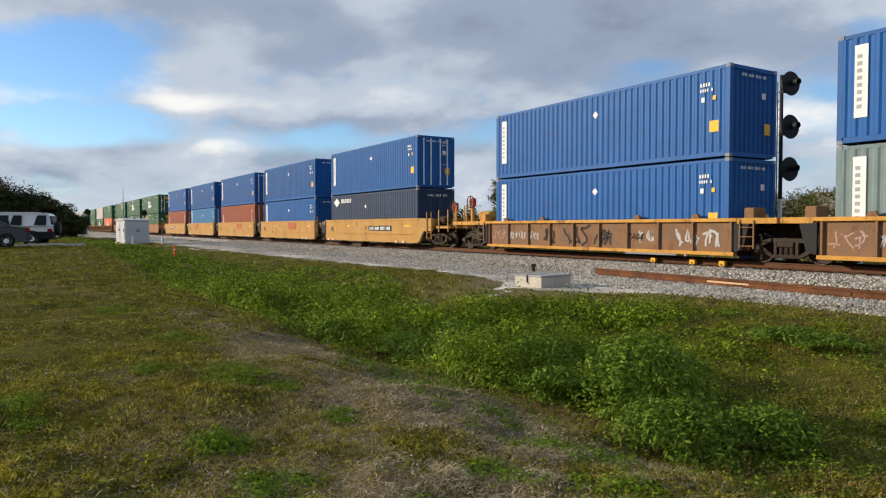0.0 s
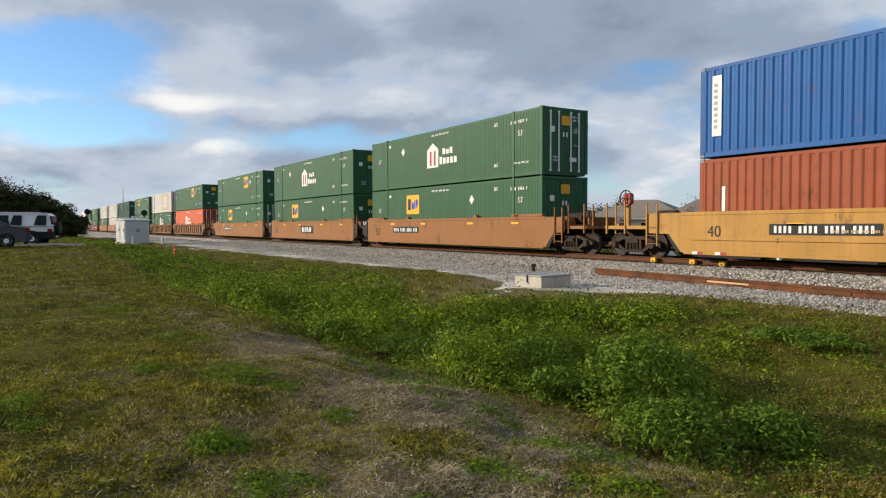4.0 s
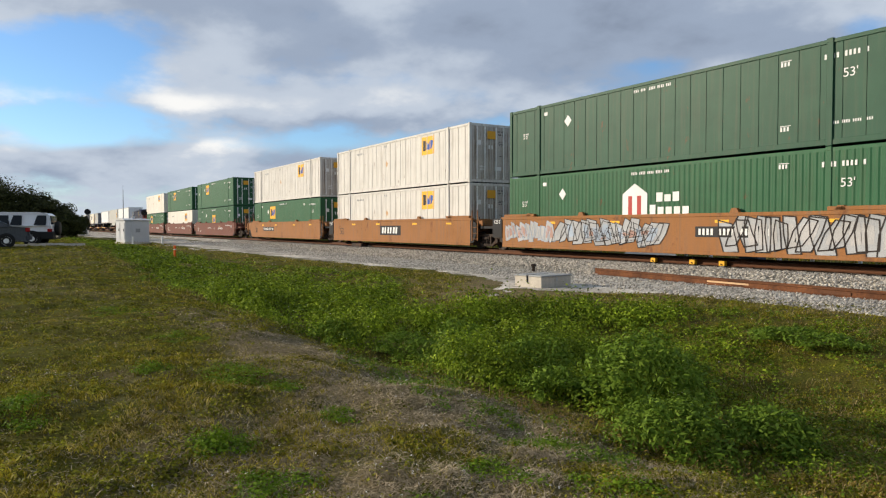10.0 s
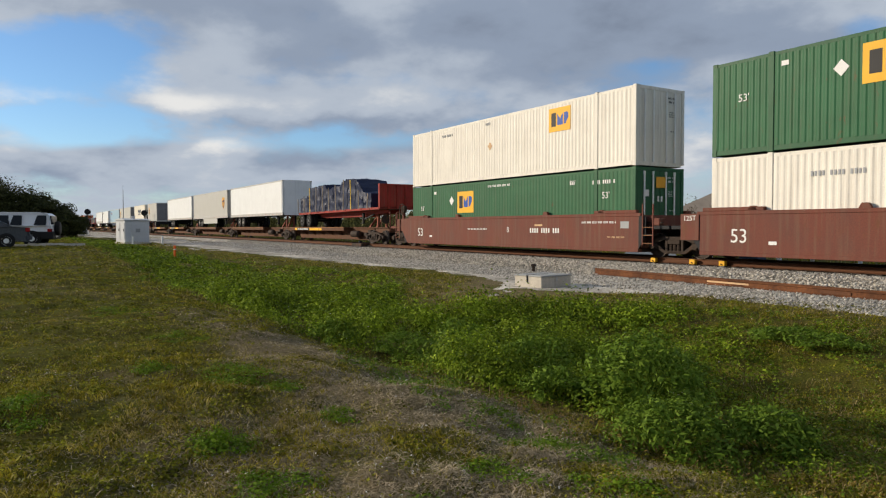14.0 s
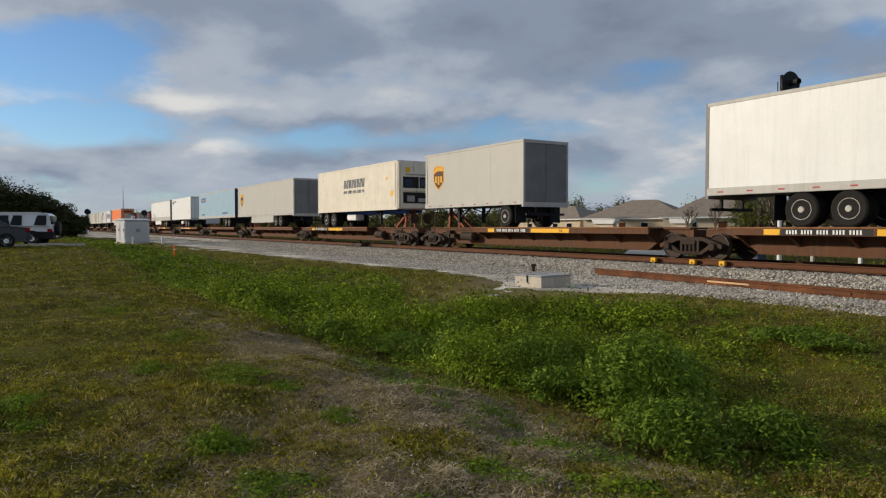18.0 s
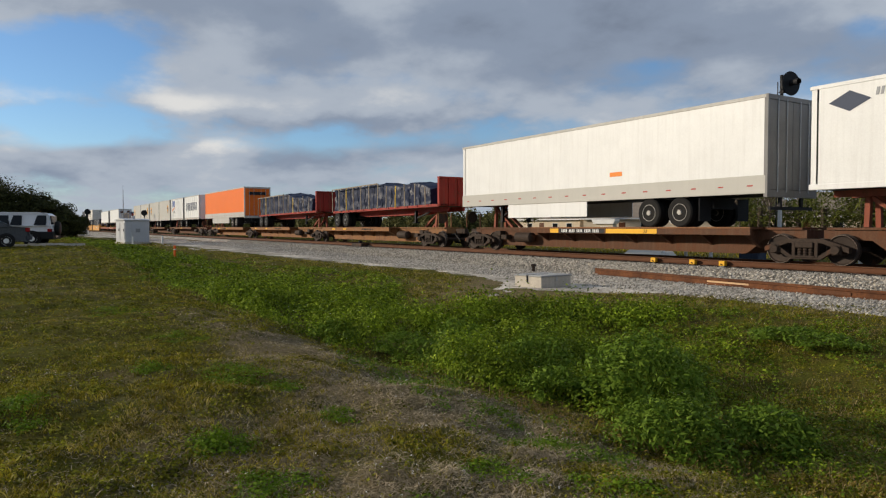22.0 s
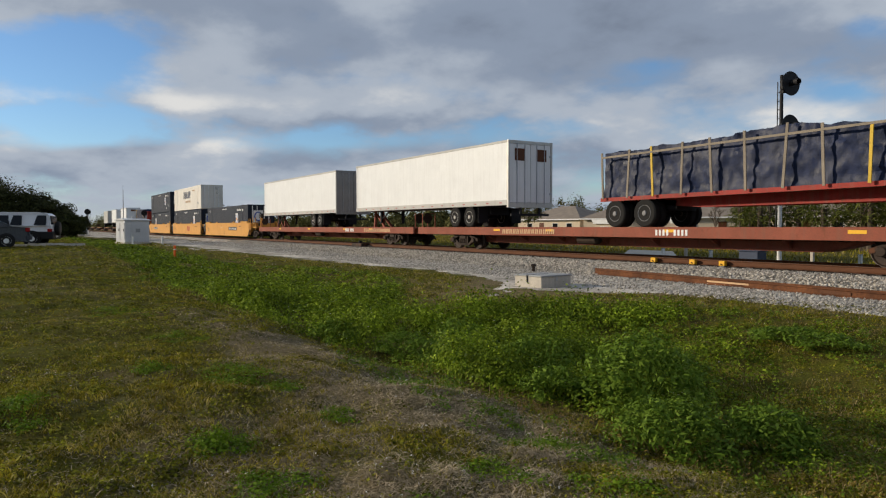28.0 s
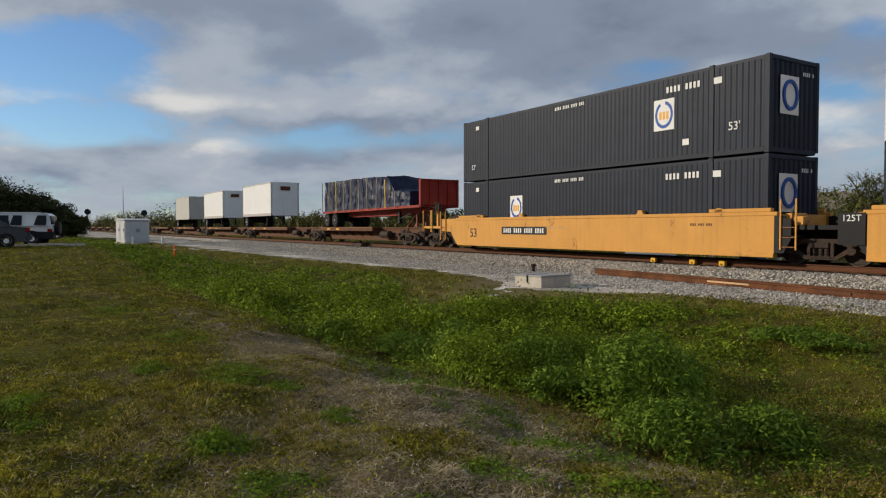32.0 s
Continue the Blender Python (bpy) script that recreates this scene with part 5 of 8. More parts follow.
monument(pose(-38.3, 27.5, -.35, 0, 0, 25), 1.5)
monument(pose(-47.1, 27.5, -.35, 0, 0, 20), 1.9)
pad = thing("concrete_pad", pose(-24.3, 7.5, -.3), "pale concrete slab beyond the track beside the signal", "concrete slab")
part("slab", Shape().prism([(.7, -2.5), (3.7, -2.3), (-.5, 2.5), (-3.6, 2.5)], -.15, .06, "z"), CONCRETE, pad)
part("edge_kerb", Shape().prism([(.6, -2.6), (3.8, -2.4), (3.8, -2.31), (.6, -2.51)], -.15, .03, "z"), CONCRETE, pad)
for i in range(9):
    x = -10.5 - 1.55 * i
    b = thing("marker_post", pose(x, 6.5 + .25 * (i % 3), -.5), "short pale marker post beyond the track", "marker post", "marker posts beyond the track")
    part("post", Shape().box(-.06, .06, -.06, .06, 0, .5 + .1 * (i % 2), .01), CONCRETE if i % 2 else P_WHITE, b)
    part("cap", Shape().box(-.07, .07, -.07, .07, .5 + .1 * (i % 2), .53 + .1 * (i % 2)), P_GREY, b)
bx = thing("relay_box", pose(-17.4, 6.0, -.45), "dark low relay box beyond the track", "relay box")
part("body", Shape().box(-.45, .45, -.3, .3, 0, .5, .03), P_SLATE, bx)
part("lid", Shape().box(-.48, .48, -.33, .33, .5, .55, .01), P_SLATE, bx)


# ---- parked cars ----
def car(name, m, L, W, H, body_mt, roof_mt, label, profile, cabin, wheel_r, wheels_x, suv=False):
    """Length along x, its rear at +x; profile and cabin: (x, z) outlines."""
    c = thing(name, m, label, "car", "parked cars")

    def shell(pts, half, tuck, z_tuck):
        sh = Shape()
        n = len(pts)
        V = []
        cx = sum(p for p, _ in pts) / n
        cz = sum(q for _, q in pts) / n
        lay = [(-half + .12, .95), (-half + .02, .99), (-half * .55, 1.0), (half * .55, 1.0), (half - .02, .99), (half - .12, .95)]
        for yy, s in lay:
            for p, q in pts:
                yt = yy * (1 - tuck * max(0, (q - z_tuck)))
                V.append((cx + (p - cx) * s, yt, cz + (q - cz) * s))
        F = [tuple(range(n)), tuple(range(len(lay) * n - 1, (len(lay) - 1) * n - 1, -1))]
        for r in range(len(lay) - 1):
            for i in range(n):
                F.append((r * n + i, r * n + (i + 1) % n, (r + 1) * n + (i + 1) % n, (r + 1) * n + i))
        return sh.add(V, F)
    part("body", shell(profile, W / 2, 0.0, 9), body_mt, c, "", True)
    part("cabin", shell(cabin, W / 2 - .06, .22, cabin[0][1]), roof_mt, c, "", True)
    zt, zb = max(q for _, q in cabin), cabin[0][1]
    xs = sorted(p for p, _ in cabin)
    x0, x1 = xs[0], xs[-1]
    span = (x1 - x0)
    for sy in (-1, 1):
        for a, b in (((.12, .36), (.38, .56), (.74, .93)) if suv else ((.24, .48), (.50, .76))):
            z0, z1 = zb + .06, zt - .13
            yy = lambda z: sy * ((W / 2 - .06) * (1 - .22 * (z - zb)) + .008)
            pts = [(x0 + span * a, yy(z0), z0), (x0 + span * b, yy(z0), z0), (x0 + span * (b - (.0 if suv else .03)), yy(z1), z1), (x0 + span * (a + .05), yy(z1), z1)]
            V = pts + [(p, q - sy * .015, r) for p, q, r in pts]
            part("side_window", Shape().add(V, [(0, 1, 2, 3), (7, 6, 5, 4), (0, 4, 5, 1), (1, 5, 6, 2), (2, 6, 7, 3), (3, 7, 4, 0)]), GLASS_DARK, c)
        part("sill_trim", Shape().box(-L / 2 + .9, L / 2 - .9, min(sy * (W / 2 - .02), sy * (W / 2 + .012)), max(sy * (W / 2 - .02), sy * (W / 2 + .012)), .24, .36 if not suv else .66), CAR_BLACK, c)
        for xh in (-.35, .65):
            part("door_handle", Shape().box(xh, xh + .2, min(sy * W / 2, sy * (W / 2 + .03)), max(sy * W / 2, sy * (W / 2 + .03)), .84, .88), CAR_BLACK if suv else body_mt, c)
        for x in wheels_x:
            part("wheel_arch", Shape().lathe([(wheel_r * 1.15, -.02), (wheel_r * 1.15, .02)], 22, "y", (x, sy * (W / 2 - .005), wheel_r)), CAR_BLACK, c)
            wh = part("wheel", Shape().lathe([(wheel_r * .6, -.11), (wheel_r * .92, -.11), (wheel_r, -.07), (wheel_r, .07), (wheel_r * .92, .11), (wheel_r * .6, .11)], 24, "y", (x, sy * (W / 2 - .06), wheel_r)), RUBBER, c, "", True)
            part("rim", Shape().lathe([(wheel_r * .1, -.1), (wheel_r * .3, -.105), (wheel_r * .56, -.07), (wheel_r * .64, -.1), (wheel_r * .64, .1), (wheel_r * .1, .1)], 18, "y", (x, sy * (W / 2 - .06 + .015), wheel_r)), ROD, wh, "", True)
        part("tail_lamp", Shape().box(L / 2 - .22, L / 2 - .02, min(sy * (W / 2 - .3), sy * (W / 2 + .004)), max(sy * (W / 2 - .3), sy * (W / 2 + .004)), .78, .98 if not suv else .95, .02), TAIL, c)
        part("mirror", Shape().box(x0 + span * .16, x0 + span * .16 + .14, min(sy * (W / 2), sy * (W / 2 + .2)), max(sy * (W / 2), sy * (W / 2 + .2)), zb + .02, zb + .18, .03), body_mt if not suv else CAR_BLACK, c)
    part("rear_bumper", Shape().box(L / 2 - (1.9 if suv else .2), L / 2 + .07, -W / 2 - (.015 if suv else -.05), W / 2 + (.015 if suv else -.05), .36, .80 if suv else .62, .05), CAR_BLACK if suv else body_mt, c)
    part("rear_window", Shape().box(x1 - (.10 if suv else .30), x1 - (.0 if suv else .22), -W / 2 + .3, W / 2 - .3, zb + .1, zt - .16), GLASS_DARK, c)
    part("number_plate", Shape().box(L / 2 + .07, L / 2 + .08, -.26, .26, .46, .6), P_WHITE, c)
    if suv:
        sp = part("spare_wheel", Shape().lathe([(wheel_r * .5, .02), (wheel_r * .95, .02), (wheel_r, .07), (wheel_r, .2), (wheel_r * .9, .25), (wheel_r * .5, .25)], 24, "x", (L / 2 + .0, -.05, .98)), RUBBER, c, "", True)
        part("cover", Shape().lathe([(wheel_r * .86, .25), (wheel_r * .7, .275), (.02, .28)], 24, "x", (L / 2, -.05, .98)), CAR_BLACK, sp)
        part("roof_rack", Shape().bar((-1.0, -W / 2 + .28, H + .03), (1.7, -W / 2 + .28, H + .03), .04).bar((-1.0, W / 2 - .28, H + .03), (1.7, W / 2 - .28, H + .03), .04), CAR_WHITE, c)
    return c


car("off_road_car", pose(-45.6, -20.4, float(ground_z(-45.6, -20.4)) - .02, 0, 0, 76), 4.6, 1.9, 1.83, CAR_WHITE, CAR_WHITE, "white and black boxy off-road car parked on the grass",
    [(-2.3, .42), (2.25, .42), (2.3, .62), (2.28, 1.12), (-.9, 1.12), (-2.2, 1.06), (-2.3, .8)], [(-1.0, 1.1), (2.24, 1.1), (2.16, 1.72), (2.0, 1.83), (-.25, 1.83), (-.5, 1.72)], .4, (-1.35, 1.32), True)
car("sedan", pose(-40.6, -21.9, float(ground_z(-40.6, -21.9)) - .02, 0, 0, 90), 4.85, 1.82, 1.46, CAR_GREY, CAR_GREY, "slate grey sedan parked on the grass",
    [(-2.42, .35), (2.38, .3), (2.42, .62), (2.36, .98), (1.6, 1.04), (-1.2, .96), (-2.2, .84), (-2.42, .62)], [(-1.3, .95), (1.75, 1.0), (1.0, 1.38), (.4, 1.46), (-.25, 1.45), (-.6, 1.36)], .33, (-1.4, 1.4))
for i, (x, y) in enumerate(((-42.6, -19.6), (-44.0, -17.6), (-43.4, -18.7))):
    s = thing("parking_kerb", pose(x, y, float(ground_z(x, y)), 0, 0, 80), "pale concrete parking kerb", "parking kerb", "parking kerbs")
    part("kerb", Shape().prism([(-.09, 0), (.09, 0), (.06, .13), (-.06, .13)], -.85, .85, "x"), CONCRETE, s)
    part("pin", Shape().lathe([(.02, .12), (.02, .15)], 8, "z", (.5, 0, 0)), IRON, s)

# ---- the train ----
MOVING = []   # every top-level thing that rides with the train


def riding(name, u, z, label, category, group=""):
    ob = thing(name, pose(u, 0, z), label, category, group)
    MOVING.append(ob)
    return ob


def corrugated(L, H, pitch, depth, ribbed=False):
    """A wall panel in the plane y = 0, outside towards -y, centred on x, from z = 0 to H."""
    sh = Shape()
    n = max(2, round(L / pitch))
    p = L / n
    line = [(-L / 2, 0.0)]
    for i in range(n):
        a = -L / 2 + i * p
        if ribbed:
            line += [(a + p * 0.46, 0.0), (a + p * 0.47, -depth), (a + p * 0.53, -depth), (a + p * 0.54, 0.0)]
        else:
            line += [(a + p * 0.20, 0.0), (a + p * 0.42, depth), (a + p * 0.70, depth), (a + p * 0.92, 0.0)]
    line.append((L / 2, 0.0))
    k = len(line)
    sh.add([(x, y, 0) for x, y in line] + [(x, y, H) for x, y in line], [(i, i + 1, k + i + 1, k + i) for i in range(k - 1)])
    return sh


def decals(parent, plane_y, items, x0, flip=1):
    """Flat markings on the near side: (kind, x from the left end, z, width, height, material)."""
    for kind, x, z, w, h, mt in items:
        cx, e = x0 + x, 0.004
        if kind == "panel":
            part("marking_panel", Shape().box(cx - w / 2, cx + w / 2, plane_y - e, plane_y - 0.001, z - h / 2, z + h / 2), mt, parent)
        elif kind == "diamond":
            part("placard", Shape().prism([(cx - w / 2, z), (cx, z - h / 2), (cx + w / 2, z), (cx, z + h / 2)], plane_y - e, plane_y - 0.001), mt, parent)
        elif kind == "bars":     # a row of unreadable characters
            sh, n = Shape(), max(2, int(w / (h * 0.72)))
            for i in range(n):
                if i % 5 == 4:
                    continue
                a = cx - w / 2 + w * i / n
                sh.box(a, a + w / n * 0.55, plane_y - e - 0.003, plane_y - 0.001, z - h / 2, z + h / 2)
            ob = part("marking", sh, mt, parent)
            ob["kind"] = "stuff"
        elif kind == "column":        # a column of unreadable characters
            sh, n = Shape(), 8
            for i in range(n):
                zz = z - h / 2 + h * (i + .2) / n
                sh.box(cx - w / 2, cx + w / 2, plane_y - e - .003, plane_y - e - .0005, zz, zz + h / n * .55)
            part("marking", sh, mt, parent)["kind"] = "stuff"
        elif kind == "text":
            ob = piece("lettering", text_mesh(w, h, mt), parent, pose(cx, plane_y - 0.007, z) @ FACE_NEAR)
        elif kind == "square_logo":   # yellow square with dark and blue blocks
            lg = part("logo_panel", Shape().box(cx - w / 2, cx + w / 2, plane_y - e, plane_y - 0.001, z - h / 2, z + h / 2), P_YELLOW, parent)
            y0, y1 = plane_y - e - 0.003, plane_y - e - 0.0005
            part("logo_block", Shape().box(cx - w * .38, cx - w * .16, y0, y1, z - h * .28, z + h * .3), P_BLACK, lg)
            part("logo_block", Shape().prism([(cx - w * .10, z - h * .24), (cx + w * .16, z - h * .24), (cx + w * .16, z + h * .26), (cx + w * .03, z + h * .02), (cx - w * .10, z + h * .26)], y0, y1), P_BLUE, lg)
            part("logo_block", Shape().prism([(cx + w * .21, z - h * .22), (cx + w * .28, z - h * .22), (cx + w * .4, z + h * .03), (cx + w * .4, z + h * .22), (cx + w * .34, z + h * .26), (cx + w * .21, z + h * .26)], y0, y1), P_BLUE, lg)
        elif kind == "house_logo":    # white gabled shield with dark red bars, and white word blocks
            lg = part("logo_panel", Shape().prism([(cx - w / 2, z - h / 2), (cx + w / 2, z - h / 2), (cx + w / 2, z + h * .22), (cx, z + h / 2), (cx - w / 2, z + h * .22)], plane_y - e, plane_y - 0.001), P_WHITE, parent)
            y0, y1 = plane_y - e - 0.003, plane_y - e - 0.0005
            part("logo_block", Shape().box(cx - w * .26, cx - w * .1, y0, y1, z - h * .42, z + h * .16).box(cx + w * .1, cx + w * .26, y0, y1, z - h * .42, z + h * .16), mt, lg)
            sh = Shape()
            for i in range(3):
                sh.box(cx + w * (.85 + .3 * i), cx + w * (1.08 + .3 * i), plane_y - e, plane_y - 0.001, z - h * .02, z + h * .22 - (0.0 if i in (0, 2) else h * .06))
            for i in range(5):
                sh.box(cx + w * (.6 + .3 * i), cx + w * (.82 + .3 * i), plane_y - e, plane_y - 0.001, z - h * .4, z - h * .16 + (h * .06 if i == 0 else 0))
            part("logo_word", sh, P_WHITE, parent)["kind"] = "stuff"
        elif kind == "shield":        # brown shield with a gold rim
            pr = lambda s: [(cx - w / 2 * s, z + h * .40 * s), (cx - w * .15 * s, z + h * .5 * s), (cx + w / 2 * s, z + h * .42 * s), (cx + w / 2 * s, z - h * .12 * s), (cx + w * .3 * s, z - h * .34 * s), (cx, z - h / 2 * s), (cx - w * .3 * s, z - h * .34 * s), (cx - w / 2 * s, z - h * .12 * s)]
            lg = part("logo_shield", Shape().prism(pr(1.0), plane_y - e, plane_y - 0.001), P_GOLD, parent)
            part("logo_field", Shape().prism(pr(0.88), plane_y - e - 0.003, plane_y - e - 0.0005), P_BROWN, lg)
            part("logo_sweep", Shape().prism([(cx - w * .44, z + h * .16), (cx - w * .1, z + h * .27), (cx + w * .44, z + h * .24), (cx + w * .44, z + h * .36), (cx - w * .1, z + h * .43), (cx - w * .44, z + h * .34)], plane_y - e - 0.006, plane_y - e - 0.0035), P_GOLD, lg)
            sh = Shape()
            for i in (-1, 0, 1):
                sh.box(cx + w * (.25 * i - .08), cx + w * (.25 * i + .08), plane_y - e - 0.006, plane_y - e - 0.0035, z - h * (.2 if i else .28), z + h * .06)
            part("logo_block", sh, P_GOLD, lg)
        elif kind == "ring_logo":     # white square with a blue ring and gold blocks
            lg = part("logo_panel", Shape().box(cx - w / 2, cx + w / 2, plane_y - e, plane_y - 0.001, z - h / 2, z + h / 2), P_WHITE, parent)
            ring = Shape()
            for i in range(20):
                a, b = 2 * math.pi * i / 20 - 1.1, 2 * math.pi * (i + 1) / 20 - 1.1
                if i in (8, 9):
                    continue
                q = [(cx + w * r * math.cos(t), z + h * r * math.sin(t)) for r, t in ((.44, a), (.44, b), (.33, b), (.33, a))]
                ring.prism(q, plane_y - e - 0.003, plane_y - e - 0.0005)
            part("logo_ring", ring, P_BLUE, lg)
            sh = Shape()
            for i in (-1, 0, 1):
                sh.box(cx + w * (.17 * i - .06), cx + w * (.17 * i + .06), plane_y - e - 0.003, plane_y - e - 0.0005, z - h * .15, z + h * .1)
            part("logo_block", sh, P_GOLD, lg)
        elif kind == "word":          # a brand word as one block a letter; mt, count packed in h
            hh, n = h
            sh = Shape()
            y0, y1 = plane_y - e - 0.003, plane_y - 0.001
            for i in range(n):
                a, q = cx - w / 2 + w * i / n, w / n * .8
                sl = hh * 0.18
                f = lambda p, r: (a + p + sl * (r + .5), z + hh * r)
                sh.prism([f(q * .06, -.5), f(q * .42, -.5), f(q * .42, .5), f(q * .06, .5)], y0, y1)
                sh.prism([f(q * .62, -.5), f(q * .96, -.5), f(q * .96, .5), f(q * .62, .5)], y0, y1)
                if n < 9:
                    part("word_block", sh, mt, parent)
                    sh = Shape()
            if n >= 9:
                part("word_blocks", sh, mt, parent)["kind"] = "stuff"
        elif kind == "stripe":        # slanted stripe
            part("stripe", Shape().prism([(cx - w / 2, z - h / 2), (cx + w / 2, z + h * .3), (cx + w / 2, z + h / 2), (cx - w / 2, z)], plane_y - e, plane_y - 0.001), mt, parent)


def door_rows():
    """Rows of small unreadable characters on a door."""
    sh = Shape()
    for z, w, hh in ((2.5, .42, .07), (2.36, .36, .07), (2.0, .3, .04), (1.92, .34, .04), (1.84, .28, .04), (1.3, .2, .04)):
        n = int(w / (hh * .75))
        for i in range(n):
            if i % 4 != 3:
                sh.box(0.0, .004, w * (i / n - .5), w * (i / n - .5) + w / n * .6, z, z + hh)
    return sh


CASTING = Shape().box(-0.085, 0.085, -0.08, 0.08, -0.06, 0.06, 0.01)


def container(u, z0, L, paint, label, doors_right=False, ribbed=False, marks=(), end_marks=(), W=None, H=2.896, frame_paint=None, lashings=None):
    """A freight container: u is the place of its left end along the train."""
    W = W or (2.438 if L < 13 else 2.59)
    c = riding("freight_container", u + L / 2, z0, label, "container", "containers on the train")
    fp = frame_paint or paint
    end_paint = {WHITE: WHITE_END, ORANGE_RED: RED_END}.get(paint, paint)
    side_l = L - 0.3
    pitch, dep = (0.62, 0.014) if ribbed else (0.28, 0.030) if L < 13 else (0.2, 0.014)
    wall = shared(("side_wall", L, H, ribbed), paint, lambda: corrugated(side_l, H - 0.30, pitch, dep, ribbed))
    inset = 0.0 if not ribbed else 0.04
    piece("side_wall", wall, c, pose(0, -W / 2 + inset + 0.004, 0.18))
    piece("side_wall", wall, c, pose(0, W / 2 - inset - 0.004, 0.18, 0, 0, 180))
    post = shared(("corner_post", H), fp, lambda: Shape().box(-0.08, 0.08, -0.075, 0.075, 0.1, H - 0.1, 0.012))
    cast = shared(("corner_casting",), lashings or (CAST if L < 13 else fp), lambda: CASTING)
    for sx in (-1, 1):
        for sy in (-1, 1):
            piece("corner_post", post, c, pose(sx * (L / 2 - 0.08), sy * (W / 2 - 0.075), 0))
            for z in ((0.06, H - 0.06) if sy < 0 else (H - 0.06,)):
                piece("corner_casting", cast, c, pose(sx * (L / 2 - 0.085), sy * (W / 2 - 0.08), z))
    if L > 13:   # posts at the forty-foot lifting points
        mid = shared(("lifting_post", H), fp, lambda: Shape().box(-0.09, 0.09, -0.03, 0.05, 0.0, H - 0.001, 0.012))
        for sx in (-1, 1):
            for sy in (-1, 1):
                piece("lifting_post", mid, c, pose(sx * 6.096, sy * (W / 2 - 0.02 if sy > 0 else W / 2 - 0.02), 0, 0, 0, 0 if sy < 0 else 180))
                piece("corner_casting", cast, c, pose(sx * 6.096, sy * (W / 2 - 0.065), H - 0.05))
    rail = shared(("top_rail", L), fp, lambda: Shape().box(-L / 2 + 0.17, L / 2 - 0.17, -0.03, 0.05, -0.13, -0.02, 0.008))
    low = shared(("bottom_rail", L), fp, lambda: Shape().box(-L / 2 + 0.17, L / 2 - 0.17, -0.03, 0.06, 0.03, 0.19, 0.008))
    for sy in (-1, 1):
        piece("top_rail", rail, c, pose(0, sy * (W / 2 - 0.045), H, 0, 0, 0 if sy < 0 else 180))
        piece("bottom_rail", low, c, pose(0, sy * (W / 2 - 0.045), 0, 0, 0, 0 if sy < 0 else 180))
    roof = shared(("roof", L, W), fp, lambda: corrugated(L - 0.3, W - 0.14, 0.28, 0.02))
    piece("roof", roof, c, pose(0, -W / 2 + 0.07, H - 0.03, -90, 0, 0))
    piece("floor", shared(("floor", L, W), BLACK, lambda: Shape().box(-L / 2 + 0.15, L / 2 - 0.15, -W / 2 + 0.1, W / 2 - 0.1, 0.06, 0.17)), c)
    hdr = shared(("end_header", W), fp, lambda: Shape().box(-0.06, 0.06, -W / 2 + 0.15, W / 2 - 0.15, 0.0, 0.13, 0.01))
    for sx in (-1, 1):
        piece("end_header", hdr, c, pose(sx * (L / 2 - 0.07), 0, H - 0.14))
        piece("end_sill", hdr, c, pose(sx * (L / 2 - 0.07), 0, 0.02))
    endw = shared(("end_wall", W, H), end_paint, lambda: corrugated(W - 0.3, H - 0.28, 0.25, 0.045))
    plain_side = -1 if doors_right else 1
    piece("end_wall", endw, c, pose(plain_side * (L / 2 - 0.03), 0, 0.15, 0, 0, 90 * plain_side))
    dside = -plain_side
    leaf = shared(("door", W, H), end_paint, lambda: Shape().box(-(W - 0.32) / 4, (W - 0.32) / 4, -0.02, 0.03, 0, H - 0.29, 0.01).box(-(W - 0.5) / 4, (W - 0.5) / 4, -0.032, -0.02, 0.9, 1.1).box(-(W - 0.5) / 4, (W - 0.5) / 4, -0.032, -0.02, 1.7, 1.9))
    rod = shared(("lock_rod", H), ROD, lambda: Shape().lathe([(0.034, 0.05), (0.034, H - 0.36)], 8).box(-0.03, 0.03, -0.03, 0.04, 0.02, 0.12).box(-0.03, 0.03, -0.03, 0.04, H - 0.42, H - 0.3))
    for k in (-1, 1):
        dm = pose(dside * (L / 2 - 0.05), k * (W - 0.30) / 4, 0.15, 0, 0, 90 * dside)
        d = piece("door", leaf, c, dm)
        for q in (-0.28, 0.18):
            piece("lock_rod", rod, d, pose(q, -0.06, 0))
    if doors_right:
        rows = shared(("door_marking", paint.name), P_BLACK if paint in (WHITE, CREAM) else P_WHITE, door_rows)
        piece("door_marking", rows, c, pose(L / 2 - 0.016, W / 4 - .03, 0), "small marking rows")
    decals(c, -W / 2 + (0.0 if not ribbed else 0.0435), marks, -L / 2)
    for kind, y, z, w, h, mt in end_marks:     # on the end that faces along the train's way
        xx = L / 2 + (0.02 if doors_right else 0.0)
        if kind == "ring":
            lg = part("end_marking", Shape().box(xx + 0.002, xx + 0.006, y - w / 2, y + w / 2, z - h / 2, z + h / 2), P_WHITE, c)
            ring = Shape()
            for i in range(18):
                t0, t1 = 2 * math.pi * i / 18, 2 * math.pi * (i + 1) / 18
                ring.bar((xx + .01, y + w * .36 * math.cos(t0), z + h * .36 * math.sin(t0)), (xx + .01, y + w * .36 * math.cos(t1), z + h * .36 * math.sin(t1)), .1)
            part("logo_ring", ring, P_BLUE, lg)
            continue
        if kind == "bars":
            n = max(2, int(w / (h * .8)))
            sh = Shape()
            for i in range(n):
                if i % 5 != 4:
                    sh.box(xx + .002, xx + .006, y - w / 2 + w * i / n, y - w / 2 + w * (i + .5) / n, z - h / 2, z + h / 2)
            part("end_marking", sh, mt, c)["kind"] = "stuff"
            continue
        part("end_marking", Shape().box(xx + 0.002, xx + 0.006, y - w / 2, y + w / 2, z - h / 2, z + h / 2), mt, c)
    return c


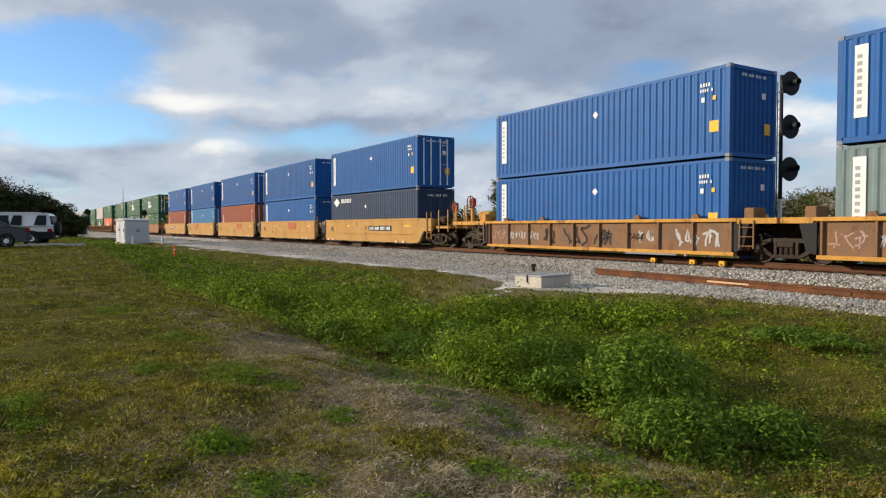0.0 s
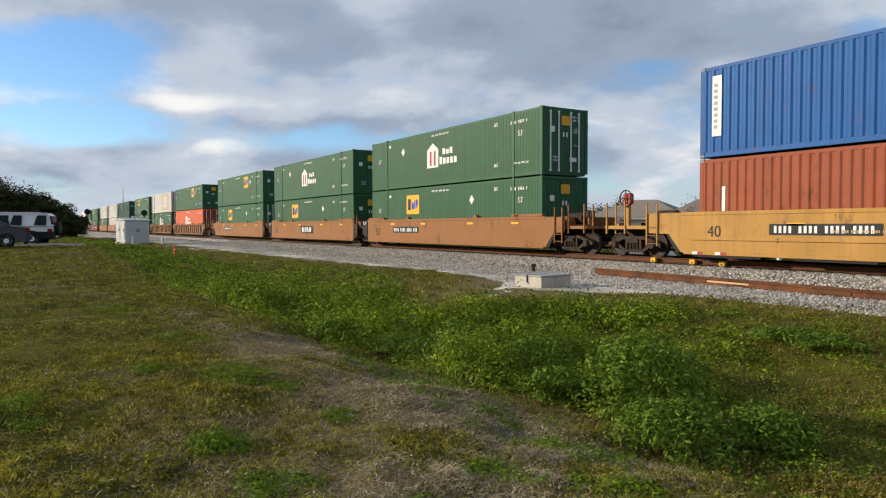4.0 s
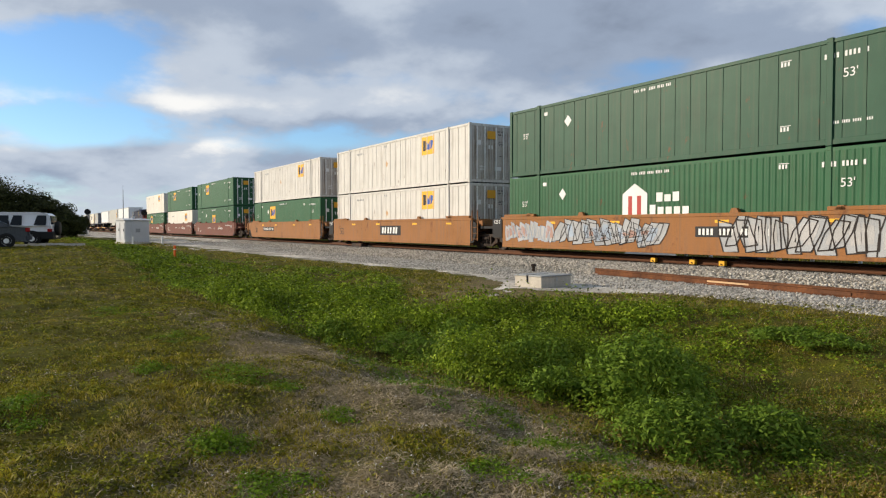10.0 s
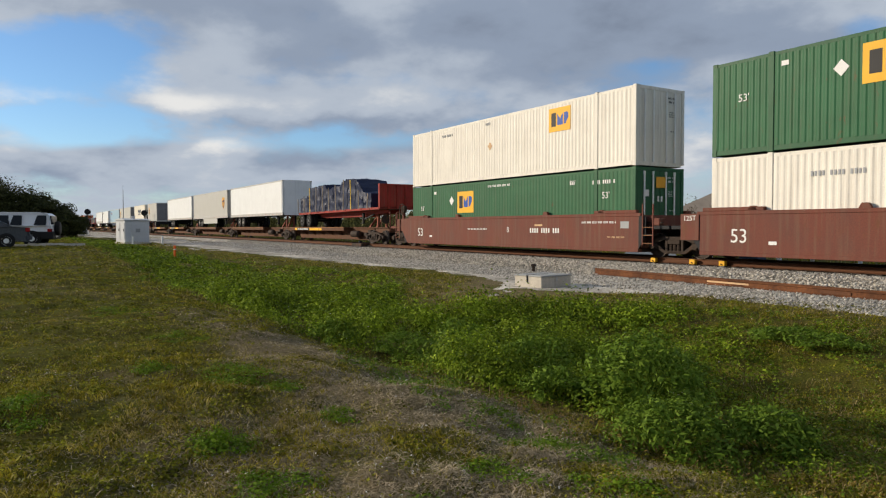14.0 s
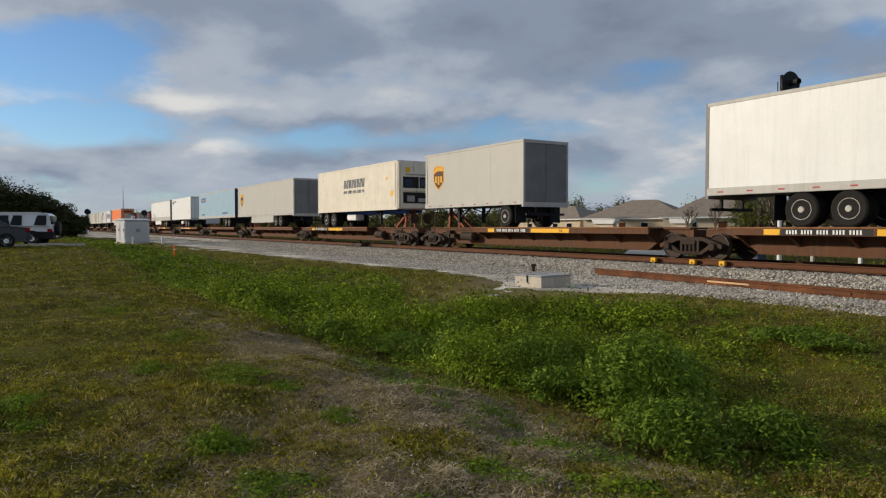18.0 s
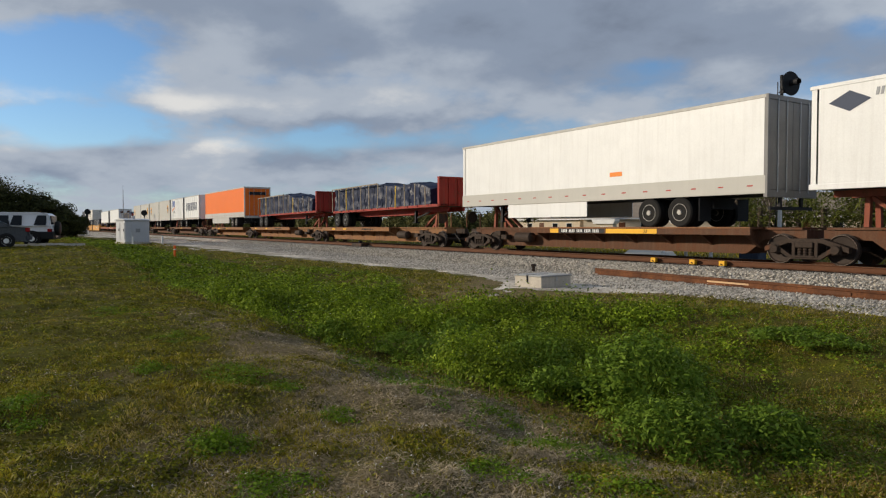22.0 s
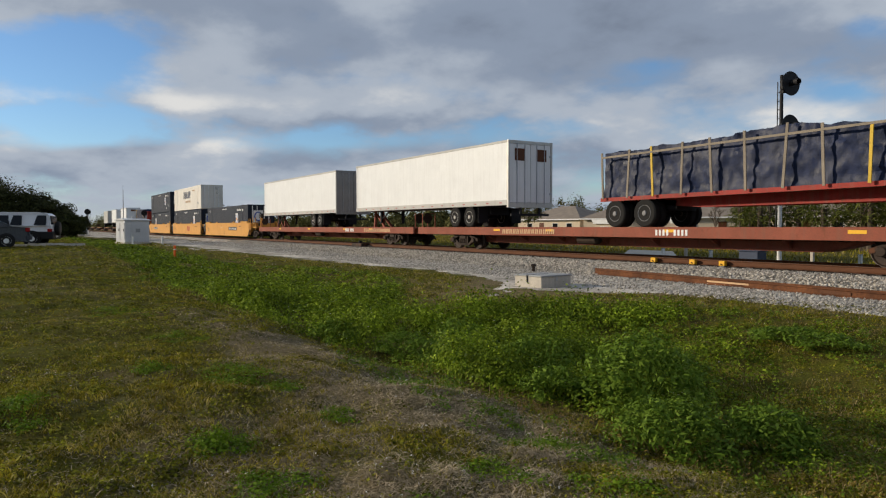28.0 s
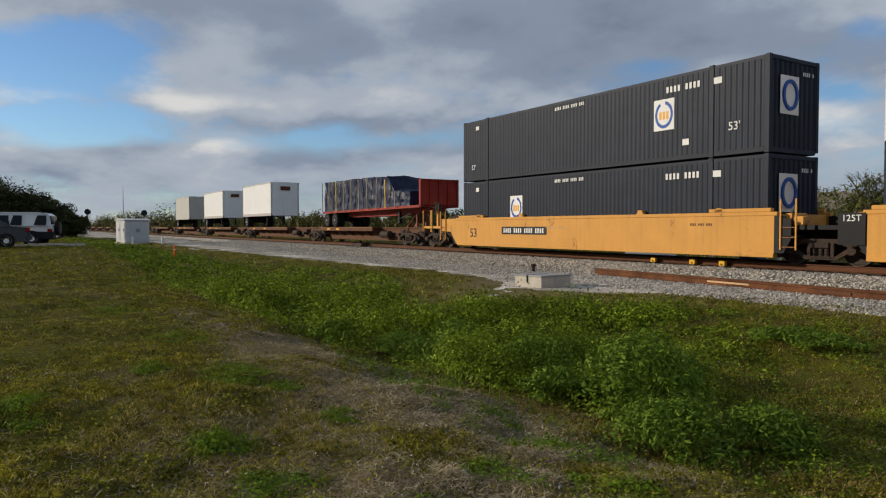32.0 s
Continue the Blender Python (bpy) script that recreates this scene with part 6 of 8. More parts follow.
# -- running gear
def bogie_parts(parent, x):
    """A two-axle truck: frames, axles and wheels."""
    t = part("truck", Shape().box(x - 0.22, x + 0.22, -1.02, 1.02, 0.36, 0.66, 0.03), IRON, parent)
    def open_frame():
        """An open cast frame: top bar, lower bow, two columns and journal housings."""
        sh = Shape().prism([(-1.22, 0.50), (-0.95, 0.60), (-0.5, 0.74), (0.5, 0.74), (0.95, 0.60), (1.22, 0.50), (1.22, 0.36), (0.98, 0.44), (0.48, 0.62), (-0.48, 0.62), (-0.98, 0.44), (-1.22, 0.36)], -0.08, 0.08)
        sh.prism([(-0.92, 0.46), (-0.44, 0.16), (0.44, 0.16), (0.92, 0.46), (0.76, 0.50), (0.40, 0.26), (-0.40, 0.26), (-0.76, 0.50)], -0.075, 0.075)
        for s in (-1, 1):
            sh.box(s * .33 - .05, s * .33 + .05, -.085, .07, .2, .66, .01)
            sh.box(s * .89 - .15, s * .89 + .15, -.12, .09, .30, .56, .03)
            sh.lathe([(0.11, -0.17), (0.13, -0.15), (0.13, -0.1)], 14, "y", (s * .89, 0, 0.43))
        return sh.box(-.26, .26, -.13, .05, .48, .64, .02).box(-.3, .3, -.1, .06, .2, .25, .01)
    frame_me = shared("side_frame", IRON, open_frame)
    spring = shared("spring", IRON, lambda: Shape().lathe([(0.06, 0.22), (0.075, 0.26), (0.06, 0.3), (0.075, 0.34), (0.06, 0.38), (0.075, 0.42), (0.06, 0.46), (0.075, 0.5), (0.06, 0.54)], 10))
    wheel = shared("wheel", WHEEL, lambda: Shape().lathe([(0.06, -0.1), (0.14, -0.1), (0.16, -0.03), (0.37, -0.045), (0.4, -0.075), (0.42, -0.075), (0.425, 0.04), (0.455, 0.05), (0.455, 0.075), (0.37, 0.07), (0.16, 0.04), (0.06, 0.08)], 28, "y"), True)
    band = shared("tread", TREAD, lambda: Shape().lathe([(0.423, -0.07), (0.4275, 0.035)], 28, "y", caps=False).lathe([(0.412, -0.0765), (0.421, -0.0765)], 28, "y", caps=False))
    for sy in (-1, 1):
        piece("side_frame", frame_me, t, pose(x, sy * 1.02, 0, 0, 0, 0 if sy < 0 else 180))
        for k in ((-0.16, 0.0, 0.16) if sy < 0 else ()):
            piece("spring", spring, t, pose(x + k, sy * 1.04, 0))
        for k in (-0.89, 0.89):
            w = piece("wheel", wheel, t, pose(x + k, sy * 0.76, 0.427, 0, 0, 0 if sy < 0 else 180))
            if sy < 0:
                piece("tread", band, w)
    for k in (-0.89, 0.89):
        part("axle", Shape().lathe([(0.08, -1.05), (0.08, 1.05)], 10, "y", (x + k, 0, 0.427)), IRON, t)
    return t


def coupler(parent, x0, x1):
    part("coupler", Shape().box(min(x0, x1), max(x0, x1), -0.12, 0.12, 0.72, 0.98, 0.03), IRON, parent)
    part("air_hose", Shape().bar((x0 + (x1 - x0) * .3, -0.35, 0.75), (x0 + (x1 - x0) * .8, -0.3, 0.4), 0.05), BLACK, parent)


def well_car(ul, ur, cu, style, label, trucks, L_well, marks=(), ends=(), graffiti=0, dark_end=True):
    """ul, ur: reach of the car body along the train; trucks: their places; ends: (right, left) true where the car couples to another."""
    st = {"ribs": RIB_TAN, "rusty": RUSTY_TAN, "yellow": YELLOW, "new_yellow": NEW_YELLOW, "tan": TAN, "oxide": OXIDE}[style]
    top = {"ribs": 1.42, "rusty": 1.33, "yellow": 1.55, "new_yellow": 1.50, "tan": 1.50, "oxide": 1.55}[style]
    chord = {"ribs": RIB_TAN, "rusty": CHORD}.get(style, st)
    c = riding("well_car", cu, 0, label, "well wagon", "wagons of the train")
    h = L_well / 2
    yo = 1.46
    bot = 0.2
    for sy in (-1, 1):
        y0, y1 = (-yo, -yo + 0.07) if sy < 0 else (yo - 0.07, yo)
        if style in ("ribs", "rusty"):
            w = part("side_wall", Shape().box(-h, h, min(sy * (yo - 0.1), sy * (yo - 0.16)), max(sy * (yo - 0.1), sy * (yo - 0.16)), bot + 0.08, top - 0.1), st, c)
            rib = shared(("rib", style, top), st, lambda: Shape().prism([(-0.05, 0), (-0.03, -0.095), (0.03, -0.095), (0.05, 0)], bot + 0.02, top - 0.1, "z"))
            n = 15 if style == "ribs" else 9
            for i in range(n + 1 if sy < 0 else 0):
                piece("rib", rib, c, pose(-h + 0.12 + (2 * h - 0.24) * i / n, sy * (yo - 0.1), 0, 0, 0, 0 if sy < 0 else 180))
        else:
            prof = [(-h, bot + 0.1), (-h + 0.35, bot), (h - 0.35, bot), (h, bot + 0.1), (h, top), (-h, top)] if style != "yellow" else [(-h, bot), (h, bot), (h, top), (-h, top)]
            w = part("side_wall", Shape().prism(prof, y0, y1), st, c)
        part("top_chord", Shape().box(-h - 0.1, h + 0.1, min(sy * (yo + 0.02), sy * (yo - 0.16)), max(sy * (yo + 0.02), sy * (yo - 0.16)), top - 0.1, top + 0.015, 0.012), chord, c)
        part("bottom_sill", Shape().box(-h, h, min(sy * (yo + 0.02), sy * (yo - 0.18)), max(sy * (yo + 0.02), sy * (yo - 0.18)), bot - 0.02, bot + 0.1, 0.012), chord if style == "rusty" else st, c)
        if style == "yellow":
            part("hand_rail", Shape().box(-h + 0.3, h - 0.4, sy * (yo + 0.03) - 0.015, sy * (yo + 0.03) + 0.015, 0.66, 0.69), st, c)
        if style in ("tan", "oxide", "new_yellow", "ribs"):
            for sx in (-1, 1):     # raised chord ends and container guides
                part("guide", Shape().box(sx * (h - 1.15) - 1.05, sx * (h - 1.15) + 1.05, min(sy * (yo + 0.01), sy * (yo - 0.15)), max(sy * (yo + 0.01), sy * (yo - 0.15)), top + 0.016, top + 0.13, 0.012), st, c)
    gd = shared(("guide_lug", style), st, lambda: Shape().prism([(-0.16, 0), (0.16, 0), (0.08, 0.14), (-0.08, 0.14)], -0.06, 0.06))
    if style == "yellow":
        skid = shared(("skid", round(h, 2)), BLACK, lambda: Shape().box(-h * .17, h * .17, 0.0, 0.5, 0.11, 0.18))
        two = shared("sill_reflector", P_WHITE, lambda: Shape().box(-.1, .1, -.004, 0, -.045, .045))
        red = shared("sill_reflector_red", P_RED, lambda: Shape().box(-.1, .1, -.004, 0, -.045, .045))
        for gx in (-.75, -.25, .25, .75):
            piece("skid", skid, c, pose(gx * h, -yo + .02, 0))
        for gx in (-.93, -.80, .62, .75):
            piece("sill_reflector", two, c, pose(gx * h, -yo - .022, bot + .04))
            piece("sill_reflector", red, c, pose(gx * h + .2, -yo - .022, bot + .04))
        for gx in (-.5, 0, .5):
            part("rail_bracket", Shape().box(gx * h - .03, gx * h + .03, -yo - .03, -yo - .001, .62, .74), st, c)
    for gx in (-h * .78, -h * .4, h * .4, h * .78) if style != "yellow" else ():
        piece("guide_lug", gd, c, pose(gx, -yo + 0.05, top + 0.016))
    part("floor", Shape().box(-h, h, -1.28, 1.28, 0.18, 0.34), IRON, c)
    for sx, u_end, coupled in ((1, ur, ends[0]), (-1, ul, ends[1])):
        e = u_end - cu
        near_truck = min((abs(t - cu) for t in trucks if (t - cu) * sx > 0), default=abs(e))
        ext = max(0.4, min(near_truck - h, 1.6)) if coupled else 0.8 if style == "ribs" else 0.32
        q = lambda *pts: [(sx * x, z) for x, z in pts]
        part("end_bulkhead", Shape().box(min(sx * h, sx * (h - 0.08)), max(sx * h, sx * (h - 0.08)), -1.28, 1.28, 0.3, top - 0.05), st, c)
        for sy in (-1, 1):
            ya, yb = (-yo, -yo + 0.06) if sy < 0 else (yo - 0.06, yo)
            if style == "rusty":
                part("chord_end", Shape().box(min(sx * (h + .1), e), max(sx * (h + .1), e), ya - 0.02, yb + 0.1, top - 0.16, top + 0.015, 0.012), chord, c)
                part("end_sheet", Shape().prism(q((h, bot + .1), (h, top - .12), (h + .5, top - .17), (h + .3, bot + .2)), ya, yb), BLACK, c)
            elif coupled:
                part("end_sheet", Shape().prism(q((h, bot + .02), (h, top), (h + ext, top - .02), (h + ext, .86), (h + .62, .84), (h + .12, bot + .05)), ya, yb), st, c)
                # added black sliver: painted shadow below the end sheet's slanted edge
                part("shadow_plate", Shape().prism(q((h + .12, bot + .05), (h + .62, .84), (h + .7, .78), (h + .3, bot + .02)), ya + .01, yb - .01), BLACK, c)
            elif style == "ribs":
                part("end_sheet", Shape().prism(q((h, bot + .02), (h, top), (h + ext, top - .02), (h + ext, .9), (h + .55, .86), (h + .15, bot + .1)), ya, yb), st, c)
            else:
                part("end_sheet", Shape().prism(q((h, bot + .1), (h, top - .06), (h + ext, top - .12), (h + ext, .75)), ya, yb), BLACK, c)
        deck_z = 1.12 if style != "rusty" else top - 0.02
        # BLACK here paints the dark shade between wagons into the platform's colour
        part("platform", Shape().box(min(e, sx * (h + .05)), max(e, sx * (h + .05)), -1.3, 1.3, deck_z - 0.12, deck_z), CHORD if style == "rusty" else (st if coupled and style != "ribs" else BLACK), c)
        part("center_sill", Shape().box(min(e, sx * h), max(e, sx * h), -0.3, 0.3, 0.66, deck_z - 0.12), IRON, c)
        if coupled or sx > 0:
            lx = h + (ext - .55 if coupled and style != "rusty" else .2)
            hi = deck_z + .75 if style != "rusty" else top - .06
            lad = part("ladder", Shape().box(min(sx * lx, sx * (lx + .04)), max(sx * lx, sx * (lx + .04)), -yo - 0.06, -yo - 0.02, 0.42, hi), st, c)
            part("ladder_post", Shape().box(min(sx * (lx + .46), sx * (lx + .5)), max(sx * (lx + .46), sx * (lx + .5)), -yo - 0.06, -yo - 0.02, 0.42, hi), st, c)
            rg = shared("ladder_rung", DECK_WORN, lambda: Shape().box(-0.21, 0.21, -0.02, 0.01, -0.012, 0.012))
            for i in range(3):
                piece("rung", rg, lad, pose(sx * (lx + .25), -yo - 0.04, 0.5 + 0.28 * i))
        if coupled:
            coupler(c, e, e + sx * 0.95)
            bx = e - sx * 0.5
            wheel = Shape()
            for i in range(16):
                a0, a1 = 2 * math.pi * i / 16, 2 * math.pi * (i + 1) / 16
                wheel.bar((bx + .3 * math.cos(a0), -.75, deck_z + 1.02 + .3 * math.sin(a0)), (bx + .3 * math.cos(a1), -.75, deck_z + 1.02 + .3 * math.sin(a1)), .035)
            wheel.bar((bx - .3, -.75, deck_z + 1.02), (bx + .3, -.75, deck_z + 1.02), .03).bar((bx, -.75, deck_z + .72), (bx, -.75, deck_z + 1.32), .03)
            if style not in ("ribs", "tan") or sx < 0:
                part("hand_brake", wheel, IRON, c)
            part("brake_housing", Shape().box(bx - .22, bx + .2, -.7, -.5, deck_z + (.78 if style not in ("ribs", "tan") or sx < 0 else .3), deck_z + (1.22 if style not in ("ribs", "tan") or sx < 0 else .62), .05), P_RED if style in ("rusty", "yellow") else IRON, c)
            part("brake_stand", Shape().box(bx - 0.07, bx + 0.07, -.68, -.54, deck_z, deck_z + (.8 if style not in ("ribs", "tan") or sx < 0 else .32)), CHORD if style == "rusty" else st, c)
            part("brake_cylinder", Shape().lathe([(0.16, -0.5), (0.24, -0.42), (0.24, 0.36), (0.12, 0.46)], 16, "x", (sx * (h + ext * .6 + .4), -0.55, deck_z + .30)), IRON if style != "rusty" else CHORD, c)
            part("valve_box", Shape().box(sx * (h + .9) - .25, sx * (h + .9) + .25, -1.1, -.7, deck_z, deck_z + .38, .03), CHORD if style == "rusty" else st, c)
            for k, yy in ((0.1, -1.32), (0.1, -.85), (1.0, -1.32)):
                part("grab_post", Shape().box(e - sx * k - .025, e - sx * k + .025, yy - .025, yy + .025, deck_z - .3, deck_z + .85), st if style != "rusty" else CHORD, c)
        else:
            part("connector", Shape().box(min(e, e + sx * 0.35), max(e, e + sx * 0.35), -0.25, 0.25, 0.66, 0.95, 0.03), IRON, c)
            part("valve_box", Shape().box(min(sx * (h + .15), sx * (h + .5)), max(sx * (h + .15), sx * (h + .5)), -1.2, -.6, deck_z, deck_z + .35, .03), BLACK if style == "yellow" else st, c)
            if style in ("yellow", "new_yellow", "tan", "oxide"):
                pv = part("brake_valve", Shape().box(sx * (h + .62) - .16, sx * (h + .62) + .16, -1.28, -.98, deck_z, deck_z + .26, .03), st, c)
                part("pipe", Shape().bar((sx * (h + .1), -1.24, deck_z + .1), (sx * (h + .9), -1.24, deck_z + .1), .04).bar((sx * (h + .4), -1.2, deck_z - .1), (sx * (h + .4), -1.2, deck_z + .45), .035), IRON, pv)
                part("step", Shape().box(sx * (h + .45) - .22, sx * (h + .45) + .22, -yo - .02, -1.2, deck_z - .34, deck_z - .30), IRON, c)
            if style in ("yellow", "new_yellow", "tan") and sx > 0:
                part("end_panel", Shape().prism([(h + .02, .32), (h + .30, .32), (h + .52, .72), (h + .52, top - .22), (h + .02, top - .10)], -yo - .02, -yo + .01), BLACK, c)
            if style in ("yellow", "new_yellow", "tan", "oxide") and sx < 0:
                part("end_panel", Shape().box(-h - .72, -h - .02, -yo - 0.035, -yo - 0.005, top - 0.9, top - 0.05), BLACK if style != "oxide" else st, c)
                piece("lettering", text_mesh("125T", 0.24, P_WHITE), c, pose(-h - .37, -yo - 0.04, top - 0.2) @ FACE_NEAR)
    for t in trucks:
        bogie_parts(c, t - cu)
    decals(c, -yo - (0.0 if style not in ("ribs", "rusty") else -0.097), marks, -6.096 if L_well < 14 else -8.077)
    if graffiti == 6:
        mural(c, -h, -yo - 0.001)
    elif graffiti:
        y = -yo + 0.094
        for k, (s0, s1, mt, hh, st_w) in enumerate(((.02, .10, G_PINK, .55, .03), (.12, .28, G_WHITE, .34, .025), (.30, .36, G_BLACK, .62, .06), (.39, .60, G_BLACK, .8, .06), (.55, .60, G_BLACK, .6, .05), (.66, .72, G_BLACK, .3, .03), (.70, .76, G_WHITE, .45, .04), (.82, .96, G_WHITE, .55, .045))):
            spray(c, -h + 2 * h * (s0 + s1) / 2, 0.72, 2 * h * (s1 - s0), hh, y - .002 * (k % 3), mt, k, st_w)
    return c


def stroke(sh, pts, half, y):
    """A flat painted line through the points (x, z)."""
    for n, ((a, b), (p, q)) in enumerate(zip(pts, pts[1:])):
        yy = y - 0.0007 * (n % 4)
        L = math.hypot(p - a, q - b) or 0.01
        nx, nz = -(q - b) / L * half, (p - a) / L * half
        ex, ez = (p - a) / L * half * .6, (q - b) / L * half * .6
        sh.prism([(a - nx - ex, b - nz - ez), (p - nx + ex, q - nz + ez), (p + nx + ex, q + nz + ez), (a + nx - ex, b + nz - ez)], yy - 0.002, yy)


def spray(parent, cx, cz, w, h, y, mt, seed, half=0.03):
    """Loose, unreadable spray-paint scrawl of loops and hooks."""
    r = random.Random(seed * 17 + 3)
    sh = Shape()
    n = max(2, round(w / (h * .62)))
    for i in range(n):
        x, rw = cx - w / 2 + w * (i + 0.5) / n, w / n * .5
        for _ in range(r.choice((1, 2, 2))):
            a, b, c, d = [(x + rw * r.uniform(-1, 1), cz + h * .5 * q) for q in (r.uniform(.5, 1), r.uniform(-.4, .8), r.uniform(-.8, .4), r.uniform(-1, -.4))]
            pts = []
            for k in range(11):
                t = k / 10
                wt = ((1 - t) ** 3, 3 * t * (1 - t) ** 2, 3 * t * t * (1 - t), t ** 3)
                pts.append(tuple(sum(q * p[j] for q, p in zip(wt, (a, b, c, d))) for j in (0, 1)))
            stroke(sh, pts, half * .8, y)
        if r.random() < .6:
            z = cz + h * r.uniform(-.35, .4)
            stroke(sh, [(x - rw * r.uniform(.4, 1.1), z), (x, z + h * r.uniform(-.1, .1)), (x + rw * r.uniform(.4, 1.1), z + h * r.uniform(-.15, .15))], half * .8, y)
    ob = part("spray_scrawl", sh, mt, parent, "spray-painted scrawl")
    ob["kind"] = "stuff"


def mural(parent, x0, y):
    """Large graffiti along a wagon's whole side: filled shapes with dark outlines."""
    r = random.Random(41)
    for a, b, n, fill, inner, line, z0, z1, half in ((.3, 3.4, 5, G_WHITE, G_PINK, G_BLUE, .42, 1.34, .03), (3.7, 9.0, 6, G_SILVER, G_BLUE, G_BLACK, .32, 1.42, .035), (5.2, 8.6, 4, G_RED, G_PINK, G_BLACK, .5, 1.1, .02), (11.4, 16.6, 6, G_SILVER, G_WHITE, G_BLACK, .26, 1.46, .05)):
        f, k, ln = Shape(), Shape(), Shape()
        for i in range(n):
            cx, w = a + (b - a) * (i + .5) / n, (b - a) / n
            for q in range(3):
                sl, bw = r.uniform(-.5, .5) * w, w * r.uniform(.2, .36)
                x1, zb, zt = x0 + cx + w * (q - 1) * .36, z0 + r.uniform(0, .22), z1 - r.uniform(0, .22)
                P = [(x1 - bw - sl * .5, zb), (x1 + bw * .8 - sl * .5, zb + r.uniform(0, .12)), (x1 + bw + sl * .1, (zb + zt) / 2), (x1 + bw + sl * .5, zt - r.uniform(0, .15)), (x1 - bw * .7 + sl * .5, zt), (x1 - bw * 1.1, (zb + zt) / 2 + .05)]
                f.prism(P, y - .0022 - .0002 * (3 * i + q), y - .001)
                c0 = (sum(p for p, _ in P) / 6, sum(p for _, p in P) / 6)
                In = [(c0[0] + (p - c0[0]) * .55, c0[1] + (v - c0[1]) * .6) for p, v in P]
                if r.random() < .6:
                    k.prism(In, y - .0085 - .0001 * i, y - .0075)
                stroke(ln, P + P[:1], half * .38, y - .0105)
        for sh, mt in ((f, fill), (k, inner), (ln, line)):
            ob = part("spray_painting", sh, mt, parent, "large spray-painted shapes")
            ob["kind"] = "stuff"


def flat_car(ul, ur, style, label, trucks, hitches=(), ends=(False, False), yellow=True, marks=()):
    """A low spine wagon for road trailers; hitches: (place, lean)."""
    st = {"brown": DECK_BROWN, "red": DECK_RED, "yellow": DECK_TAN}[style]
    cu = (ul + ur) / 2
    c = riding("flat_car", cu, 0, label, "flat wagon", "wagons of the train")
    h = (ur - ul) / 2
    top = 1.06
    wide = 1.32
    if style == "red":
        part("deck", Shape().box(-h + 0.05, h - 0.05, -wide + 0.1, wide - 0.1, top - 0.08, top), st, c)
        for sy in (-1, 1):
            y = sy * wide
            part("side_sill", Shape().box(-h, h, min(y, y - sy * 0.1), max(y, y - sy * 0.1), top - 0.36, top + 0.01, 0.012), st, c)
        part("center_sill", Shape().prism([(-h + 0.2, top - 0.08), (-h + 0.2, 0.72), (-h + 3.6, 0.68), (-h + 5.0, 0.34), (h - 5.0, 0.34), (h - 3.6, 0.68), (h - 0.2, 0.72), (h - 0.2, top - 0.08)], -0.42, 0.42), st, c)
        lo, hi = -h + 3.2, h - 3.2
    else:
        # a deep box spine, with side decks only where the trailer's wheels stand
        turn = -1 if hitches and hitches[0][1] < 0 else 1
        lo, hi = (-h + 1.5, h - 5.4) if turn > 0 else (-h + 5.4, h - 1.5)
        nose = lambda a, b: sorted((hi + a, hi + b)) if turn > 0 else sorted((lo - a, lo - b))
        part("deck", Shape().box(lo, hi, -wide + 0.1, wide - 0.1, top - 0.06, top - 0.003), st, c)
        part("nose_deck", Shape().box(hi + .002, h - 0.3, -.62, .62, top - 0.07, top - 0.006), st, c)
        part("tail_deck", Shape().box(-h + .3, lo - .002, -.62, .62, top - 0.07, top - 0.006), st, c)
        for sy in (-1, 1):
            y = sy * wide
            part("side_sill", Shape().box(lo, hi, min(y, y - sy * 0.1), max(y, y - sy * 0.1), top - 0.24, top - 0.042, 0.01), st, c)
            part("deck_edge", Shape().box(lo, hi, min(y + sy * .012, y - sy * 0.1), max(y + sy * .012, y - sy * 0.1), top - 0.04, top + 0.012, 0.008), DECK_WORN, c)
        part("center_sill", Shape().prism([(-h + 0.2, top - 0.08), (-h + 0.2, 0.74), (-h + 1.5, 0.70), (-h + 2.1, 0.26), (h - 2.1, 0.26), (h - 1.5, 0.70), (h - 0.2, 0.74), (h - 0.2, top - 0.08)], -0.56, 0.56), st, c)
        part("spine_flange", Shape().box(-h + 2.1, h - 2.1, -.64, .64, .235, .262).box(-h + 2.1, h - 2.1, -.62, -.565, top - .16, top - .09), st, c)
        part("brake_rigging", Shape().box(*nose(2.3, 2.7), -.9, -.58, .5, .72, .02).box(*nose(2.8, 3.2), -.86, -.58, .66, .9, .02), IRON, c)
    br = shared(("cross_bearer", style), st, lambda: Shape().prism([(-1.25, top - 0.1), (1.25, top - 0.1), (1.25, top - 0.2), (0.45, 0.42), (-0.45, 0.42), (-1.25, top - 0.2)], -0.05, 0.05, "x"))
    n = 9 if style == "red" else 7
    for i in range(n):
        piece("cross_bearer", br, c, pose(lo + .25 + (hi - lo - .5) * i / (n - 1), 0, 0))
    pad = shared("reflector", P_YELLOW, lambda: Shape().box(-0.24, 0.24, -0.003, 0.0, -0.05, 0.05))
    if yellow:
        for i in range(2 if style != "red" else 4):
            piece("reflector", pad, c, pose(lo + (hi - lo) * (.12 + .26 * i + .04 * ((i * 7 + int(ul)) % 3)), -wide - 0.001, top - 0.12), "yellow reflective patch")
    part("air_tank", Shape().lathe([(0.1, -0.6), (0.22, -0.5), (0.22, 0.5), (0.1, 0.6)], 14, "x", (sum(nose(.4, 1.6)) / 2 if style != "red" else -0.6, -0.86, 0.62)), IRON, c)
    if style == "red":
        part("brake_pipe", Shape().bar((-h + 2, -0.95, 0.7), (h - 2, -0.95, 0.68), 0.045), IRON, c)
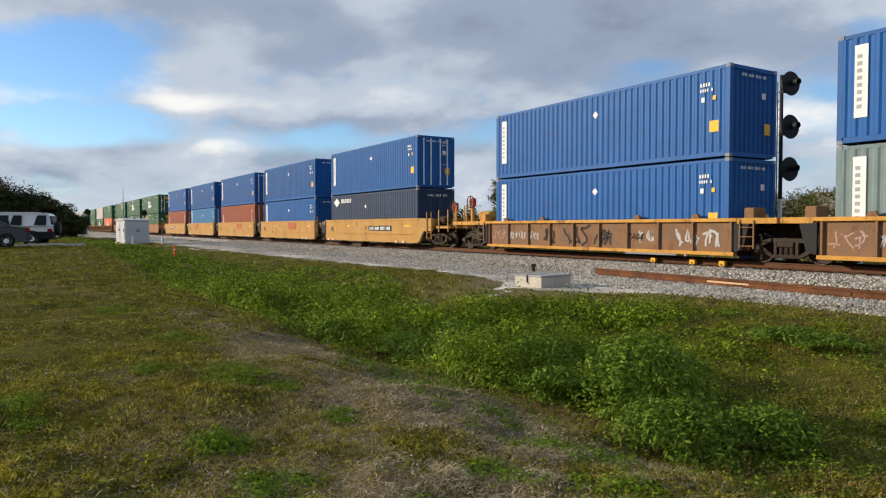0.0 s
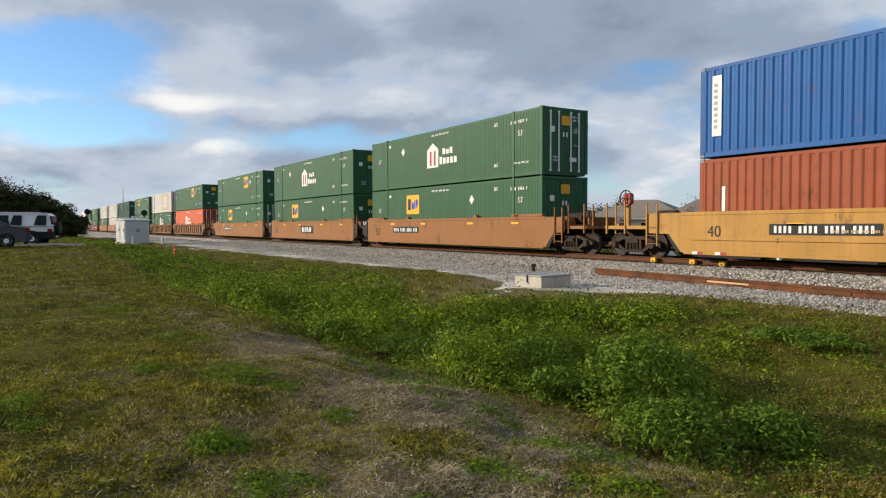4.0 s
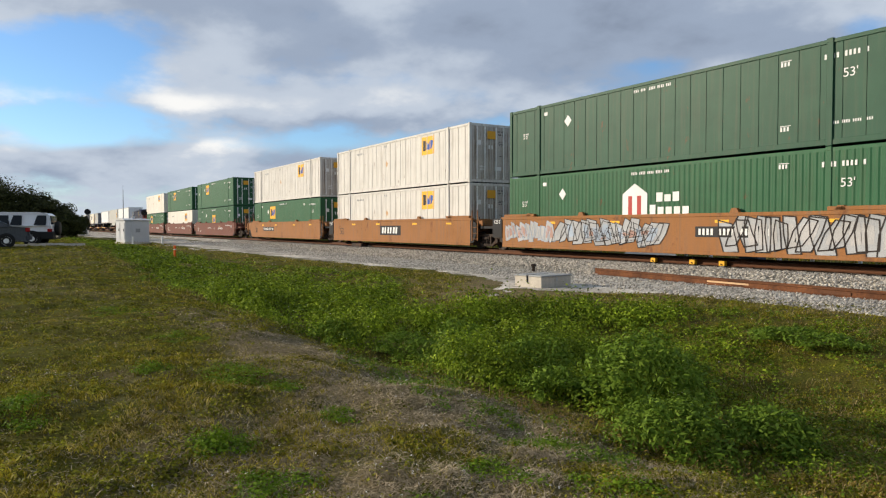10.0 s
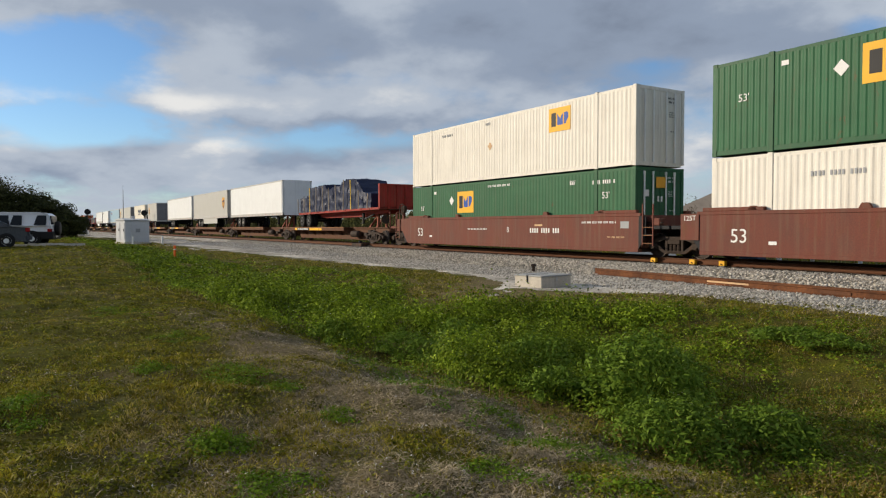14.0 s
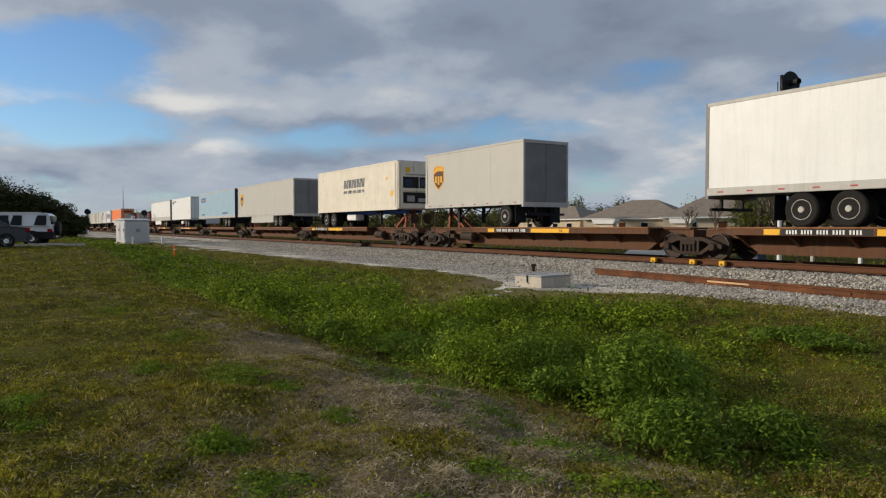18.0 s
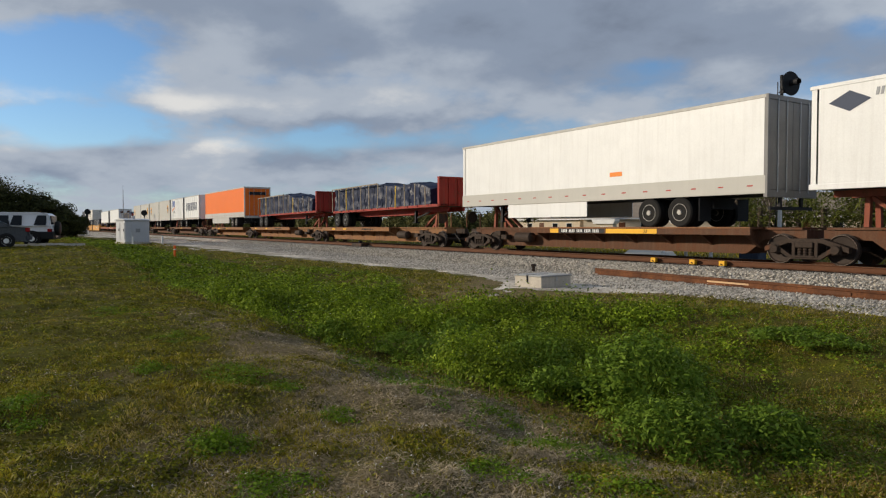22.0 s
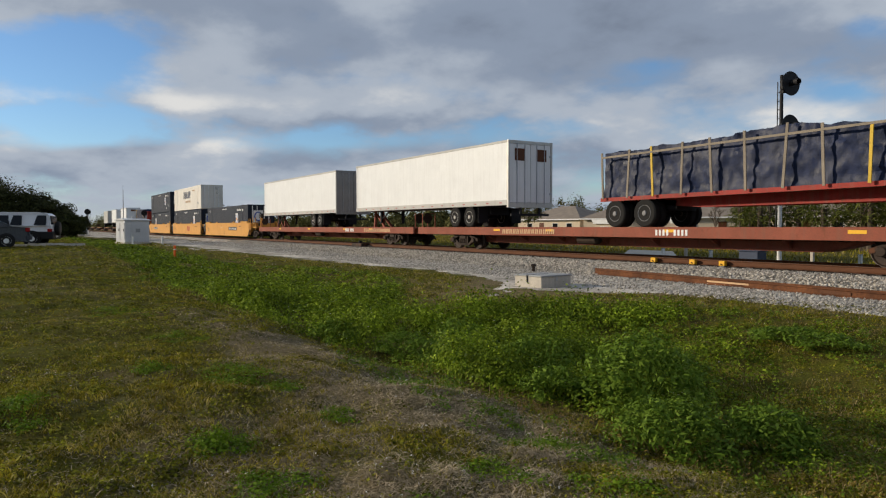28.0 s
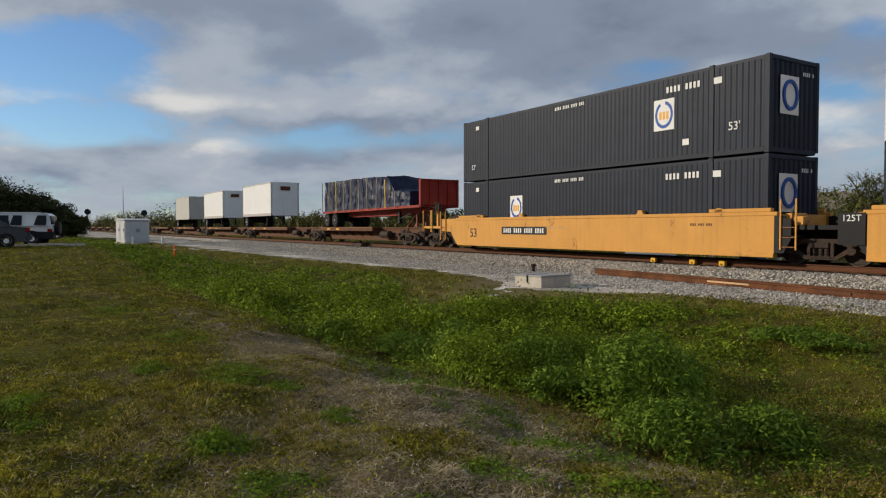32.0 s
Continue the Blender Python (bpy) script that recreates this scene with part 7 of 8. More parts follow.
    for sx, e, cp in ((1, h, ends[0]), (-1, -h, ends[1])):
        if cp:
            coupler(c, e, e + sx * 0.9)
            part("end_railing", Shape().bar((e - sx * .15, -1.1, top), (e - sx * .15, -1.1, top + .75), .04).bar((e - sx * .15, -1.1, top + .75), (e - sx * .15, -.3, top + .75), .04).bar((e - sx * .15, -.3, top + .75), (e - sx * .15, -.3, top), .04), st, c)
            part("hand_brake", Shape().lathe([(0.26, -0.02), (0.29, 0.0), (0.26, 0.02)], 18, "x", (e - sx * 0.2, -0.8, top + 0.5)), IRON, c)
    for hx, lean in hitches:
        x = hx - cu
        part("trailer_hitch", Shape().bar((x, -0.32, top), (x, -0.25, top + 1.02), .14).bar((x, 0.32, top), (x, 0.25, top + 1.02), .14).bar((x - lean * 1.3, -0.25, top), (x, -0.2, top + 0.85), .12).bar((x - lean * 1.3, 0.25, top), (x, 0.2, top + .85), .12).box(x - 0.35, x + 0.35, -0.45, 0.45, top + 1.0, top + 1.10), DECK_RED, c)
    for t in trucks:
        bogie_parts(c, t - cu)
    decals(c, -wide - 0.001, marks, -h)
    return c


# -- road trailers
def road_wheel(parent, x, y, z, r=0.5, rim=RIM):
    ty = piece("tyre", shared(("tyre", r), RUBBER, lambda: Shape().lathe([(r * .56, -0.13), (r * .9, -0.14), (r, -0.1), (r, 0.1), (r * .9, 0.14), (r * .56, 0.13)], 26, "y"), True), parent, pose(x, y, z))
    piece("rim", shared(("rim", r), rim, lambda: Shape().lathe([(r * .10, -0.165), (r * .17, -0.16), (r * .2, -0.11), (r * .36, -0.085), (r * .50, -0.10), (r * .56, -0.145), (r * .585, -0.14), (r * .585, 0.1), (r * .1, 0.1)], 22, "y"), True), ty)


def running_gear(c, xs, z0, y=1.0, frame=BLACK, rim=RIM):
    """Axles with twin tyres, slider frame and mud flaps; z0 is the deck that carries them."""
    r = 0.5
    a, b = min(xs) - 0.8, max(xs) + 0.8
    part("slider_frame", Shape().box(a, b, -0.55, 0.55, z0 + 0.6, z0 + .96), frame, c)
    for x in xs:
        part("axle", Shape().lathe([(0.07, -1.05), (0.07, 1.05)], 8, "y", (x, 0, z0 + r)), frame, c)
        for sy in (-1, 1):
            road_wheel(c, x, sy * (y + 0.13), z0 + r, rim=rim)
            road_wheel(c, x, sy * (y - 0.2), z0 + r, rim=rim)


def road_trailer(u, L, paint, label, nose, H=2.93, floor=1.0, wheels=None, legs=None, skirt=None, marks=(), rear=REAR_GREY, nose_paint=None, ribs=0, tape=True, top_rail=RAIL_GREY, low_rail=RAIL_GREY, low_h=0.24, category="trailer", rear_marks=(), single=False):
    """A box trailer standing on a wagon's deck; u: its left end; nose: +1 where its front points to the train's head."""
    dz = 1.062
    c = riding("box_trailer", u + L / 2, dz, label, category, "road trailers on the train")
    W = 2.59
    h = L / 2
    z0, z1 = floor, floor + H
    for sy in (-1, 1):
        y = sy * W / 2
        part("side_wall", Shape().box(-h + 0.05, h - 0.05, min(y - sy * .01, y - sy * .05), max(y - sy * .01, y - sy * .05), z0 + 0.1, z1 - 0.05), paint, c)
        part("top_rail", Shape().box(-h, h, min(y + sy * .004, y - sy * .08), max(y + sy * .004, y - sy * .08), z1 - 0.11, z1, 0.012), top_rail, c)
        part("bottom_rail", Shape().box(-h, h, min(y + sy * .004, y - sy * .08), max(y + sy * .004, y - sy * .08), z0, z0 + low_h, 0.012), low_rail, c)
        if ribs:
            rb = shared(("rib", H, paint.name), paint, lambda: Shape().prism([(-0.035, 0), (-0.02, -0.022), (0.02, -0.022), (0.035, 0)], z0 + low_h, z1 - 0.16, "z"))
            for i in range(1, ribs if sy < 0 else 0):
                piece("rib", rb, c, pose(-h + L * i / ribs, y - sy * 0.01, 0))
        seam = shared(("panel_seam", H, paint.name), paint, lambda: Shape().box(-0.006, 0.006, -0.0015, 0, z0 + low_h, z1 - 0.12))
        if not ribs and sy < 0 and tape:
            n = max(3, round(L / 1.22))
            for i in range(1, n):
                piece("panel_seam", seam, c, pose(-h + L * i / n, y - sy * 0.01, 0, 0, 0, 0 if sy < 0 else 180))
    part("roof", Shape().prism([(-W / 2 + .06, z1 - 0.04), (W / 2 - .06, z1 - 0.04), (W / 2 - .2, z1 + 0.01), (-W / 2 + .2, z1 + 0.01)], -h + 0.05, h - 0.05, "x"), ALU, c)
    part("floor", Shape().box(-h + 0.05, h - 0.05, -W / 2 + 0.06, W / 2 - 0.06, z0 + 0.02, z0 + 0.14), BLACK, c)
    # nose panel and rear doors
    np_ = nose_paint or paint
    nx = nose * h
    part("front_wall", Shape().prism([(nx, -W / 2 + .2), (nx - nose * .2, -W / 2 + .01), (nx - nose * .25, -W / 2 + .01), (nx - nose * .25, W / 2 - .01), (nx - nose * .2, W / 2 - .01), (nx, W / 2 - .2)], z0 + 0.02, z1 - 0.01, "z"), np_, c)
    rx = -nose * h
    fr = Shape().box(rx - .06, rx + .06, -W / 2, -W / 2 + .1, z0 - 0.1, z1).box(rx - .06, rx + .06, W / 2 - .1, W / 2, z0 - 0.1, z1).box(rx - .06, rx + .06, -W / 2 + .1, W / 2 - .1, z1 - .14, z1).box(rx - .06, rx + .06, -W / 2 + .1, W / 2 - .1, z0 - 0.1, z0 + .12)
    part("rear_frame", fr, RAIL_GREY if single else ALU if rear is paint else rear, c)
    for k in (-1, 1):
        d = part("door", Shape().box(rx - .04, rx + .04, min(k * .01, k * (W / 2 - .1)), max(k * .01, k * (W / 2 - .1)), z0 + .13, z1 - .15, 0.01), rear, c)
        if not single:
            for q in (0.35, 0.8):
                part("lock_rod", Shape().lathe([(0.018, z0 + .05), (0.018, z1 - .1)], 8, "z", (rx - nose * .07, k * q, 0)), STEEL, d)
        part("hinge", Shape().box(rx - nose * .08, rx - nose * .04, k * (W / 2 - .18), k * (W / 2 - .06), z0 + 0.5, z0 + 0.58).box(rx - nose * .08, rx - nose * .04, k * (W / 2 - .18), k * (W / 2 - .06), z1 - 0.7, z1 - 0.62), STEEL, d) if k > 0 else None
    part("underride_guard", Shape().box(rx - .04, rx + .04, -1.1, 1.1, 0.52, 0.62).box(rx - .04, rx + .04, -.6, -.5, .6, z0).box(rx - .04, rx + .04, .5, .6, .6, z0), BLACK, c)
    if tape:
        n = int(L / 1.0)
        red = shared("tape_red", P_RED, lambda: Shape().box(-.10, .10, -.003, 0, -.02, .02))
        for i in range(n):
            piece("reflective_tape", red, c, pose(-h + L * (i + .5) / n, -W / 2 - .0045, z0 + low_h * .45))
    w = wheels if wheels is not None else ([rx + nose * 3.1, rx + nose * 4.4])
    running_gear(c, w, 0.0)
    for q in w[:1]:
        for sy in (-1, 1):
            part("mud_flap", Shape().box(w[0] - nose * .8 - .01, w[0] - nose * .8 + .01, sy * 1.0 - .3, sy * 1.0 + .3, .2, .95), BLACK, c)
    lx = legs if legs is not None else nx - nose * 2.6
    for sy in (-1, 1):
        part("landing_leg", Shape().box(lx - .07, lx + .07, sy * .75 - .07, sy * .75 + .07, .28, z0).box(lx - .14, lx + .14, sy * .75 - .14, sy * .75 + .14, .24, .28), BLACK, c)
        part("leg_brace", Shape().bar((lx, sy * .75, .5), (lx - nose * .9, sy * .6, z0), .06).bar((lx, sy * .75, .75), (lx, 0, z0), .05), BLACK, c)
    if skirt:
        a, b, mt = skirt
        for sy in (-1, 1):
            part("side_skirt", Shape().prism([(a, z0), (b, z0), (b, .42), (a + (0.0 if nose > 0 else .0), .42)], sy * (W / 2 - .06), sy * (W / 2 - .03)), mt, c)
    decals(c, -W / 2 + 0.006, marks, -h)
    for y, z, ww, hh, mt in rear_marks:
        part("rear_marking", Shape().box(h + 0.062, h + 0.066, y - ww / 2, y + ww / 2, z - hh / 2, z + hh / 2), mt, c)
    return c


def reefer_trailer(u, L, label, nose, marks=(), unit=True, paint=TRAILER_CREAM, chassis=None):
    """A refrigerated container on a skeletal road chassis."""
    c = road_trailer(u, L, paint, label, nose, H=2.86, floor=1.03, marks=marks, rear=paint, top_rail=paint, low_rail=paint, low_h=0.16, tape=False, legs=nose * (L / 2 - 3.1), wheels=[-nose * (L / 2 - 1.45), -nose * (L / 2 - 2.72)])
    h = L / 2
    part("chassis_beam", Shape().box(-h + .3, h - .3, -.55, -.4, .84, 1.02).box(-h + .3, h - .3, .4, .55, .84, 1.02), chassis or P_BLUE, c)
    if unit:
        x = nose * h
        g = part("cooling_unit", Shape().box(min(x, x + nose * .1), max(x, x + nose * .1), -1.15, 1.15, 1.1, 3.8, 0.03), TRAILER_CREAM, c)
        # openings are flat black sheets: the shade inside them is painted on
        part("fan_opening", Shape().box(x + nose * .101 - .004, x + nose * .101 + .004, -.95, .1, 2.3, 2.95), BLACK, g)
        part("fan_opening", Shape().box(x + nose * .101 - .004, x + nose * .101 + .004, .15, .95, 2.3, 2.95), BLACK, g)
        part("compressor_bay", Shape().box(x + nose * .101 - .004, x + nose * .101 + .004, -.95, .8, 1.4, 2.05), BLACK, g)
        q0 = x + nose * .105
        bx = lambda a0, a1, z0_, z1_, dd=.05: Shape().box(min(q0, q0 + nose * dd), max(q0, q0 + nose * dd), a0, a1, z0_, z1_, .012)
        for nm, sh, mt in (("compressor", bx(-.85, -.35, 2.35, 2.8), REAR_BLUE), ("control_box", bx(.2, .7, 2.4, 2.85), P_SLATE), ("shelf", bx(-1.0, 1.0, 2.1, 2.26, .03), TRAILER_CREAM), ("motor", bx(-.7, -.2, 1.5, 1.85), P_GREY), ("motor", bx(.05, .6, 1.48, 1.7), P_GREY), ("fan_cover", bx(-.8, .8, 3.05, 3.12, .03), P_GREY)):
            part(nm, sh, mt, g)
        for sy in (-1, 1):
            part("edge_post", Shape().box(min(x, x + nose * .14), max(x, x + nose * .14), sy * 1.22 - .05, sy * 1.22 + .05, 1.08, 3.84, .012), TRAILER_CREAM, g)
        part("label_plate", Shape().box(x + nose * .101 - .004, x + nose * .101 + .004, -.8, -.5, 3.2, 3.5), P_YELLOW, g)
    part("fuel_tank", Shape().box(-nose * .5 - .7, -nose * .5 + .7, -1.2, -.6, .45, .82, .04), P_WHITE, c)
    return c


def flatbed_trailer(u, L, label, load, seed, bulkhead=True):
    """A red flatbed with a tarpaulined load; nose towards the train's head."""
    c = riding("flatbed_trailer", u + L / 2, 1.062, label, "flatbed trailer", "road trailers on the train")
    h = L / 2
    z0 = 1.10
    slope = lambda x: z0 + 0.14 * (x + h) / L
    W = 2.5
    for sy in (-1, 1):
        y = sy * W / 2
        part("side_rail", Shape().prism([(-h, slope(-h) - .14), (h, slope(h) - .14), (h, slope(h)), (-h, slope(-h))], min(y, y - sy * .1), max(y, y - sy * .1)), RED_STEEL, c)
        part("main_beam", Shape().prism([(-h + .3, slope(-h) - .16), (-h + 4, .68), (h - 4.2, .70), (h - 2.6, slope(h) - .42), (h - .2, slope(h) - .36), (h - .2, slope(h) - .14), (-h + .3, slope(-h) - .1)], sy * .5 - .05, sy * .5 + .05), RED_STEEL, c)
    part("bed", Shape().prism([(-h, slope(-h) - .06), (h, slope(h) - .06), (h, slope(h) - .01), (-h, slope(-h) - .01)], -W / 2 + .1, W / 2 - .1), SLAT, c)
    if bulkhead:
        bk = part("bulkhead", Shape().box(h - .1, h, -W / 2, W / 2, slope(h) - .1, slope(h) + 1.35), RED_STEEL, c)
        for y in (-1.2, -.6, 0, .6, 1.2):
            part("bulkhead_post", Shape().box(h, h + .07, y - .05, y + .05, slope(h) - .1, slope(h) + 1.35), RED_STEEL, bk)
        part("bulkhead_cap", Shape().box(h - .12, h + .08, -W / 2, W / 2, slope(h) + 1.35, slope(h) + 1.43), RED_STEEL, bk)
    running_gear(c, [-h + .75, -h + 2.15], 0.0, rim=REAR_GREY)
    for sy in (-1, 1):
        part("landing_leg", Shape().box(h - 3.3, h - 3.16, sy * .75 - .07, sy * .75 + .07, .28, slope(h) - .3).box(h - 3.4, h - 3.06, sy * .75 - .14, sy * .75 + .14, .24, .28), BLACK, c)
        part("leg_brace", Shape().bar((h - 3.23, sy * .75, .5), (h - 2.0, sy * .5, slope(h) - .36), .07), BLACK, c)
    # the load: a wrinkled tarpaulin over uneven goods
    a0, a1, prof = load
    n, mrow = 150, 12
    r = random.Random(seed)
    V, F = [], []
    for i in range(n + 1):
        s = i / n
        x = -h + a0 + (L - a0 - a1) * s
        hh = np.interp(s, [q for q, _ in prof], [q for _, q in prof])
        ring = []
        for k in range(mrow + 1):
            q = k / mrow
            ring.append((-W / 2 + .06 + .05 * q, slope(x) + hh * q))
        for k in range(1, 6):
            q = k / 6
            ring.append((-W / 2 + .11 + (W - .22) * q, slope(x) + hh + .07 * math.sin(q * math.pi)))
        for k in range(mrow + 1):
            q = 1 - k / mrow
            ring.append((W / 2 - .06 - .05 * q, slope(x) + hh * q))
        for k, (y, z) in enumerate(ring):
            w = noise.noise((x * 1.3 + seed, y * 1.6, z * 2.0)) * .07 + abs(noise.noise((x * 4.3 + seed, y * 4 + z * 2.5, z * 3.4))) * .09 + abs(noise.noise((x * 8 + z * 6, y * 6, z * 5 - x * 3 + seed))) * .05 - .07
            out = -1 if y < 0 else 1
            V.append((x, y + out * w * (0.4 if k in (0, len(ring) - 1) else 1), z + (w if 5 < k < len(ring) - 6 else 0)))
    m = len(ring)
    for i in range(n):
        for k in range(m - 1):
            q = i * m + k
            F.append((q, q + m, q + m + 1, q + 1))
    tp = Shape().add(V, F + [tuple(range(m)), tuple(range(n * m + m - 1, n * m - 1, -1))])
    part("tarpaulin", tp, TARP, c, "wrinkled dark blue tarpaulin", True)
    nslat = int((L - a0 - a1) / 1.15)
    for i in range(nslat + 1):
        x = -h + a0 + .15 + (L - a0 - a1 - .3) * i / nslat
        hh = float(np.interp((x + h - a0) / (L - a0 - a1), [q for q, _ in prof], [q for _, q in prof]))
        if hh > .9 or seed % 2 == 0:
            tilt = r.uniform(-.12, .12)
            part("side_stake", Shape().prism([(x - .04, slope(x) - .05), (x + .04, slope(x) - .05), (x + .04 + tilt, slope(x) + hh * .98), (x - .04 + tilt, slope(x) + hh * .98)], -W / 2 - .14, -W / 2 - .105), SLAT_YELLOW if i % 6 == 2 else SLAT, c)
    tall = [q for q, hh in prof if hh > 1.35]
    if seed % 2 == 0 and tall:
        xa, xb = -h + a0 + .1, -h + a0 + (L - a0 - a1) * max(tall)
        hr = min(hh for _, hh in prof if hh > 1.35)
        part("slat_rail", Shape().prism([(xa, slope(xa) + hr - .05), (xb, slope(xb) + hr - .05), (xb, slope(xb) + hr + .02), (xa, slope(xa) + hr + .02)], -W / 2 - .15, -W / 2 - .125), SLAT, c)
    return c


D40 = lambda up=True: [("panel", 0.62, 1.62 if up else 1.75, 0.34, 1.9 if up else 1.8, P_WHITE), ("column", 0.58, 1.62 if up else 1.75, 0.13, 1.5, P_GREY), ("bars", 11.35, 2.35, 0.5, 0.12, P_WHITE), ("bars", 11.35, 2.17, 0.5, 0.10, P_WHITE), ("panel", 11.62, 1.0, 0.34, 0.36, P_YELLOW), ("panel", 11.62, 1.9, 0.12, 0.14, P_YELLOW), ("panel", 11.2, 1.88, 0.12, 0.16, P_WHITE), ("diamond", 6.37, 2.07, 0.3, 0.28, P_WHITE)]
E40 = [("panel", 0.7, 0.95, 0.3, 0.36, P_YELLOW), ("panel", 0.5, 2.0, 0.2, 0.2, P_WHITE), ("bars", 0.0, 2.6, 1.3, 0.09, P_WHITE)]


def green_marks(logo_x, logo_z, hub=False, dia=None, size=1.0):
    L = [("bars", 8.0, 2.62, 1.7, 0.10, P_WHITE), ("bars", 14.6, 2.42, 1.2, 0.14, P_WHITE), ("bars", 14.75, 0.62, 1.1, 0.08, P_WHITE), ("bars", 12.9, 2.45, 0.3, 0.12, P_WHITE), ("panel", 12.9, 2.54, 0.32, 0.02, P_WHITE), ("bars", 12.9, 0.6, 0.3, 0.12, P_WHITE), ("panel", 12.9, 0.69, 0.32, 0.02, P_WHITE), ("diamond", dia if dia else logo_x + (1.35 if logo_x > 8 else -1.25), 2.05, 0.42, 0.46, P_WHITE),
         ("text", 14.7, 1.9, "53'", 0.34, P_WHITE), ("text", 1.1, 1.7, "53'", 0.32, P_WHITE), ("panel", 2.4, 2.5, 0.22, 0.14, P_WHITE)]
    if hub:
        L.append(("house_logo", logo_x, logo_z, 1.15, 1.3, P_RED))
    else:
        L.append(("square_logo", logo_x, logo_z, 1.42, 1.05, P_YELLOW))
    return [(k, x, z, w, h, m) for k, x, z, w, h, m in L]


ES = [("panel", 0.0, 2.35, 0.5, 0.4, P_GOLD), ("panel", -0.75, 1.95, 0.24, 0.24, P_WHITE), ("panel", 0.4, 0.7, 0.4, 0.18, P_WHITE), ("bars", -0.5, 0.78, 0.4, 0.09, P_WHITE), ("bars", -0.5, 0.64, 0.4, 0.09, P_WHITE), ("bars", 0.0, 1.75, 0.36, 0.2, P_WHITE)]


def train():
    LO, UP = 0.353, 3.275
    # -- two rusty wells with forty-foot boxes
    well_car(-11.55, 3.5, -4.05, "rusty", "rusty well wagon with yellow chords and graffiti", [3.0], 12.9, ends=(True, False), graffiti=5)
    container(-10.15, LO, 12.192, GREY_GREEN, "weathered grey-green freight container with a white panel", marks=D40())
    container(-10.15, UP, 12.192, BLUE, "blue corrugated freight container stacked on a grey-green one", marks=D40())
    well_car(-28.9, -11.65, -19.5, "rusty", "rusty well wagon with yellow chords and graffiti", [-11.6, -27.4], 12.9, ends=(False, True), graffiti=5)
    container(-25.6, LO, 12.192, BLUE, "blue corrugated freight container in a rusty well wagon", marks=D40(False), end_marks=E40)
    container(-25.6, UP, 12.192, BLUE, "blue corrugated freight container stacked on a blue one", marks=D40(), end_marks=E40)
    # -- five yellow wells
    F = ("word", 7.85, 1.15, 1.85, (0.55, 3), P_RED)
    FE = ("word", 4.45, 1.13, 1.85, (0.55, 3), P_RED)
    plate = lambda x: [("panel", x, 1.0, 3.1, 0.32, P_BLACK), ("bars", x, 1.0, 2.8, 0.2, P_WHITE)]
    small = [("panel", 3.4, 1.15, 0.55, 0.08, P_GOLD), ("bars", 5.2, 0.95, 1.6, 0.07, P_TAN), ("bars", 11.4, 1.05, 1.0, 0.07, P_TAN), ("panel", 6.2, 1.35, 0.25, 0.08, P_GREY), ("panel", 7.6, 1.15, 0.6, 0.08, P_GOLD), ("panel", 11.4, 1.15, 0.8, 0.1, P_GOLD)]
    fort = [("text", 0.75, 0.92, "40", 0.5, P_BLACK)]
    U = [-45.1, -60.35, -75.6, -90.85, -106.1]
    loads = [(NAVY, BLUE, False, True), (BLUE, BLUE, False, False), (BROWN_RED, BLUE, True, True), (LIGHT_BLUE, BLUE, True, False), (BROWN_RED, BLUE, True, True)]
    TK = [-30.9, -47.2, -62.2, -77.5, -92.6, -109.0]
    names = {NAVY: "dark navy", BLUE: "blue", BROWN_RED: "brown-red", LIGHT_BLUE: "faded light blue"}
    for i, (u, (lo, up, dl, du)) in enumerate(zip(U, loads)):
        right = -29.5 if i == 0 else TK[i] - 0.05
        left = -110.2 if i == 4 else TK[i + 1] + 0.05
        tk = [TK[i]] if i < 4 else [TK[i], TK[5]]
        well_car(left, right, u + 6.096, "yellow", "yellow articulated well wagon with black ends", tk, 13.0, marks=small + (plate(8.02 if i == 0 else 4.15) if i in (0, 4) else [FE if i == 3 else F]) + fort + [("text", (6.1, 5.3, 3.0, 8.6, 6.1)[i], 1.02, "BCDEA"[i], 0.32, P_BLACK)], ends=(i == 0, i == 4))
        mk = D40(False) if lo in (BLUE, LIGHT_BLUE) else ([("word", 2.54, 2.47, 1.7, (0.26, 6), P_WHITE), ("diamond", 0.97, 2.4, 1.0, 0.6, P_WHITE), ("diamond", 5.53, 2.04, 0.3, 0.26, P_WHITE)] if lo is NAVY else [("panel", 0.9, 1.55, 0.12, 0.9, P_WHITE), ("panel", 11.3, 1.6, 0.08, 1.6, P_WHITE)])
        container(u, LO, 12.192, lo, f"{names[lo]} corrugated freight container in a yellow well wagon", doors_right=dl, marks=mk, end_marks=[("bars", 0.1, 2.5, 1.3, 0.12, P_WHITE)] if lo is NAVY else E40 if lo is BLUE else ())
        container(u, UP, 12.192, up, f"blue corrugated freight container stacked on a {names[lo]} one", doors_right=du, marks=D40(), end_marks=E40)
    # -- fifty-three-foot wells
    hubt = green_marks(7.25, 1.58, True, 4.0)
    sq_r, sq_l, none = green_marks(10.9, 2.1), green_marks(5.1, 1.97, False, 10.9), [m for m in green_marks(5, 1.5) if m[0] != "square_logo"]
    white_m = [("square_logo", 12.1, 2.17, 1.3, 0.96, P_YELLOW), ("bars", 3.6, 2.45, 1.0, 0.12, P_GREY), ("diamond", 7.3, 1.55, 0.36, 0.4, P_TAN), ("bars", 7.2, 2.6, 0.5, 0.12, P_GREY)]
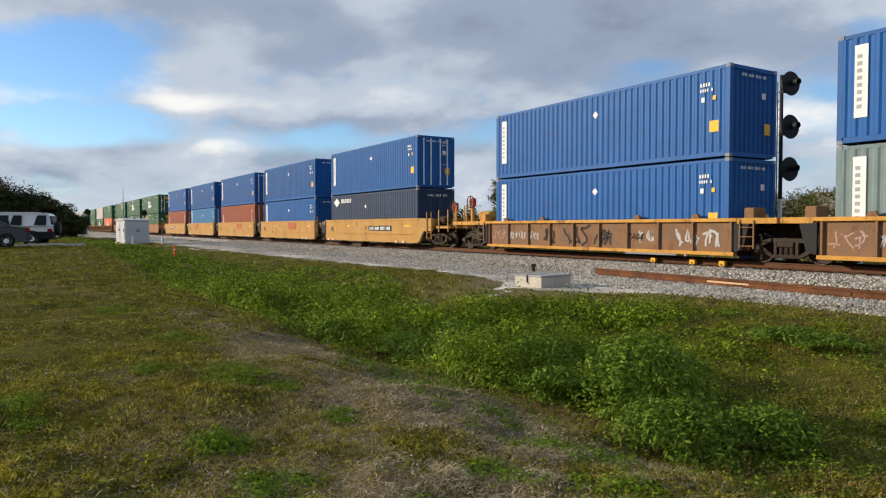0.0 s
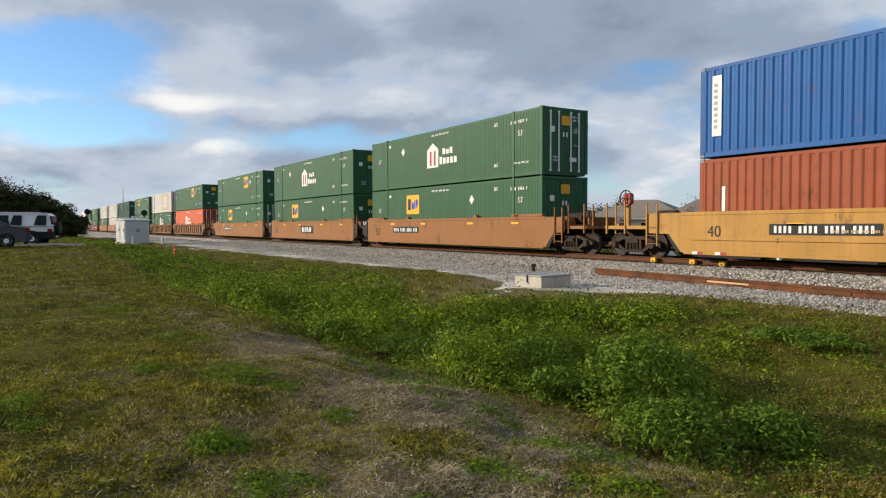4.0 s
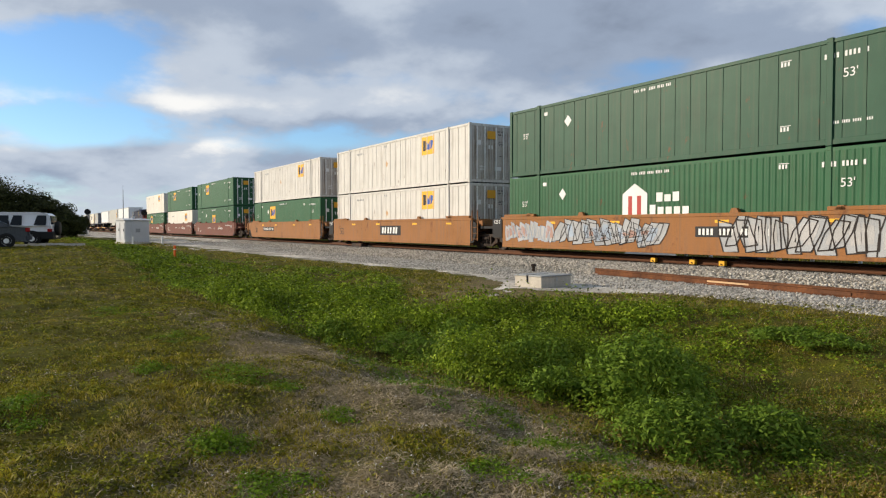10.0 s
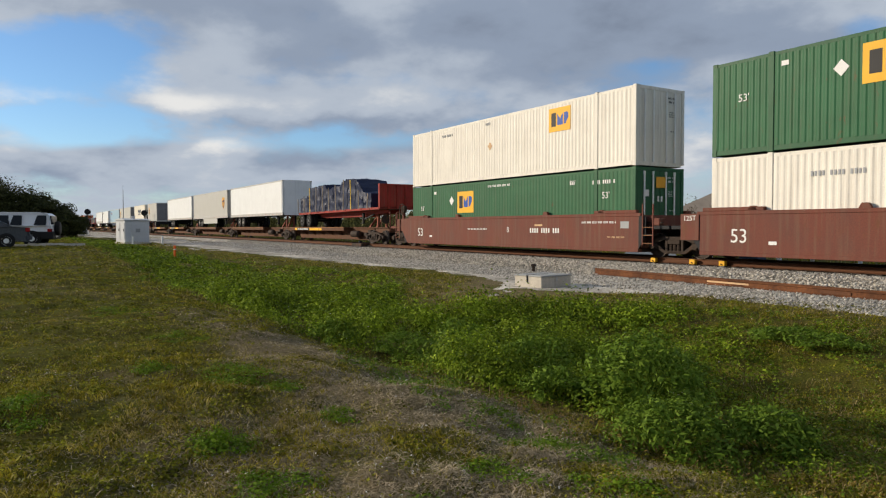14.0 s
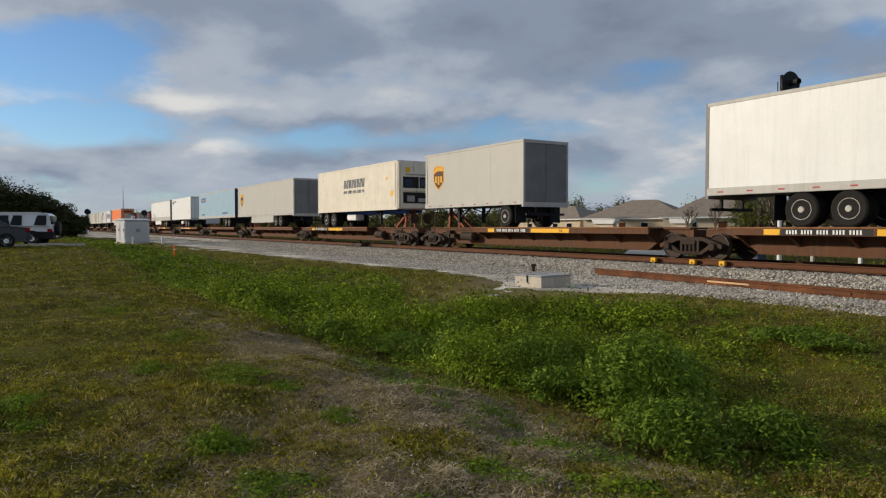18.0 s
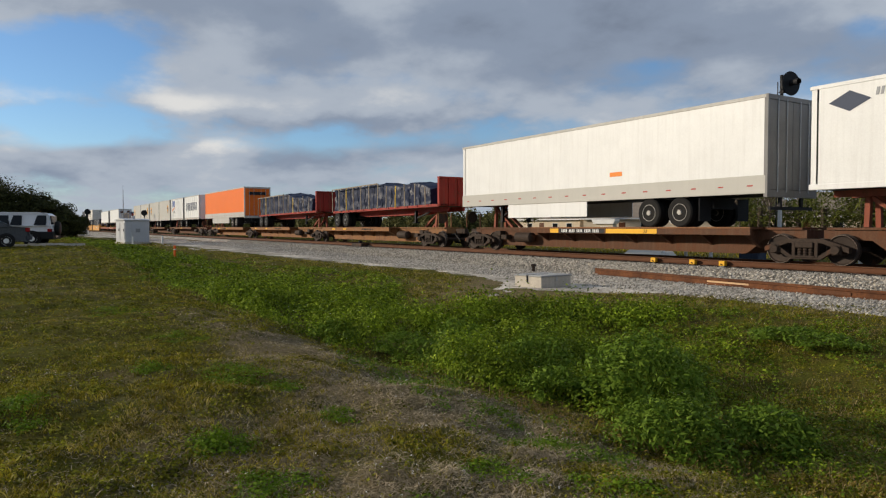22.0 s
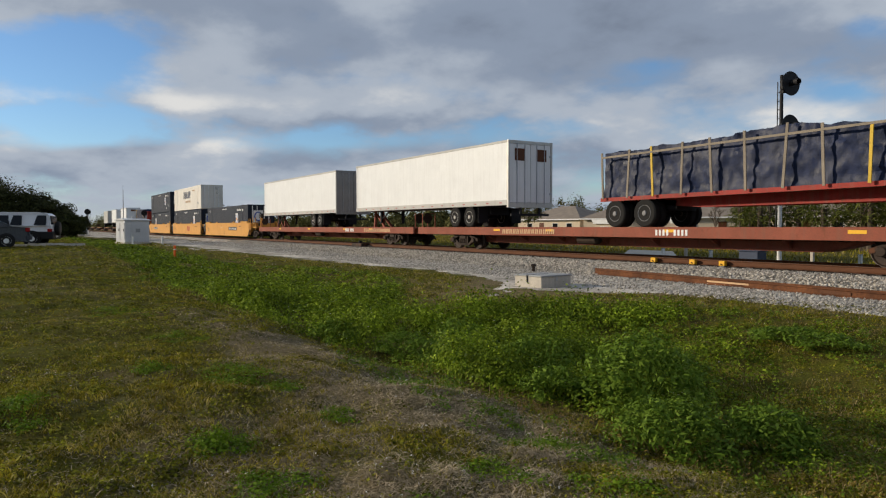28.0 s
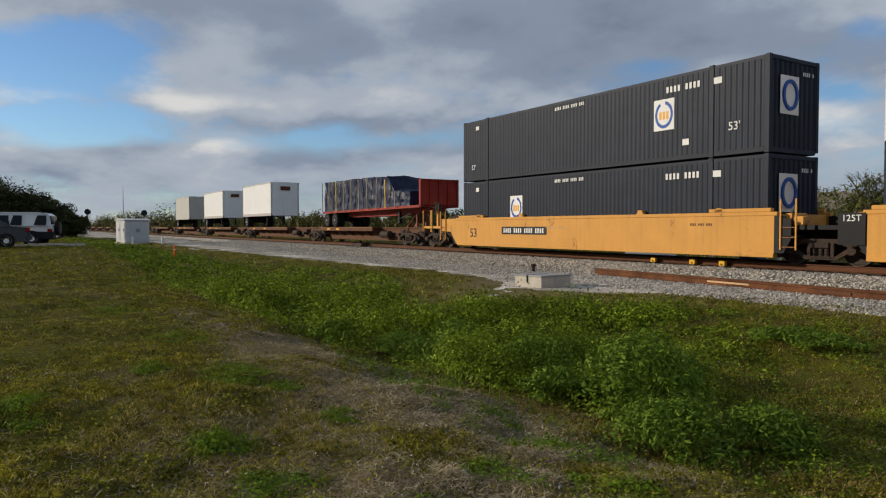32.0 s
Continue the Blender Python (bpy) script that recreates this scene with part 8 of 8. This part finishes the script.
    patch = [("panel", 10.9, 2.55, 5.4, 0.52, P_BEIGE), ("panel", 10.9, 0.51, 5.4, 0.46, P_BEIGE), ("panel", 8.8, 1.51, 1.2, 1.54, P_BEIGE), ("panel", 13.0, 1.51, 1.2, 1.54, P_BEIGE), ("diamond", 7.9, 1.4, 0.36, 0.4, P_BEIGE), ("bars", 7.9, 2.35, 0.4, 0.16, P_GREY)]
    # left end, lower paint and marks, upper paint and marks, doors of both, wagon style
    R = [(-130.0, "tan", (GREEN, sq_l, False), (GREEN, hubt, True)),
         (-149.0, "tan", (GREEN, sq_l, False), (GREEN, hubt, False)),
         (-168.35, "tan", (GREEN, sq_l, True), (GREEN, sq_r, False)),
         (-191.8, "ribs", (ORANGE_RED, [m for m in hubt if m[0] == "bars"] + [("house_logo", 7.03, 1.62, 1.25, 1.2, ORANGE_RED)], True), (GREEN, sq_r, False)),
         (-211.15, "ribs", (GREEN, green_marks(7.36, 1.62, True, 3.5), True), (WHITE, patch, True)),
         (-230.5, "ribs", (GREEN, green_marks(8.18, 1.55, False, 4.2), True), (GREEN, green_marks(5.23, 2.1), True)),
         (-253.85, "tan", (GREEN, green_marks(7.31, 1.62, True, 3.5), True), (DARK_GREEN, none, False)),
         (-273.2, "tan", (WHITE, white_m, True), (WHITE, white_m, True)),
         (-292.5, "tan", (GREEN, green_marks(5.26, 1.97), True), (WHITE, white_m, True)),
         (-316.0, "oxide", (GREEN, green_marks(8.0, 1.55, False, 4.4), True), (GREEN, green_marks(5.12, 2.07), True)),
         (-335.3, "oxide", (CREAM, [("square_logo", 12.4, 2.04, 1.33, 0.95, P_YELLOW), ("bars", 4.0, 2.2, 1.6, 0.14, P_GREY)], True), (GREEN, green_marks(5.23, 2.04), True)),
         (-354.6, "oxide", (GREEN, green_marks(5.24, 1.95), True), (CREAM, white_m, True)),
         (-725.15, "new_yellow", (CHARCOAL, None, True), None),
         (-744.6, "new_yellow", (CHARCOAL, None, False), (CREAM, "swift", True)),
         (-763.9, "new_yellow", (CHARCOAL, None, False), (CHARCOAL, None, False))]
    fec = lambda z, x: [("ring_logo", x, z, 0.86, 1.05, P_WHITE), ("bars", 7.6, 2.6, 1.7, 0.13, P_WHITE), ("bars", 13.1, 2.42, 1.4, 0.2, P_WHITE), ("panel", 14.4, 2.4, 0.3, 0.2, P_WHITE), ("panel", 1.2, 2.5, 0.25, 0.18, P_WHITE), ("panel", 13.2, 0.6, 0.25, 0.2, P_WHITE), ("text", 15.0, 0.9, "53'", 0.36, P_WHITE), ("text", 0.9, 0.65, "53'", 0.3, P_WHITE)]
    swift = [("word", 8.2, 1.92, 4.3, (0.85, 5), P_SLATE), ("bars", 8.9, 1.08, 3.0, 0.26, P_TAN), ("bars", 12.2, 2.35, 1.6, 0.12, P_TAN), ("bars", 14.6, 0.75, 0.6, 0.2, P_GREY)]
    trucks = {-130.0: (-112.3, -131.25), -149.0: (None, -150.45), -168.35: (None, -170.6), -191.8: (-173.6, -193.8), -211.15: (None, -212.4), -230.5: (None, -232.4),
              -253.85: (-236.0, -255.9), -273.2: (None, -274.9), -292.5: (None, -294.4), -316.0: (-298.2, -317.8), -335.3: (None, -336.9), -354.6: (None, -356.3),
              -725.15: (-707.4, -727.0), -744.6: (None, -746.3), -763.9: (None, -766.8)}
    colour = {GREEN: "green", DARK_GREEN: "dark green", WHITE: "white ribbed", CREAM: "off-white", ORANGE_RED: "orange-red", CHARCOAL: "charcoal black"}
    wcol = {"tan": "orange-tan", "ribs": "weathered tan ribbed", "oxide": "red-brown", "new_yellow": "orange-yellow"}
    for i, (u, style, lo, up) in enumerate(R):
        k = i % 3
        tr, tl = trucks[u]
        prev = trucks[R[i - 1][0]][1]
        right = (tr + 1.1) if k == 0 else prev - 0.05
        left = (tl - 1.1) if k == 2 else tl + 0.05
        tk = ([tr] if tr else []) + [tl]
        mk = [("text", 1.1, 0.78, "53", 0.6, P_WHITE if style == "oxide" else P_BLACK)] if style != "ribs" else [("text", 13.6, 0.85, "53", 0.55, P_BLACK)]
        if style == "tan":
            mk += [("panel", 8.1, 0.88, 2.6, 0.56, P_BLACK), ("word", 8.05, 0.88, 2.1, (0.36, 3), P_WHITE)] if k == 1 else [("panel", 4.55 if i != 6 else 11.5, 0.92, 2.95, 0.34, P_BLACK), ("bars", 4.55 if i != 6 else 11.5, 0.92, 2.7, 0.2, P_WHITE)]
            mk += [("panel", q, 1.25, 0.5, 0.09, P_YELLOW) for q in (3.0, 6.5, 11.0, 14.5)]
        elif style == "oxide":
            mk += [("bars", 6.5, 0.98, 1.6, 0.07, P_WHITE), ("bars", 11.4, 0.93, 1.9, 0.2, P_WHITE), ("panel", 11.0, 1.15, 0.5, 0.08, P_TAN), ("bars", 14.5, 1.25, 1.8, 0.08, P_WHITE), ("panel", 2.2, 0.6, 0.25, 0.1, P_WHITE), ("text", 8.9, 0.95, "B", 0.3, P_WHITE), ("bars", 15.4, 0.7, 0.9, 0.06, P_TAN), ("panel", 15.8, 1.15, 0.4, 0.25, P_GREY)]
        elif style == "new_yellow":
            mk += ([("word", 9.7, 0.9, 1.83, (0.54, 3), P_RED)] if k == 1 else [("panel", 11.3 if k == 0 else 4.9, 0.92, 3.1, 0.34, P_BLACK), ("bars", 11.3 if k == 0 else 4.9, 0.92, 2.8, 0.2, P_WHITE)])
            mk += [("bars", 7.0, 1.05, 1.2, 0.08, P_TAN), ("bars", 14.0, 1.15, 0.9, 0.08, P_BROWN)]
        else:
            mk += [("panel", 0.49, 0.82, 0.86, 0.8, P_BLACK), ("bars", 0.49, 0.92, 0.5, 0.08, P_GREY), ("panel", 15.89, 0.8, 0.94, 0.92, P_BLACK), ("bars", 15.89, 1.0, 0.6, 0.07, P_GREY), ("bars", 15.89, 0.75, 0.7, 0.05, P_GREY), ("panel", 9.6, 1.0, 1.5, 0.2, P_BLACK), ("bars", 9.6, 1.0, 1.2, 0.14, P_WHITE)]
        well_car(left, right, u + 8.077, style, f"{wcol[style]} articulated well wagon" + (" covered with graffiti" if i == 6 else ""), tk, 16.75, marks=mk, ends=(k == 0, k == 2), graffiti=6 if i == 6 else 0)
        for lv, load in ((LO, lo), (UP, up)):
            if not load:
                continue
            mt, mm, dr = load
            if mm is None:
                mm = fec(1.61, 12.3) if lv == UP else fec(1.58, 4.2 if k == 2 else 12.3)
            elif mm == "swift":
                mm = swift
            em = ES if mt in (GREEN, DARK_GREEN, WHITE) else [("ring", -0.3, 1.75, 0.95, 1.15, P_WHITE), ("bars", 0.7, 2.45, 0.6, 0.12, P_WHITE)] if mt is CHARCOAL else ()
            container(u, lv, 16.154, mt, f"{colour[mt]} fifty-three-foot freight container " + ("in the wagon's well" if lv == LO else "stacked on top"), doors_right=dr, ribbed=mt in (WHITE, DARK_GREEN), marks=mm, end_marks=em)
    # -- spine wagons with trailers: trucks between the platforms
    T1 = [-359.9, -376.4, -393.6, -410.8, -428.3, -444.9]
    T2 = [-448.3, -464.7, -482.05, -499.0, -516.5, -532.6]
    T3 = [-537.4, -553.6, -571.0, -587.2]
    T4 = [-591.6, -608.8, -626.6, -644.6]
    T6 = [-769.9, -784.4, -801.8, -819.1, -836.5, -853.0]
    T7 = [-856.8, -873.5, -891, -908.3, -925.5, -942.5]
    T8 = [-946.3, -963.0, -980.3, -997.5]
    hit = {0: [(-360.9, 1), (-378.4, 1), (-395.5, 1), (-412.4, 1), (-444.3, -1)], 1: [(-449.2, 1), (-480.9, -1), (-498.2, -1), (-515.2, -1), (-532.3, -1)],
           2: [(-537.8, 1), (-555.1, 1), (-586.9, -1)], 3: [(-592.4, 1), (-609.9, 1), (-628.2, 1)], 4: [(-770.2, 1)]}
    plate_marks = lambda q: [("panel", q + 1.5, 0.925, 0.5, 0.17, P_YELLOW), ("panel", q + 3.05, 0.925, 2.5, 0.17, P_BLACK), ("bars", q + 3.05, 0.925, 2.2, 0.12, P_WHITE), ("panel", q + 5.6, 0.925, 2.4, 0.17, P_YELLOW), ("text", q + 6.3, 0.922, "53", 0.17, P_BLACK)]
    for gi, T in enumerate((T1, T2, T3, T4, T6, T7, T8)):
        for i in range(len(T) - 1):
            a = T[i] + 1.2 if i == 0 else T[i] - 0.05
            b = T[i + 1] - 1.2 if i == len(T) - 2 else T[i + 1] + 0.05
            hs = [q for q in hit.get(gi, []) if b < q[0] < a]
            flat_car(b, a, "yellow" if gi == 2 else "brown", "rusty brown spine wagon for road trailers with yellow patches" if gi < 5 else "empty rusty brown spine wagon", ([T[0]] if i == 0 else []) + [T[i + 1]], hs, (i == 0, i == len(T) - 2), gi not in (0, 1),
                     marks=plate_marks(5.4 if hs and hs[0][1] < 0 else 1.5) if gi in (0, 1) and i in (0, 3, 4) else [("bars", 9.0, 0.93, 1.6, 0.10, P_BLACK)] if gi == 2 else ())
    flat_car(-676.3, -649.5, "red", "long red-brown flat wagon with white lettering blocks", [-651.7, -672.1], [(-649.9, 1)], (True, True), marks=[("word", 9.5, 0.88, 3.6, (0.2, 14), P_TAN), ("bars", 17.2, 0.88, 1.4, 0.2, P_WHITE)])
    flat_car(-705.4, -676.8, "red", "long red-brown flat wagon with white lettering blocks", [-679.7, -701.6], [(-683.6, -1), (-702.9, -1)], (True, True), marks=[("word", 24, 0.88, 3.6, (0.2, 14), P_TAN), ("bars", 20, 0.88, 1.4, 0.2, P_WHITE)])
    ups = lambda x: [("shield", x, 2.58, 1.03, 1.3, P_BROWN)]
    flatbed_trailer(-372.9, 14.0, "red flatbed trailer with a tarpaulined bulky load", (0.1, 1.3, [(0, 1.1), (.14, 1.3), (.15, 1.85), (.40, 1.9), (.42, 1.5), (.60, 1.75), (.70, 2.05), (.82, 1.95), (.9, 1.1), (1, .9)]), 3)
    road_trailer(-392.8, 16.154, TRAILER_WHITE, "plain white box trailer on a spine wagon", 1)
    road_trailer(-410.25, 16.154, TRAILER_GREY, "grey box trailer with a brown shield emblem", 1, marks=ups(14.45), skirt=(-2.95, 3.6, TRAILER_GREY))
    road_trailer(-427.5, 16.154, TRAILER_WHITE, "plain white box trailer on a spine wagon", 1)
    road_trailer(-445.3, 8.4, TRAILER_GREY, "short grey box trailer with a brown shield emblem", -1, H=2.85, marks=ups(1.4), rear=REAR_GREY, wheels=[2.9], single=True)
    reefer_trailer(-460.7, 12.2, "cream refrigerated container on a road chassis", 1, marks=[("word", 6.2, 2.85, 3.27, (0.55, 8), P_SLATE), ("bars", 6.2, 2.32, 3.2, 0.2, P_SLATE), ("panel", 11.5, 2.0, 0.35, 0.3, P_YELLOW), ("diamond", 10.9, 2.9, 0.26, 0.26, P_YELLOW)])
    road_trailer(-482.2, 16.154, TRAILER_GREY, "grey box trailer with a brown shield emblem", -1, marks=ups(1.5), skirt=(-3.5, 2.96, TRAILER_GREY), wheels=[4.8, 3.58], single=True)
    road_trailer(-499.4, 16.154, TRAILER_BLUE, "light blue box trailer with dark blue rear doors", -1, marks=[("panel", 2.5, 3.14, 2.3, 0.5, P_BLUE), ("word", 2.55, 3.14, 2.1, (0.24, 14), P_TAN), ("bars", 12.3, 1.5, 2.3, 0.15, P_SLATE), ("bars", 2.4, 1.45, 1.6, 0.12, P_SLATE)], rear=REAR_BLUE, skirt=(-4.6, 1.8, REAR_BLUE), wheels=[5.6, 4.37])
    reefer_trailer(-516.3, 12.3, "white refrigerated container on a road chassis", -1, marks=[("diamond", 1.07, 3.35, 1.1, 0.55, P_SLATE), ("word", 2.5, 3.5, 1.6, (0.2, 6), P_GREY), ("panel", 11.2, 2.0, 0.3, 0.4, P_YELLOW), ("diamond", 11.2, 2.7, 0.26, 0.26, P_YELLOW)], unit=False, paint=TRAILER_WHITE, chassis=DECK_RED)
    road_trailer(-533.75, 16.154, TRAILER_WHITE, "white box trailer with a grey lower rail", -1, low_h=0.55, low_rail=TRAILER_GREY, skirt=(-4.4, 0.6, TRAILER_WHITE), marks=[("panel", 10.2, 1.95, 0.6, 0.16, P_ORANGE)])
    flatbed_trailer(-550.2, 14.1, "red flatbed trailer with a slatted tarpaulined load", (0.1, 1.0, [(0, 1.52), (.4, 1.48), (.55, 1.5), (.62, 1.3), (.74, 1.2), (.85, 1.32), (.95, 1.1), (1, .9)]), 4)
    flatbed_trailer(-567.5, 14.1, "red flatbed trailer with a low tarpaulined load", (0.1, 1.0, [(0, 1.5), (.3, 1.52), (.55, 1.6), (.7, 1.2), (.85, 1.05), (.9, 1.2), (1, 1.0)]), 6)
    road_trailer(-588.2, 16.154, TRAILER_ORANGE, "orange box trailer with orange rear doors and grey rail", -1, low_h=0.5, rear=TRAILER_ORANGE, skirt=(-4.6, 2.4, RAIL_GREY), wheels=[5.0, 3.66], rear_marks=[(0.0, 3.3, 1.7, 0.3, P_BLACK)])
    road_trailer(-599.8, 8.4, TRAILER_WHITE, "short white box trailer with dark word blocks", 1, wheels=[-3.2], ribs=7, marks=[("word", 4.15, 2.6, 6.4, (1.0, 7), P_SLATE)])
    road_trailer(-609.1, 8.4, TRAILER_WHITE, "short white ribbed trailer with blue and orange emblem", -1, wheels=[2.7], ribs=14, marks=[("word", 1.95, 3.24, 2.1, (0.85, 3), P_BLUE), ("stripe", 1.93, 2.5, 1.94, 0.6, P_ORANGE), ("bars", 2.4, 2.1, 1.3, 0.2, P_GREY)])
    road_trailer(-618.6, 8.6, TRAILER_GREY, "short grey box trailer with a brown shield emblem", 1, wheels=[-3.4], marks=ups(7.03))
    road_trailer(-627.6, 8.6, TRAILER_GREY, "short grey box trailer with a brown shield emblem", -1, wheels=[3.0], marks=ups(1.6))
    road_trailer(-636.9, 8.6, TRAILER_GREY, "short grey box trailer with a brown shield emblem", 1, wheels=[-3.4], marks=ups(7.1))
    road_trailer(-645.9, 8.6, TRAILER_GREY, "short grey box trailer with a brown shield emblem", -1, wheels=[3.0], marks=ups(1.67))
    flatbed_trailer(-662.5, 13.9, "red flatbed trailer with a slatted tarpaulined load", (0.1, 0.5, [(0, 1.7), (.35, 1.72), (.55, 1.85), (.75, 1.5), (.82, 1.6), (.92, 1.2), (1, 1.05)]), 8)
    road_trailer(-684.4, 16.154, TRAILER_WHITE, "plain white box trailer with round emblems on its doors", -1, rear_marks=[(-0.65, 3.3, 0.55, 0.55, P_BROWN), (0.65, 3.3, 0.55, 0.55, P_BROWN)], rear=TRAILER_WHITE)
    road_trailer(-703.85, 16.154, TRAILER_WHITE, "plain white box trailer with grey rear doors", -1, rear_marks=[(0.65, 3.3, 0.55, 0.55, P_BROWN)])
    flatbed_trailer(-782.3, 14.0, "red flatbed trailer with a tarpaulined bulky load", (0.1, 1.3, [(0, 2.1), (.3, 2.05), (.5, 2.0), (.78, 1.85), (.84, 1.0), (1, .8)]), 3)
    road_trailer(-802.7, 8.6, TRAILER_WHITE, "short white box trailer with a dark label on its end", 1, wheels=[-3.2], rear_marks=[(0.0, 3.4, 0.9, 0.35, P_BROWN)])
    road_trailer(-819.0, 8.6, TRAILER_WHITE, "short white box trailer with a dark label on its end", 1, wheels=[-3.2], rear_marks=[(0.0, 3.4, 0.9, 0.35, P_BROWN)])
    road_trailer(-835.8, 8.6, TRAILER_GREY, "short grey box trailer", 1, wheels=[-3.2])


train()


# ---- the train's way along the track ----
def motions():
    for ob in MOVING:
        x, z = ob.location.x, ob.location.z
        walk(ob, [(t, pose(x + s, 0, z)) for t, s in TRAIN_ROWS])


motions()
